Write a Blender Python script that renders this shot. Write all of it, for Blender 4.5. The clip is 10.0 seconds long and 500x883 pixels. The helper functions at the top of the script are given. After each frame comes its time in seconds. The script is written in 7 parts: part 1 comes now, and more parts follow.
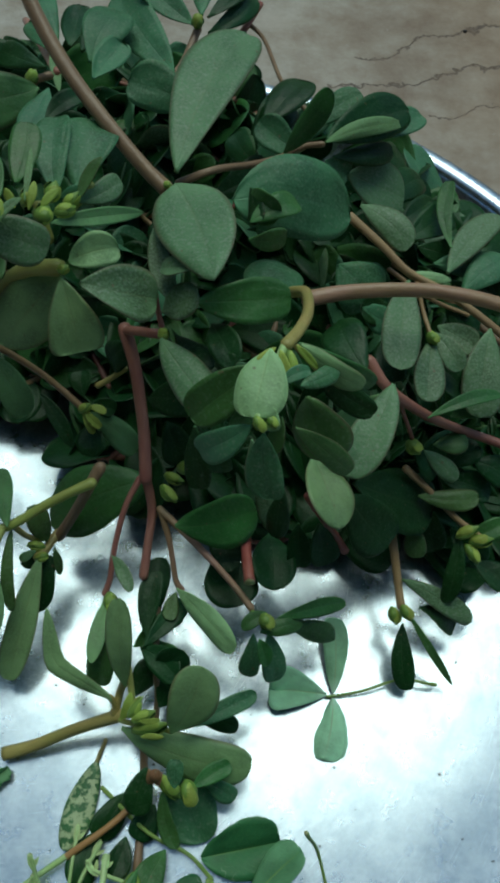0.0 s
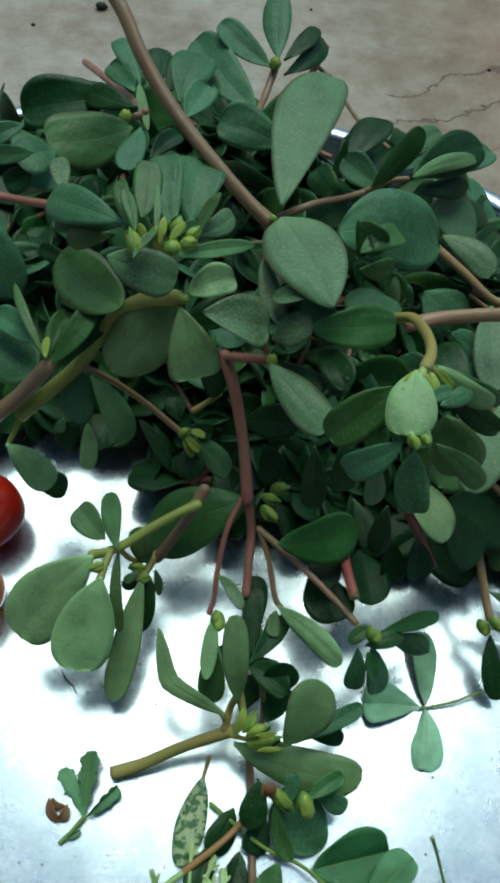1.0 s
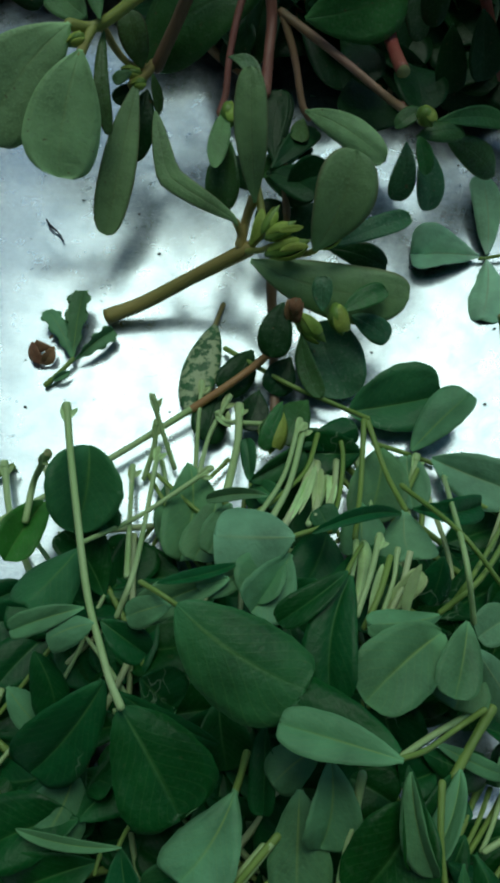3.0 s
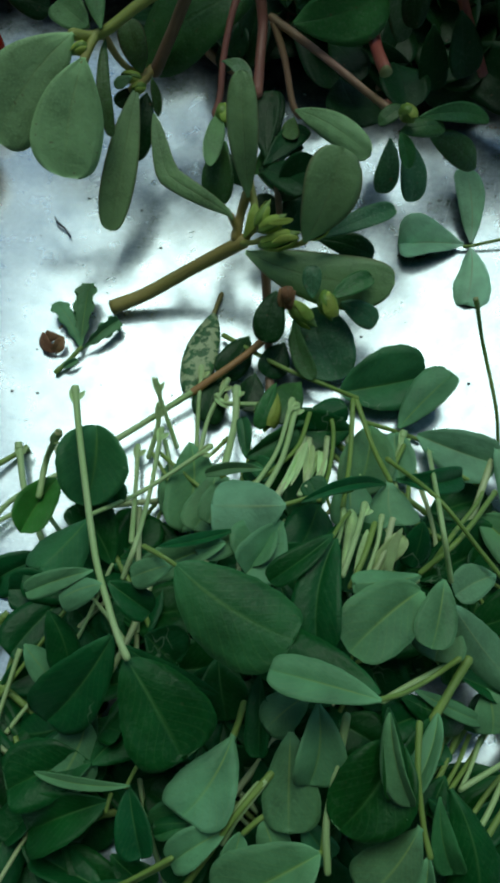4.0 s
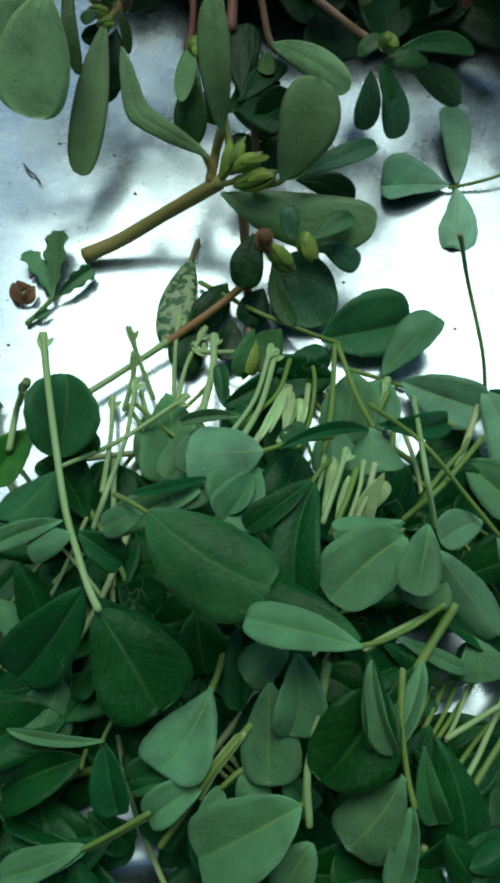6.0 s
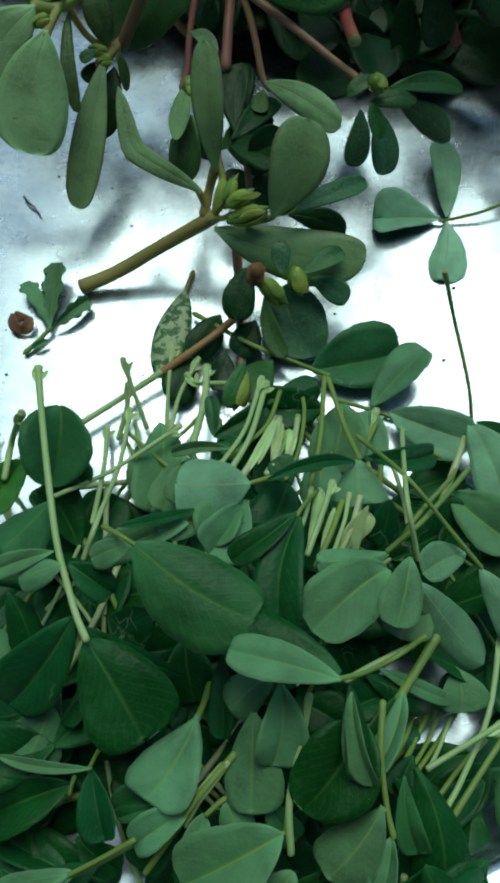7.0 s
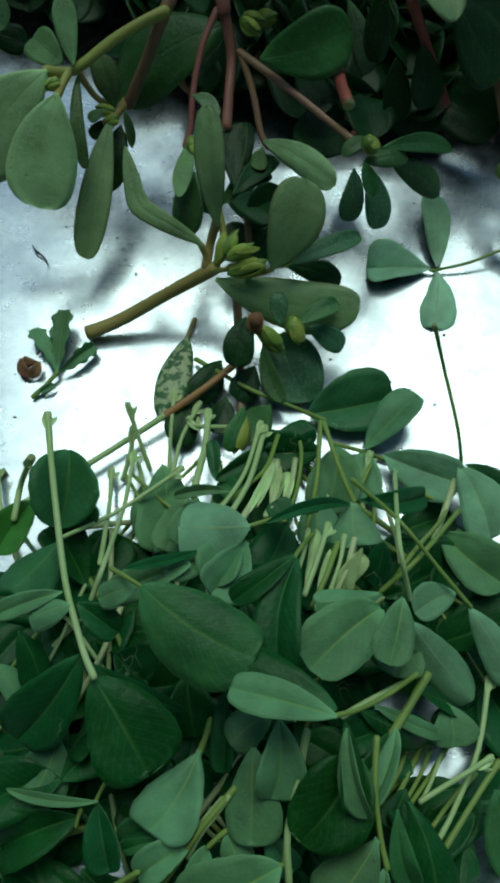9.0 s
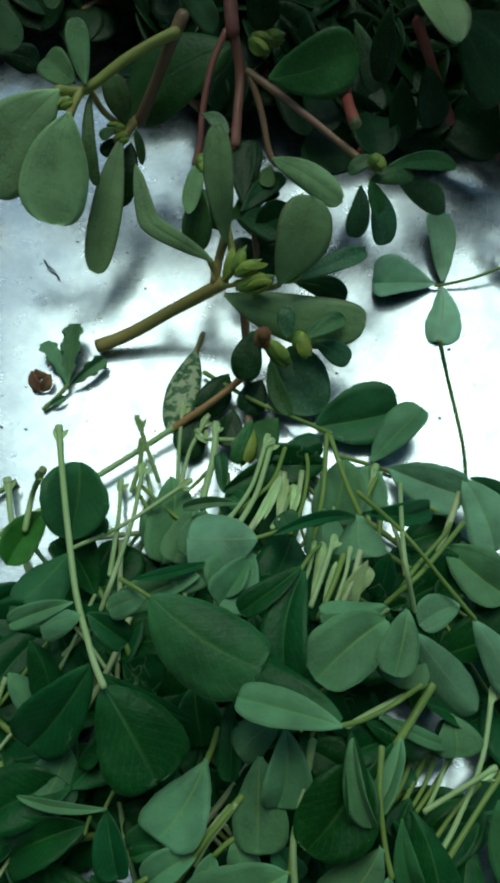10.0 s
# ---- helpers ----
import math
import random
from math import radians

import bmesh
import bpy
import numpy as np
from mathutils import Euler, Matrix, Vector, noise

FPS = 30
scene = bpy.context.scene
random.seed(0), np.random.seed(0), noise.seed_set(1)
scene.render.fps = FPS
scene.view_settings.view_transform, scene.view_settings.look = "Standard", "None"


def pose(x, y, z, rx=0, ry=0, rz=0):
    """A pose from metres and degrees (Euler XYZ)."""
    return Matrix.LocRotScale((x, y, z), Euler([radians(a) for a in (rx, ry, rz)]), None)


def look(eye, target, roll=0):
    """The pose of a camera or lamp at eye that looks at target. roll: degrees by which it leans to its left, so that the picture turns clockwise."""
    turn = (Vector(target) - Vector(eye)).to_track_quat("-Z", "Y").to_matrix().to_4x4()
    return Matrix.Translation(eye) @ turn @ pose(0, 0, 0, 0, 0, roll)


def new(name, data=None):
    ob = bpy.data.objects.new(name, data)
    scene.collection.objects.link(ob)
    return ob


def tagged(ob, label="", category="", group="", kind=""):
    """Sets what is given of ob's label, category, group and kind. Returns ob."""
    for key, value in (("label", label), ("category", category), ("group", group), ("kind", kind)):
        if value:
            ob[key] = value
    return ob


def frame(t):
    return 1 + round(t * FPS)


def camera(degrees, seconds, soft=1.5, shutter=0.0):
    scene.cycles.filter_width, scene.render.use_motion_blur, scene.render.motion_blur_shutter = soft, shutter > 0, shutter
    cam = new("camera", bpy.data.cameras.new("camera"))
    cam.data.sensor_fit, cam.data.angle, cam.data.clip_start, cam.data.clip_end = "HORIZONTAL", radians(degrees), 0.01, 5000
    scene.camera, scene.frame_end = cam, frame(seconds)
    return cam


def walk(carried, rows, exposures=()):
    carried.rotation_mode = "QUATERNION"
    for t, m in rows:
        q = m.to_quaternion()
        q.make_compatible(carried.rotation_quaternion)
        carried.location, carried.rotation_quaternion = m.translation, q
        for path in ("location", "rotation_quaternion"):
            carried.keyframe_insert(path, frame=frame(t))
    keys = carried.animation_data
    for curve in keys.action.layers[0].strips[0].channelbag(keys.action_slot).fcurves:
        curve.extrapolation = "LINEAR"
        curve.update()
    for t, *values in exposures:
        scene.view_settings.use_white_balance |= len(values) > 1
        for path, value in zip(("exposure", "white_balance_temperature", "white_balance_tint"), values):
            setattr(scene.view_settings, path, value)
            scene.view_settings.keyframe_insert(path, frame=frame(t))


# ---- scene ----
# A steel plate on a stone floor: a heap of purslane, a heap of clover sprigs, two small tomatoes.
cam = camera(34.26, 10.0, 3.5, 0.0)
# seconds, x, y, z in metres, then the turn in degrees
PATH = [
    (0.0, 0.0114, -0.0392, 0.2310, 29.56, -2.24, -0.24),
    (0.2, -0.0066, -0.0382, 0.2323, 31.06, -3.48, -1.33),
    (0.5, -0.0221, -0.0382, 0.2365, 31.53, -3.89, -1.80),
    (1.0, -0.0223, -0.0442, 0.2356, 31.63, -3.33, -2.10),
    (1.5, -0.0204, -0.0459, 0.2356, 31.66, -3.03, -2.19),
    (1.9, -0.0187, -0.0486, 0.2297, 30.98, -2.69, -1.68),
    (2.0, -0.0172, -0.0533, 0.2220, 30.39, -2.81, -1.49),
    (2.1, -0.0171, -0.0608, 0.2092, 29.20, -3.15, -1.82),
    (2.2, -0.0160, -0.0724, 0.1940, 29.01, -3.50, -1.97),
    (2.3, -0.0162, -0.0791, 0.1841, 27.73, -3.88, -2.01),
    (2.4, -0.0156, -0.0825, 0.1762, 25.43, -3.51, -1.83),
    (2.5, -0.0181, -0.0890, 0.1654, 24.47, -3.41, -1.05),
    (2.7, -0.0175, -0.0900, 0.1640, 21.40, -1.60, -0.80),
    (3.0, -0.0170, -0.1027, 0.1582, 23.20, -0.90, -1.35),
    (3.2, -0.0172, -0.1064, 0.1624, 21.50, -0.72, -1.45),
    (4.3, -0.0111, -0.1106, 0.1680, 23.26, 0.49, -1.97),
    (4.5, -0.0092, -0.1104, 0.1685, 23.33, 0.43, -2.20),
    (5.0, -0.0065, -0.1101, 0.1709, 23.41, -0.04, -2.60),
    (5.5, -0.0108, -0.1130, 0.1604, 20.88, -0.14, -2.61),
    (5.7, -0.0106, -0.1130, 0.1598, 20.73, 0.06, -2.76),
    (6.8, -0.0079, -0.1114, 0.1641, 21.82, 0.79, -2.52),
    (7.0, -0.0068, -0.1110, 0.1648, 21.83, 0.74, -2.23),
    (7.5, -0.0081, -0.1110, 0.1662, 21.80, -0.15, -2.13),
    (8.0, -0.0082, -0.1106, 0.1699, 23.26, -0.44, -2.27),
    (8.5, -0.0080, -0.1110, 0.1722, 23.88, 0.13, -2.33),
    (9.0, -0.0075, -0.1106, 0.1730, 23.69, 0.41, -2.25),
    (9.5, -0.0062, -0.1105, 0.1732, 23.59, 0.76, -2.07),
    (10.0, -0.0078, -0.1108, 0.1759, 24.28, 0.71, -1.90),
]
EXPOSURES = [(0.0, -0.62, 6350, -11), (0.5, -0.26, 6350, -11), (1.8, -0.26, 6350, -11), (2.5, -0.92, 6350, -13), (3.0, -1.1, 6350, -14), (4.5, -0.88, 6350, -14),
             (5.1, -0.82, 6350, -14), (5.5, -0.72, 6350, -14), (7.0, -0.66, 6350, -14), (8.0, -0.78, 6350, -14), (10.0, -0.92, 6350, -14)]
walk(cam, [(t, pose(x, y, z, rx, ry, rz)) for t, x, y, z, rx, ry, rz in PATH], EXPOSURES)

# ---- daylight: a bright hazy sky and a very soft sun ----
SUN_UP, SUN_TURN = 65.5, 7.0
world = bpy.data.worlds.new("sky")
scene.world = world
world.use_nodes = True
wn = world.node_tree.nodes
sky = wn.new("ShaderNodeTexSky")
sky.sky_type, sky.sun_disc = "NISHITA", False
sky.sun_elevation, sky.sun_rotation = radians(SUN_UP), radians(SUN_TURN)
sky.air_density, sky.dust_density, sky.ozone_density = 1.0, 0.5, 1.0
world.node_tree.links.new(sky.outputs[0], wn["Background"].inputs[0])
wn["Background"].inputs[1].default_value = 0.165

sun = new("sun", bpy.data.lights.new("sun", "SUN"))
sun.data.energy, sun.data.angle, sun.data.color = 2.0, radians(39), (1.0, 0.96, 0.88)
a, b = radians(SUN_TURN), radians(SUN_UP)
sun.matrix_world = look((math.sin(a) * math.cos(b), math.cos(a) * math.cos(b), math.sin(b)), (0, 0, 0))


# ---- materials ----
def material(name, rough=0.5, metal=0.0, spec=0.5):
    m = bpy.data.materials.new(name)
    m.use_nodes = True
    p = m.node_tree.nodes["Principled BSDF"]
    p.inputs["Roughness"].default_value = rough
    p.inputs["Metallic"].default_value = metal
    p.inputs["Specular IOR Level"].default_value = spec
    return m, m.node_tree.nodes, m.node_tree.links, p


def noise_node(n, scale, detail=4.0, rough=0.55):
    t = n.new("ShaderNodeTexNoise")
    t.inputs["Scale"].default_value, t.inputs["Detail"].default_value, t.inputs["Roughness"].default_value = scale, detail, rough
    return t


def ramp(n, stops):
    r = n.new("ShaderNodeValToRGB")
    while len(r.color_ramp.elements) < len(stops):
        r.color_ramp.elements.new(0.5)
    for e, (at, c) in zip(r.color_ramp.elements, stops):
        e.position, e.color = at, (*c, 1.0)
    return r


def mix(n, l, kind, fac, c1, c2):
    m = n.new("ShaderNodeMix")
    m.data_type, m.blend_type = "RGBA", kind
    for sock, v in ((m.inputs["Factor"], fac), (m.inputs["A"], c1), (m.inputs["B"], c2)):
        if isinstance(v, float):
            sock.default_value = v
        elif isinstance(v, tuple):
            sock.default_value = (*v, 1.0)
        else:
            l.new(v, sock)
    return m.outputs["Result"]


def maths(n, l, op, a, b=0.0, clamp=False):
    m = n.new("ShaderNodeMath")
    m.operation, m.use_clamp = op, clamp
    for sock, v in zip(m.inputs, (a, b)):
        if isinstance(v, (int, float)):
            sock.default_value = v
        else:
            l.new(v, sock)
    return m.outputs[0]


def bump(n, l, p, height, strength, distance):
    b = n.new("ShaderNodeBump")
    b.inputs["Strength"].default_value, b.inputs["Distance"].default_value = strength, distance
    l.new(height, b.inputs["Height"])
    l.new(b.outputs[0], p.inputs["Normal"])


def leaf_material(name, c, rib, rough, speck=0.0, veins=0.0, edge=None, mottled=0.0, spread=0.4):
    """A leaf's skin: blotches, fine grain, a midrib and side veins along the leaf's own axes."""
    m, n, l, p = material(name, rough, 0.0, 0.38 if speck >= 0.2 else 0.26)
    geo = n.new("ShaderNodeNewGeometry").outputs["Position"]
    big, fine, swell = noise_node(n, 120.0, 3.0), noise_node(n, 1900.0, 2.5, 0.65), noise_node(n, 330.0, 2.0)
    l.new(geo, swell.inputs["Vector"])
    l.new(geo, big.inputs["Vector"]), l.new(geo, fine.inputs["Vector"])
    info = n.new("ShaderNodeObjectInfo").outputs["Random"]
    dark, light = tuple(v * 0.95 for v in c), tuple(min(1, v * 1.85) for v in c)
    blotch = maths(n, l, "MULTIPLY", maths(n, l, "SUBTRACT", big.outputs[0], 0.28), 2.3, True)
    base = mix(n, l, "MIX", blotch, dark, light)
    hue = n.new("ShaderNodeHueSaturation")
    l.new(base, hue.inputs["Color"])
    l.new(maths(n, l, "ADD", maths(n, l, "MULTIPLY", info, 0.09 * spread), 0.4995 - 0.045 * spread), hue.inputs["Hue"])
    l.new(maths(n, l, "ADD", maths(n, l, "MULTIPLY", info, spread), 0.96 - spread / 2), hue.inputs["Value"])
    col = hue.outputs[0]
    grain = maths(n, l, "MULTIPLY", maths(n, l, "SUBTRACT", fine.outputs[0], 0.44, True), (1.1 if veins else 2.4) + 5 * speck)
    col = mix(n, l, "MIX", grain, col, tuple(min(1, v * 1.5 + 0.05 * speck) for v in c))
    if speck:
        dust = noise_node(n, 1250.0, 1.5, 0.5)
        l.new(geo, dust.inputs["Vector"])
        df = ramp(n, [(0.56, (0, 0, 0)), (0.70, (1, 1, 1))])
        l.new(dust.outputs[0], df.inputs[0])
        col = mix(n, l, "MIX", maths(n, l, "MULTIPLY", maths(n, l, "MULTIPLY", df.outputs[0], big.outputs[0]), 1.5 * speck, True), col, (0.24, 0.32, 0.22))
    uv = n.new("ShaderNodeUVMap")
    uv.uv_map = "leaf"
    sep = n.new("ShaderNodeSeparateXYZ")
    l.new(uv.outputs[0], sep.inputs[0])
    u = maths(n, l, "ABSOLUTE", maths(n, l, "SUBTRACT", sep.outputs[0], 0.5))
    line = maths(n, l, "SUBTRACT", 1.0, maths(n, l, "MULTIPLY", u, 26.0), True)
    fade = maths(n, l, "SUBTRACT", 1.15, sep.outputs[1], True)
    ribf = maths(n, l, "MULTIPLY", line, fade)
    height = ribf
    if veins:
        way = maths(n, l, "SUBTRACT", sep.outputs[1], maths(n, l, "MULTIPLY", u, 0.9))
        way = maths(n, l, "ADD", way, maths(n, l, "MULTIPLY", big.outputs[0], 0.05))
        wave = maths(n, l, "ABSOLUTE", maths(n, l, "SUBTRACT", maths(n, l, "FRACT", maths(n, l, "MULTIPLY", way, 9.0)), 0.5))
        vein = maths(n, l, "MULTIPLY", maths(n, l, "SUBTRACT", 1.0, maths(n, l, "MULTIPLY", wave, 9.0), True), veins)
        ribf = maths(n, l, "MAXIMUM", ribf, maths(n, l, "MULTIPLY", vein, 0.5))
        height = ribf
    col = mix(n, l, "MIX", maths(n, l, "MULTIPLY", ribf, 0.8 if veins else 0.32), col, rib)
    # a paler foot, where the blade runs out into its stalk
    foot = maths(n, l, "MULTIPLY", maths(n, l, "SUBTRACT", 0.2, sep.outputs[1], True), 3.2, True)
    col = mix(n, l, "MIX", foot, col, tuple(min(1, 1.4 * v + 0.03) for v in light))
    if mottled:
        patch = noise_node(n, 560.0, 3.0)
        l.new(geo, patch.inputs["Vector"])
        f = ramp(n, [(0.46, (0, 0, 0)), (0.54, (1, 1, 1))])
        l.new(patch.outputs[0], f.inputs[0])
        col = mix(n, l, "MIX", maths(n, l, "MULTIPLY", f.outputs[0], mottled), col, (0.50, 0.60, 0.34))
    if veins >= 0.3:
        # pale winding trails of leaf miners, here and there
        trail, where = noise_node(n, 300.0, 1.0), noise_node(n, 75.0, 1.0)
        l.new(geo, trail.inputs["Vector"]), l.new(geo, where.inputs["Vector"])
        thin = maths(n, l, "SUBTRACT", 1.0, maths(n, l, "MULTIPLY", maths(n, l, "ABSOLUTE", maths(n, l, "SUBTRACT", trail.outputs[0], 0.5)), 42.0), True)
        here = maths(n, l, "MULTIPLY", maths(n, l, "SUBTRACT", where.outputs[0], 0.67, True), 14.0, True)
        col = mix(n, l, "MIX", maths(n, l, "MULTIPLY", maths(n, l, "MULTIPLY", thin, here), 0.6), col, (0.34, 0.46, 0.30))
    # the thin rim: reddish on some, else a little paler than the blade
    rim = maths(n, l, "MULTIPLY", maths(n, l, "SUBTRACT", u, 0.455 if not edge else 0.44, True), 10.0, True)
    col = mix(n, l, "MIX", rim if edge else maths(n, l, "MULTIPLY", rim, 0.55), col, edge or tuple(min(1, 1.3 * v + 0.02) for v in light))
    # brown flecks
    fleck = noise_node(n, 700.0, 1.0)
    l.new(geo, fleck.inputs["Vector"])
    ff = ramp(n, [(0.74, (0, 0, 0)), (0.78, (1, 1, 1))])
    l.new(fleck.outputs[0], ff.inputs[0])
    col = mix(n, l, "MIX", maths(n, l, "MULTIPLY", ff.outputs[0], 0.1 if veins else 0.6), col, (0.16, 0.11, 0.06))
    l.new(col, p.inputs["Base Color"])
    l.new(maths(n, l, "ADD", maths(n, l, "MULTIPLY", big.outputs[0], 0.25), rough - 0.12), p.inputs["Roughness"])
    bump(n, l, p, maths(n, l, "ADD", maths(n, l, "ADD", maths(n, l, "MULTIPLY", fine.outputs[0], 0.45), maths(n, l, "MULTIPLY", swell.outputs[0], 1.3)), maths(n, l, "MULTIPLY", height, -0.3 if veins else 0.4)), 0.5, 0.0004)
    return m


def stem_material(name, c, c2, rough=0.42):
    """A stalk's skin: streaks along it, a second tint in patches."""
    m, n, l, p = material(name, rough, 0.0, 0.45)
    geo = n.new("ShaderNodeNewGeometry").outputs["Position"]
    big, fine = noise_node(n, 90.0, 3.0), noise_node(n, 1500.0, 3.0)
    l.new(geo, big.inputs["Vector"]), l.new(geo, fine.inputs["Vector"])
    f = ramp(n, [(0.35, (0, 0, 0)), (0.68, (1, 1, 1))])
    l.new(big.outputs[0], f.inputs[0])
    col = mix(n, l, "MIX", f.outputs[0], c, c2)
    uv = n.new("ShaderNodeUVMap")
    uv.uv_map = "leaf"
    streak = noise_node(n, 9.0, 2.0)
    stretch = n.new("ShaderNodeMapping")
    stretch.inputs["Scale"].default_value = (5.0, 0.5, 1.0)
    l.new(uv.outputs[0], stretch.inputs[0]), l.new(stretch.outputs[0], streak.inputs["Vector"])
    col = mix(n, l, "MULTIPLY", 0.45, col, mix(n, l, "MIX", streak.outputs[0], (0.45, 0.42, 0.4), (1.4, 1.4, 1.35)))
    l.new(col, p.inputs["Base Color"])
    bump(n, l, p, maths(n, l, "ADD", fine.outputs[0], streak.outputs[0]), 0.3, 0.0003)
    return m


LEAF = {
    # partly real dark leaves, partly shade in the heap's gaps put into the colour
    "dark": leaf_material("leaf_dark_and_shade", (0.008, 0.040, 0.008), (0.07, 0.12, 0.05), 0.42, 0.12),
    "green": leaf_material("leaf_mid_green", (0.034, 0.106, 0.024), (0.10, 0.17, 0.06), 0.42, 0.2),
    "olive": leaf_material("leaf_olive", (0.150, 0.255, 0.105), (0.22, 0.23, 0.10), 0.48, 0.2, 0.0, (0.16, 0.11, 0.06), 0.0, 0.12),
    # blue-green with some of the sky's bluish sheen mixed into the leaf colour
    "blue": leaf_material("leaf_blue_green_sheen", (0.042, 0.128, 0.054), (0.10, 0.18, 0.11), 0.5, 0.4),
    "grey": leaf_material("leaf_grey_green", (0.072, 0.142, 0.060), (0.16, 0.20, 0.09), 0.50, 0.75, 0.0, (0.13, 0.09, 0.06)),
    # pale and light tones also carry the light that falls on well-lit leaves
    "pale": leaf_material("leaf_pale_underside_lit", (0.108, 0.215, 0.082), (0.2, 0.26, 0.12), 0.55, 0.3),
    "lite": leaf_material("leaf_light_green", (0.200, 0.340, 0.150), (0.31, 0.38, 0.14), 0.5, 0.2, 0.0, None, 0.0, 0.12),
    "lime": leaf_material("leaf_yellow_green", (0.24, 0.32, 0.06), (0.22, 0.27, 0.06), 0.5, 0.1),
    "moss": leaf_material("leaf_dull_moss", (0.054, 0.118, 0.032), (0.11, 0.14, 0.06), 0.45, 0.25, 0.0, (0.10, 0.05, 0.04)),
    "variegated": leaf_material("leaf_mottled", (0.045, 0.13, 0.045), (0.1, 0.16, 0.06), 0.5, 0.2, 0.0, None, 0.85),
    "dried": leaf_material("leaf_dried_brown", (0.18, 0.095, 0.045), (0.35, 0.22, 0.12), 0.7, 0.3),
    # dark clover leaves; this deep green also carries shade inside the heap
    "mdark": leaf_material("clover_dark_and_shade", (0.009, 0.066, 0.014), (0.10, 0.24, 0.07), 0.42, 0.06, 0.36),
    "mmid": leaf_material("clover_mid", (0.032, 0.120, 0.040), (0.14, 0.29, 0.08), 0.46, 0.06, 0.42),
    "mlite": leaf_material("clover_underside", (0.092, 0.214, 0.094), (0.30, 0.44, 0.12), 0.55, 0.06, 0.28),
    "mpale": leaf_material("clover_pale", (0.132, 0.272, 0.146), (0.32, 0.44, 0.2), 0.6, 0.1, 0.2),
    "stipule": leaf_material("papery_stipule", (0.38, 0.52, 0.23), (0.56, 0.66, 0.40), 0.55, 0.0, 0.25),
    "trefoil": leaf_material("clover_loose_leaf", (0.27, 0.50, 0.29), (0.36, 0.4, 0.2), 0.55, 0.0, 0.15),
    "olive2": leaf_material("clover_olive", (0.0458, 0.1348, 0.021), (0.13, 0.2, 0.06), 0.5, 0.1, 0.5),
}
BACK = {"dark": "grey", "green": "grey", "olive": "grey", "blue": "grey", "grey": "dark", "pale": "dark", "lite": "green", "lime": "green",
        "stipule": "stipule", "variegated": "grey", "moss": "grey", "dried": "dried", "mdark": "mlite", "mmid": "mlite", "mlite": "mdark", "mpale": "mdark", "olive2": "mlite", "trefoil": "mdark"}
STEM = {
    "brown": stem_material("stem_brown", (0.27, 0.175, 0.105), (0.34, 0.235, 0.14), 0.34),
    "red": stem_material("stem_red", (0.32, 0.125, 0.10), (0.42, 0.20, 0.145), 0.36),
    "pink": stem_material("stem_pink", (0.44, 0.25, 0.18), (0.36, 0.25, 0.13), 0.36),
    "tan": stem_material("stem_tan", (0.42, 0.29, 0.14), (0.37, 0.24, 0.13)),
    "green": stem_material("stem_green", (0.37, 0.45, 0.11), (0.36, 0.35, 0.10)),
    "lime": stem_material("stalk_light_green", (0.53, 0.72, 0.34), (0.42, 0.64, 0.24)),
    "sheath": stem_material("stalk_pale_sheath", (0.62, 0.74, 0.40), (0.5, 0.64, 0.28)),
    "crimson": stem_material("stem_crimson", (0.36, 0.09, 0.075), (0.42, 0.15, 0.11)),
    "rust": stem_material("rootlet_rust", (0.42, 0.22, 0.08), (0.52, 0.33, 0.15)),
    "olive": stem_material("stem_olive", (0.46, 0.37, 0.13), (0.38, 0.36, 0.11), 0.36),
    "mstem": stem_material("stalk_green", (0.28, 0.42, 0.10), (0.22, 0.36, 0.08)),
}
PITH = stem_material("cut_pith", (0.46, 0.5, 0.25), (0.4, 0.44, 0.2), 0.6)
CAPSULE = stem_material("capsule_green", (0.24, 0.38, 0.08), (0.16, 0.30, 0.05), 0.36)


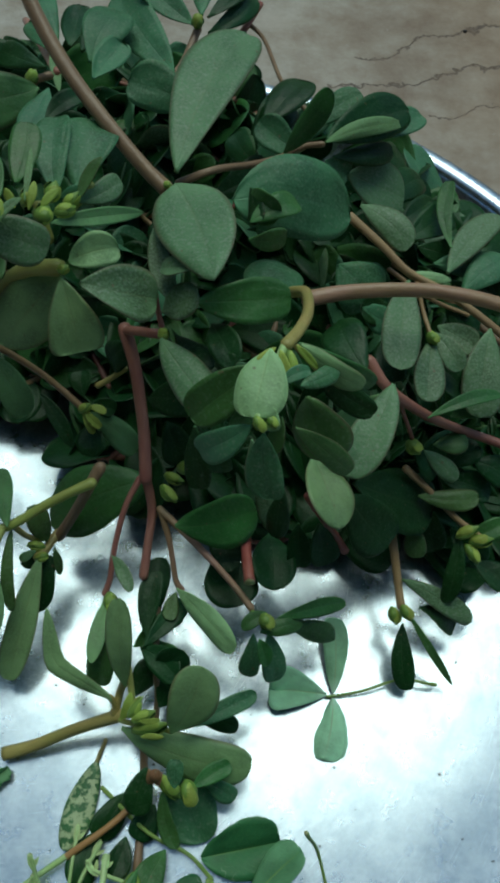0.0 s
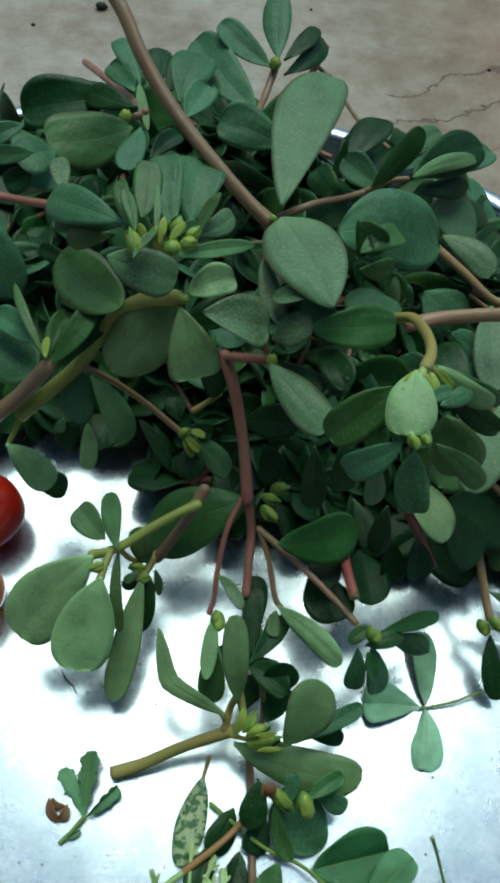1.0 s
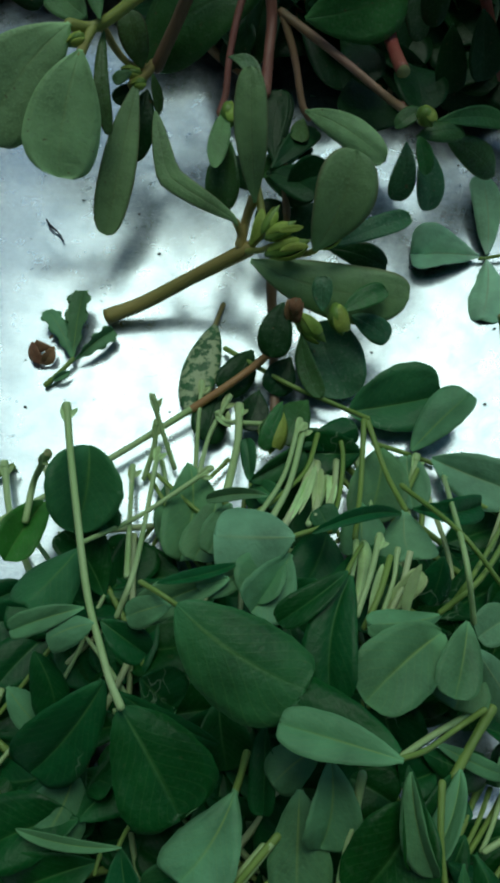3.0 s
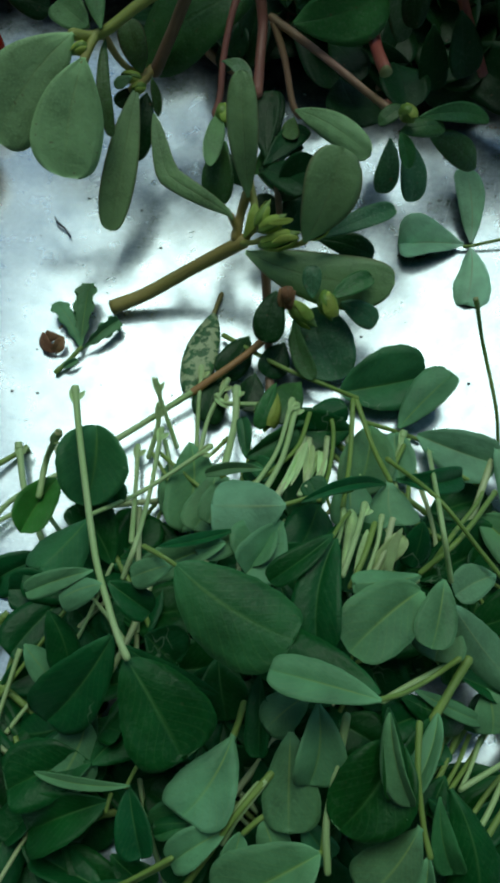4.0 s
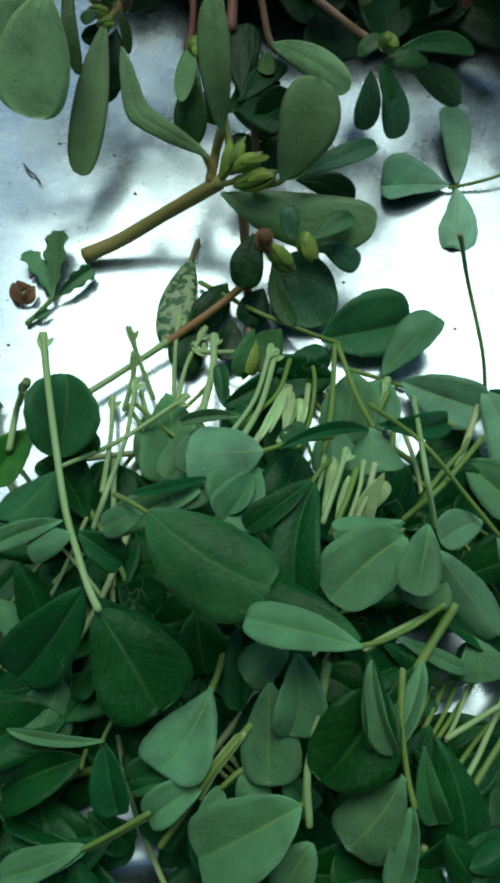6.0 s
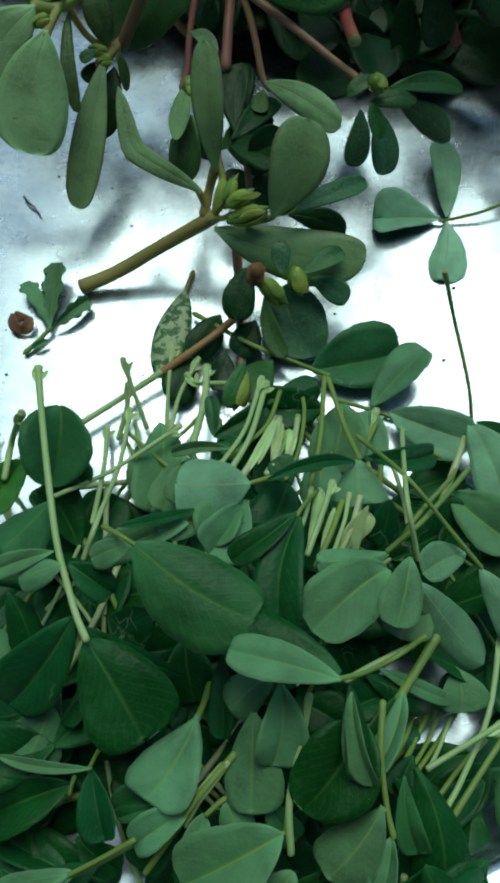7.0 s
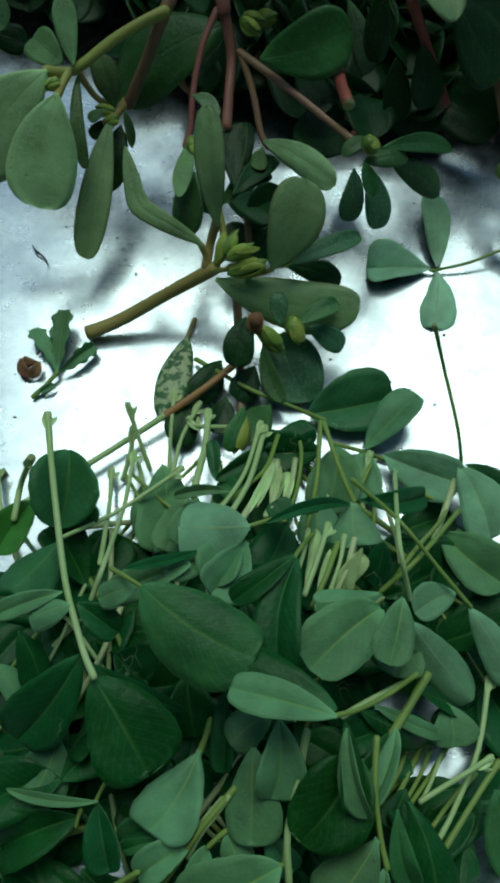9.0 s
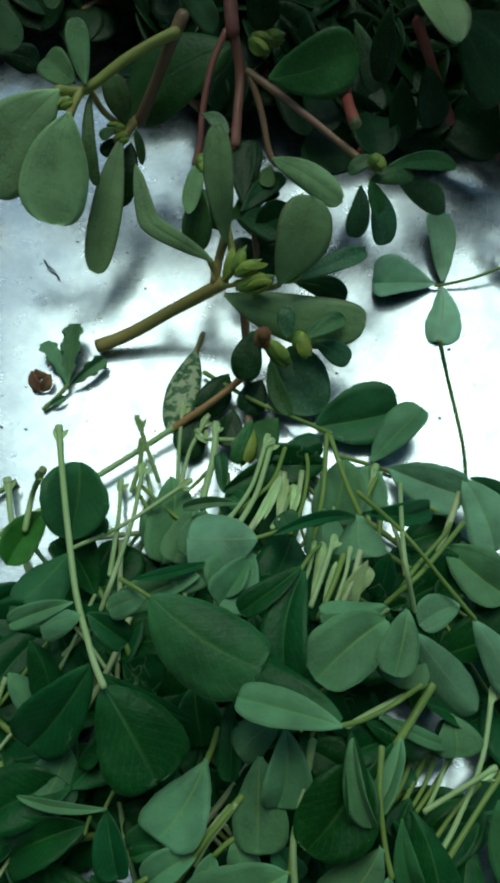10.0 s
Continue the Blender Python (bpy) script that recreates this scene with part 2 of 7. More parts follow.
def steel():
    """Worn sheet steel: a polished face under a haze of fine circular scuffs."""
    m, n, l, p = material("scuffed_steel", 0.2, 1.0)
    geo = n.new("ShaderNodeNewGeometry").outputs["Position"]
    mp = n.new("ShaderNodeMapping")
    mp.inputs["Location"].default_value = (0.04, -0.055, 0.0)
    l.new(geo, mp.inputs[0])
    sep = n.new("ShaderNodeSeparateXYZ")
    l.new(mp.outputs[0], sep.inputs[0])
    rad = maths(n, l, "SQRT", maths(n, l, "ADD", maths(n, l, "POWER", sep.outputs[0], 2.0), maths(n, l, "POWER", sep.outputs[1], 2.0)))
    turn = maths(n, l, "ARCTAN2", sep.outputs[1], sep.outputs[0])
    com = n.new("ShaderNodeCombineXYZ")
    l.new(maths(n, l, "MULTIPLY", rad, 1700.0), com.inputs[0]), l.new(maths(n, l, "MULTIPLY", turn, 9.0), com.inputs[1])
    rings = noise_node(n, 1.0, 3.0, 0.7)
    l.new(com.outputs[0], rings.inputs["Vector"])
    stain, fine, cloud = noise_node(n, 45.0, 5.0), noise_node(n, 900.0, 2.0), noise_node(n, 150.0, 6.0, 0.68)
    for t in (stain, fine, cloud):
        l.new(geo, t.inputs["Vector"])
    c = ramp(n, [(0.36, (0.49, 0.58, 0.66)), (0.62, (0.63, 0.72, 0.79))])
    l.new(stain.outputs[0], c.inputs[0])
    l.new(c.outputs[0], p.inputs["Base Color"])
    l.new(maths(n, l, "ADD", maths(n, l, "MULTIPLY", stain.outputs[0], 0.12), 0.13), p.inputs["Roughness"])
    relief = maths(n, l, "ADD", rings.outputs[0], maths(n, l, "MULTIPLY", fine.outputs[0], 0.4))
    bump(n, l, p, relief, 0.10, 0.0002)
    # the scuffed share of the face, in cloudy patches and thin rings
    haze = n.new("ShaderNodeBsdfPrincipled")
    haze.inputs["Metallic"].default_value, haze.inputs["Roughness"].default_value = 1.0, 0.52
    l.new(c.outputs[0], haze.inputs["Base Color"])
    patchy = ramp(n, [(0.38, (0.22, 0.22, 0.22)), (0.66, (0.62, 0.62, 0.62))])
    l.new(cloud.outputs[0], patchy.inputs[0])
    thin = ramp(n, [(0.60, (0, 0, 0)), (0.72, (0.35, 0.35, 0.35))])
    l.new(rings.outputs[0], thin.inputs[0])
    both = n.new("ShaderNodeMixShader")
    l.new(maths(n, l, "ADD", patchy.outputs[0], thin.outputs[0], True), both.inputs[0])
    l.new(p.outputs[0], both.inputs[1]), l.new(haze.outputs[0], both.inputs[2])
    l.new(both.outputs[0], n["Material Output"].inputs["Surface"])
    return m


# cracks in the slab: from x, to x, height at x = 0, slope, half width; metres
CRACKS = ((0.05, 0.4, 0.249, 0.36, 0.0011), (0.07, 0.16, 0.262, 0.45, 0.0012), (-0.6, -0.16, 0.52, 0.5, 0.0012), (0.1, 0.5, 0.235, 0.22, 0.0008))


def stone():
    m, n, l, p = material("floor_stone", 0.62, 0.0, 0.35)
    geo = n.new("ShaderNodeNewGeometry").outputs["Position"]
    big, mid, fine = noise_node(n, 9.0, 5.0), noise_node(n, 60.0, 5.0, 0.65), noise_node(n, 500.0, 3.0)
    for t in (big, mid, fine):
        l.new(geo, t.inputs["Vector"])
    c = ramp(n, [(0.34, (0.25, 0.185, 0.135)), (0.47, (0.385, 0.335, 0.27)), (0.62, (0.56, 0.54, 0.48))])
    l.new(maths(n, l, "ADD", maths(n, l, "MULTIPLY", big.outputs[0], 0.55), maths(n, l, "MULTIPLY", mid.outputs[0], 0.45)), c.inputs[0])
    # a broad brown stain in the slab
    sep = n.new("ShaderNodeSeparateXYZ")
    l.new(geo, sep.inputs[0])
    far = n.new("ShaderNodeVectorMath")
    far.operation, far.inputs[1].default_value = "DISTANCE", (0.24, 0.34, 0.0)
    l.new(geo, far.inputs[0])
    side = maths(n, l, "MULTIPLY", maths(n, l, "SUBTRACT", maths(n, l, "MULTIPLY_ADD", big.outputs[0], 0.3), maths(n, l, "ADD", far.outputs["Value"], 0.41)), 7.0, True)
    col = mix(n, l, "MULTIPLY", maths(n, l, "MULTIPLY", side, 1.0), c.outputs[0], (0.72, 0.59, 0.49))
    # thin dark natural cracks, wandering
    wander = noise_node(n, 26.0, 6.0, 0.62)
    l.new(geo, wander.inputs["Vector"])
    total = None
    for x0, x1, y0, slope, wide in CRACKS:
        line = maths(n, l, "SUBTRACT", sep.outputs[1], maths(n, l, "ADD", maths(n, l, "MULTIPLY", sep.outputs[0], slope), y0))
        line = maths(n, l, "ABSOLUTE", maths(n, l, "ADD", line, maths(n, l, "MULTIPLY", maths(n, l, "SUBTRACT", wander.outputs[0], 0.5), 0.05)))
        near = maths(n, l, "SUBTRACT", 1.0, maths(n, l, "DIVIDE", line, wide), True)
        inside = maths(n, l, "MULTIPLY", maths(n, l, "GREATER_THAN", sep.outputs[0], x0), maths(n, l, "LESS_THAN", sep.outputs[0], x1))
        near = maths(n, l, "MULTIPLY", near, inside)
        total = near if total is None else maths(n, l, "MAXIMUM", total, near)
    col = mix(n, l, "MIX", maths(n, l, "MULTIPLY", total, maths(n, l, "MULTIPLY", mid.outputs[0], 1.7), True), col, (0.09, 0.06, 0.045))
    grit = ramp(n, [(0.66, (0, 0, 0)), (0.72, (1, 1, 1))])
    l.new(fine.outputs[0], grit.inputs[0])
    col = mix(n, l, "MIX", maths(n, l, "MULTIPLY", grit.outputs[0], 0.3), col, (0.5, 0.47, 0.43))
    l.new(col, p.inputs["Base Color"])
    bump(n, l, p, maths(n, l, "SUBTRACT", maths(n, l, "ADD", mid.outputs[0], maths(n, l, "MULTIPLY", fine.outputs[0], 0.4)), total), 0.4, 0.0015)
    return m


def skin(name, c, c2):
    m, n, l, p = material(name, 0.14, 0.0, 0.55)
    geo = n.new("ShaderNodeNewGeometry").outputs["Position"]
    t = noise_node(n, 70.0, 3.0)
    l.new(geo, t.inputs["Vector"])
    l.new(mix(n, l, "MIX", t.outputs[0], c, c2), p.inputs["Base Color"])
    p.inputs["Subsurface Weight"].default_value, p.inputs["Subsurface Scale"].default_value = 0.15, 0.003
    p.inputs["Subsurface Radius"].default_value = (1.0, 0.2, 0.1)
    return m


def plain(name, c, rough=0.7):
    m, n, l, p = material(name, rough)
    geo = n.new("ShaderNodeNewGeometry").outputs["Position"]
    t = noise_node(n, 800.0, 3.0)
    l.new(geo, t.inputs["Vector"])
    l.new(mix(n, l, "MIX", t.outputs[0], tuple(v * 0.5 for v in c), tuple(min(1, v * 1.5) for v in c)), p.inputs["Base Color"])
    return m


STEEL, STONE = steel(), stone()
# front edge of the unseen overhang that cuts off sky light, left and right
SKY_BLOCK_L, SKY_BLOCK_R = -0.45, -0.75
TOMATO, ORANGE = skin("tomato_red", (0.5, 0.012, 0.008), (0.62, 0.035, 0.012)), skin("tomato_orange", (0.62, 0.13, 0.012), (0.7, 0.2, 0.02))
SCAR, DIRT = plain("tomato_scar", (0.5, 0.3, 0.15)), plain("dark_dirt", (0.035, 0.03, 0.028))
PLASTER = plain("plaster", (0.22, 0.21, 0.2), 0.9)


# ---- building blocks ----
def mesh_object(name, verts, faces, mats, parent=None, slots=None, uvs=None, label="", smooth=True, crease=None):
    me = bpy.data.meshes.new(name)
    me.from_pydata(verts, [], faces)
    for m in mats:
        me.materials.append(m)
    if slots:
        me.polygons.foreach_set("material_index", slots)
    if smooth:
        me.polygons.foreach_set("use_smooth", [True] * len(faces))
    if uvs:
        layer = me.uv_layers.new(name="leaf")
        flat = []
        for f in faces:
            for i in f:
                flat.extend(uvs[i])
        layer.data.foreach_set("uv", flat)
    if crease:
        mark = me.attributes.new("sharp_edge", "BOOLEAN", "EDGE")
        ends = [0] * (2 * len(me.edges))
        me.edges.foreach_get("vertices", ends)
        across, row = crease
        mark.data.foreach_set("value", [p % across == row and q % across == row for p, q in zip(ends[::2], ends[1::2])])
    me.update()
    ob = new(name, me)
    if parent:
        ob.parent = parent
    if label:
        tagged(ob, label)
    return ob


def sprig(kind, base, label, group=""):
    """A plant sprig: an empty at the foot of its stalk, in millimetres."""
    s = new(kind + "_sprig")
    s.location = [v / 1000 for v in base]
    s.empty_display_size = 0.005
    return tagged(s, label, kind + " sprig", group or kind + " heap")


# widths along a leaf: two powers and where the blade begins
SHAPES = {"obovate": (0.80, 0.39), "ovate": (0.48, 0.85), "lance": (0.75, 0.62), "round": (0.55, 0.5), "heart": (0.85, 0.3), "bow": (0.78, 0.72), "ellipse": (0.72, 0.52), "oval": (0.68, 0.36), "wedge": (0.86, 0.2), "toothed": (0.85, 0.25), "notched": (0.86, 0.22)}
ROWS_ALONG, ROWS_ACROSS = 20, 8


def leaf(s, kind, base, tip, normal, width, shape="obovate", bend=None, holder=None, name=""):
    """One leaf of a sprig, from its base to its tip, its face towards normal; millimetres."""
    o = s.location
    b, t = Vector(base) / 1000 - o, Vector(tip) / 1000 - o
    axis = t - b
    length = axis.length
    axis /= length
    nor = Vector(normal)
    nor = (nor - axis * nor.dot(axis)).normalized()
    side = axis.cross(nor)
    rnd = random.Random(int(abs(base[0] * 131 + base[1] * 17 + tip[0] * 7 + width * 29) * 10))
    clover = kind[0] == "m" and kind != "moss" or kind in ("olive2", "trefoil", "stipule")
    pa, pb = SHAPES[shape]
    if clover and shape in ("obovate", "oval"):
        pa, pb = (0.72, 0.29) if shape == "obovate" else (0.60, 0.29)
    top = (pa / (pa + pb)) ** pa * (pb / (pa + pb)) ** pb
    if bend is None:
        bend = rnd.uniform(-0.02, 0.11)
    if shape == "bow":
        bend = 0.05
    cup = rnd.uniform(-0.14, 0.36) if not clover else rnd.uniform(-0.15, 0.2)
    fold = rnd.uniform(0.12, 0.6) * rnd.choice((1, 1, 1, -1)) if clover else rnd.uniform(-0.05, 0.1)
    if name == "sepal":
        cup, fold = -0.6, 0.0
    twist = rnd.uniform(-0.3, 0.3)
    sway = rnd.uniform(-0.07, 0.07)
    if shape == "bow":
        sway = -0.23
    wave, phase = rnd.uniform(0.01, 0.10), rnd.uniform(0, 6.3)
    thick = (0.00028 if clover else 0.0009) * min(1.0, width / 12.0 + 0.35)
    half = width / 2000
    tooth = 0.016 if clover else 0.0
    # the two halves are seldom alike, and the tip is often a little hollow
    lop = rnd.uniform(-0.13, 0.13) if clover else rnd.uniform(-0.05, 0.05)
    notch = 0.2 if shape == "notched" else rnd.uniform(0.0, 0.05) if clover and shape != "lance" else 0.0
    tops, unders, uv = [], [], []
    for i in range(ROWS_ALONG):
        f = 0.5 - 0.5 * math.cos(math.pi * i / (ROWS_ALONG - 1))
        f = 0.15 * i / (ROWS_ALONG - 1) + 0.85 * f
        w = half * max(0.0, f) ** pa * max(0.0, 1 - f) ** pb / top
        if i == 0:
            w = min(half * 0.12, 0.0006)
        else:
            w = max(w, min(half * 0.12, 0.0006) * (1 - f))
        lean = 4 * f * (1 - f) if shape != "bow" else (1 - math.sqrt(((f - 0.56) / 0.5) ** 2 + 0.01)) * min(1.0, 12 * f)
        mid = b + axis * (length * f) + nor * (bend * length * 4 * f * (1 - f)) + side * (sway * length * lean)
        tw = twist * (f - 0.5)
        sd = side * math.cos(tw) + nor * math.sin(tw)
        up = nor * math.cos(tw) - side * math.sin(tw)
        for j in range(ROWS_ACROSS + 1):
            u = 2 * j / ROWS_ACROSS - 1
            ragged = 1 + tooth * math.sin(31 * f + phase) * (abs(u) > 0.9) + 0.025 * math.sin(9 * f + phase + 2 * (u > 0)) + lop * (1 if u > 0 else -1)
            if shape == "toothed" and abs(u) > 0.9:
                ragged += 0.3 * (i % 4 > 1) - 0.15
            back = notch * length * max(0.0, f - 0.6) * 2.5 * (1 - abs(u))
            p = mid - axis * back + sd * (u * w * ragged) + up * (cup * w * u * u + fold * w * abs(u) + wave * half * math.sin(7 * f + 3 * u + phase) * abs(u) - (0.05 if not clover else 0.1) * w * max(0, 1 - 5 * abs(u)))
            h = thick * (0.25 + 0.75 * min(1.0, 1.6 * (1 - abs(u)))) * (0.3 + 0.7 * min(1.0, 5 * (1 - f)))
            tops.append(p + up * h * 0.5)
            unders.append(p - up * h * 0.5)
            uv.append((j / ROWS_ACROSS, f))
    cols, count = ROWS_ACROSS + 1, ROWS_ALONG * (ROWS_ACROSS + 1)
    faces, slots = [], []
    for i in range(ROWS_ALONG - 1):
        for j in range(ROWS_ACROSS):
            a0 = i * cols + j
            q = (a0, a0 + 1, a0 + cols + 1, a0 + cols)
            faces.append(q[::-1]), slots.append(0)
            faces.append(tuple(v + count for v in q)), slots.append(1)
    loop = [j for j in range(cols)] + [i * cols + cols - 1 for i in range(1, ROWS_ALONG)]
    loop += [(ROWS_ALONG - 1) * cols + j for j in range(cols - 2, -1, -1)] + [i * cols for i in range(ROWS_ALONG - 2, 0, -1)]
    for v0, v1 in zip(loop, loop[1:] + loop[:1]):
        faces.append((v0, v1, v1 + count, v0 + count)), slots.append(0)
    return mesh_object(name or ("leaflet" if clover else "leaf"), tops + unders, faces, [LEAF[kind], LEAF[BACK[kind]]], holder or s, slots, uv + uv, "", True, (cols, ROWS_ACROSS // 2) if clover else None)


def tube(points, radii, sides=10, cut="01"):
    """Rings along a smooth curve through points; gives vertices, faces, slots and uvs."""
    pts = [Vector(p) for p in points]
    ext = [2 * pts[0] - pts[1]] + pts + [2 * pts[-1] - pts[-2]]
    line, rads = [], []
    for k in range(len(pts) - 1):
        p0, p1, p2, p3 = ext[k : k + 4]
        for q in range(6):
            t = q / 6
            line.append(0.5 * (2 * p1 + (p2 - p0) * t + (2 * p0 - 5 * p1 + 4 * p2 - p3) * t * t + (3 * p1 - p0 - 3 * p2 + p3) * t ** 3))
            rads.append(radii[k] * (1 - t) + radii[k + 1] * t)
    line.append(pts[-1]), rads.append(radii[-1])
    # ends that are not cut are rounded off
    if "0" not in cut:
        d, r = (line[0] - line[1]).normalized(), rads[0]
        line = [line[0] + d * r * k for k in (0.9, 0.65)] + line
        rads = [r * 0.3, r * 0.75] + rads
    if "1" not in cut:
        d, r = (line[-1] - line[-2]).normalized(), rads[-1]
        line += [line[-1] + d * r * k for k in (0.65, 0.9)]
        rads += [r * 0.75, r * 0.3]
    verts, uvs, faces, slots = [], [], [], []
    ref = Vector((0.3, 0.2, 1.0))
    total = 0.0
    for i, p in enumerate(line):
        d = (line[min(i + 1, len(line) - 1)] - line[max(i - 1, 0)]).normalized()
        x = d.cross(ref).normalized()
        y = x.cross(d)
        total += (p - line[i - 1]).length if i else 0
        for j in range(sides):
            a = 2 * math.pi * j / sides
            r = rads[i] * (1 + 0.05 * math.sin(3 * a + i * 0.3))
            verts.append(p + (x * math.cos(a) + y * math.sin(a)) * r)
            uvs.append((j / sides, total * 60))
    for i in range(len(line) - 1):
        for j in range(sides):
            a, b = i * sides + j, i * sides + (j + 1) % sides
            faces.append((a, b, b + sides, a + sides)), slots.append(0)
    faces.append(tuple(range(sides))[::-1]), slots.append(int("0" in cut))
    faces.append(tuple(range((len(line) - 1) * sides, len(line) * sides))), slots.append(int("1" in cut))
    return verts, faces, slots, uvs


def stalk(s, kind, radius, *points, cut=""):
    """One stalk of a sprig, a little swollen at its ends; millimetres."""
    o = s.location
    pts = [Vector(p) / 1000 - o for p in points]
    rad = [radius * (0.00074 if kind in ("lime", "mstem", "sheath") else 0.00088) * (1.0 + (0.12 if k in (0, len(pts) - 1) else 0.0) - 0.12 * k / len(pts)) for k in range(len(pts))]
    if kind in ("lime", "mstem") and cut:
        # a swollen node close to the cut
        for end in cut:
            k = 0 if end == "0" else len(pts) - 1
            d = pts[1] - pts[0] if k == 0 else pts[-2] - pts[-1]
            step = min(0.0028, d.length * 0.3)
            add = [pts[k] + d.normalized() * step * q for q in (0.5, 1.0)]
            if k == 0:
                pts[1:1], rad[0], rad[1:1] = add, rad[0] * 1.12, [rad[0] * 1.25, rad[0]]
            else:
                pts[-1:-1], rad[-1], rad[-1:-1] = add[::-1], rad[-1] * 1.12, [rad[-1], rad[-1] * 1.25]
        # papery stipules round the node of a thick cut stalk
        if kind == "lime" and radius > 0.6 and "0" in cut:
            p0, p1 = Vector(points[0]), Vector(points[1])
            d = (p1 - p0).normalized()
            out = d.cross(Vector((0, 0, 1))).normalized()
            foot = p0 + d * 3.2
            leaf(s, "stipule", tuple(foot), tuple(foot - d * 1.9 - out * 1.9), (0.0, -0.3, 0.95), 1.1, "ovate", 0.05, None, "stipule")
            leaf(s, "stipule", tuple(foot + d * 1.5), tuple(p0 - d * 0.4 + out * 0.2), (0.1, -0.3, 0.95), 1.6, "lance", 0.05, None, "stipule")
    verts, faces, slots, uvs = tube(pts, rad, 12 if radius > 1.2 else 8, cut)
    return mesh_object("stem", verts, faces, [STEM[kind], PITH], s, slots, uvs)


def spindle(s, name, centre, way, length, width, mat, ridges, point):
    o = s.location
    c, d = Vector(centre) / 1000 - o, Vector(way).normalized()
    x = d.orthogonal().normalized()
    y = d.cross(x)
    verts, faces, uvs = [], [], []
    rings, sides = 9, 12
    for i in range(rings):
        f = i / (rings - 1)
        r = width / 2000 * (math.sin(math.pi * min(1.0, f * 0.97 + 0.03)) ** 0.7) * (1 - point * f * f)
        for j in range(sides):
            a = 2 * math.pi * j / sides
            rr = r * (1 + ridges * math.cos(3 * a))
            verts.append(c + d * ((f - 0.5) * length / 1000) + (x * math.cos(a) + y * math.sin(a)) * rr)
            uvs.append((j / sides, f))
    for i in range(rings - 1):
        for j in range(sides):
            a, b = i * sides + j, i * sides + (j + 1) % sides
            faces.append((a, b, b + sides, a + sides))
    faces.append(tuple(range(sides))[::-1])
    faces.append(tuple(range((rings - 1) * sides, rings * sides)))
    return mesh_object(name, verts, faces, [mat], s, None, uvs)


def capsule(s, centre, way, length, width):
    """A green seed capsule, blunt below and pointed above."""
    pod = spindle(s, "seed_capsule", centre, way, length, width * 1.12, CAPSULE, 0.12, 0.55)
    c, d = Vector(centre), Vector(way).normalized()
    x = d.orthogonal().normalized()
    for k, turn in enumerate((0.4, 3.3)):
        out = x * math.cos(turn) + d.cross(x) * math.sin(turn)
        leaf(s, "lime", tuple(c - d * length * 0.42 + out * width * 0.25), tuple(c + d * length * (0.26 + 0.14 * k) + out * width * 0.34), tuple(out), width * 0.95, "oval", 0.15, pod, "sepal")
    return pod


def flat_sheet(name, size, z, mat, label):
    cuts = [-size, -2, -0.5, 0.0, 0.5, 2, size]
    verts = [(x, y, z) for y in cuts for x in cuts]
    k = len(cuts)
    faces = [(r * k + c, r * k + c + 1, (r + 1) * k + c + 1, (r + 1) * k + c) for r in range(k - 1) for c in range(k - 1)]
    return tagged(mesh_object(name, verts, faces, [mat], smooth=False), label, "floor", "", "structure")


flat_sheet("floor", 60.0, -0.004, STONE, "worn taupe stone floor with thin dark seams")



def slab(name, corners, z0, z1, mat, label, category):
    """An upright-sided slab over four corners of the plan."""
    verts = [(x, y, z) for z in (z0, z1) for x, y in corners]
    faces = [(3, 2, 1, 0), (4, 5, 6, 7), (0, 1, 5, 4), (1, 2, 6, 5), (2, 3, 7, 6), (3, 0, 4, 7)]
    return tagged(mesh_object(name, verts, faces, [mat], smooth=False), label, category, "", "structure")


# unseen plain walls and a roof overhang, added to block and steer daylight
for name, corners in (("unseen_wall_north", ((-2.7, 3.2), (2.7, 3.2), (2.7, 3.4), (-2.7, 3.4))), ("unseen_wall_south", ((-2.7, -2.6), (2.7, -2.6), (2.7, -2.4), (-2.7, -2.4))),
                      ("unseen_wall_east", ((2.5, -2.4), (2.7, -2.4), (2.7, 3.2), (2.5, 3.2))), ("unseen_wall_west", ((-2.7, -2.4), (-2.5, -2.4), (-2.5, 3.2), (-2.7, 3.2)))):
    slab(name, corners, -0.004, {"unseen_wall_south": 2.3, "unseen_wall_west": 2.35, "unseen_wall_east": 1.0}.get(name, 1.3), PLASTER, "unseen plain grey wall added to hold back sky light", "wall")
slab("ceiling", [(-2.7, -2.6), (2.7, -2.6), (2.7, SKY_BLOCK_R), (-2.7, SKY_BLOCK_L)], 2.35, 2.5, PLASTER, "unseen plain grey overhang added to block sky light above the plate", "ceiling")

PLATE_X, PLATE_Y = -0.040, 0.055


def lathe(name, profile, mat, parent, sides=160):
    verts, faces = [], []
    for r, z in profile:
        for j in range(sides):
            a = 2 * math.pi * j / sides
            verts.append((r * math.cos(a), r * math.sin(a), z))
    n = len(profile)
    for i in range(n - 1):
        for j in range(sides):
            a, b = i * sides + j, i * sides + (j + 1) % sides
            faces.append((a, b, b + sides, a + sides))
    if profile[0] != profile[-1]:
        faces.append(tuple(range(sides))[::-1])
        faces.append(tuple(range((n - 1) * sides, n * sides)))
    return mesh_object(name, verts, faces, [mat], parent)


plate = tagged(new("plate"), "large round stainless steel plate with low sloping rim, scuffed", "plate")
plate.location = (PLATE_X, PLATE_Y, -0.004)
inner = [(0.1960, 0.0235), (0.1940, 0.0215), (0.1885, 0.0075), (0.1855, 0.0048), (0.1810, 0.0040), (0.1500, 0.0040), (0.0005, 0.0040)]
outer = [(0.0005, 0.0003), (0.1500, 0.0003), (0.1830, 0.0003), (0.1880, 0.0035), (0.1970, 0.0225)]
lathe("dish", outer + inner, STEEL, plate)
lip = []
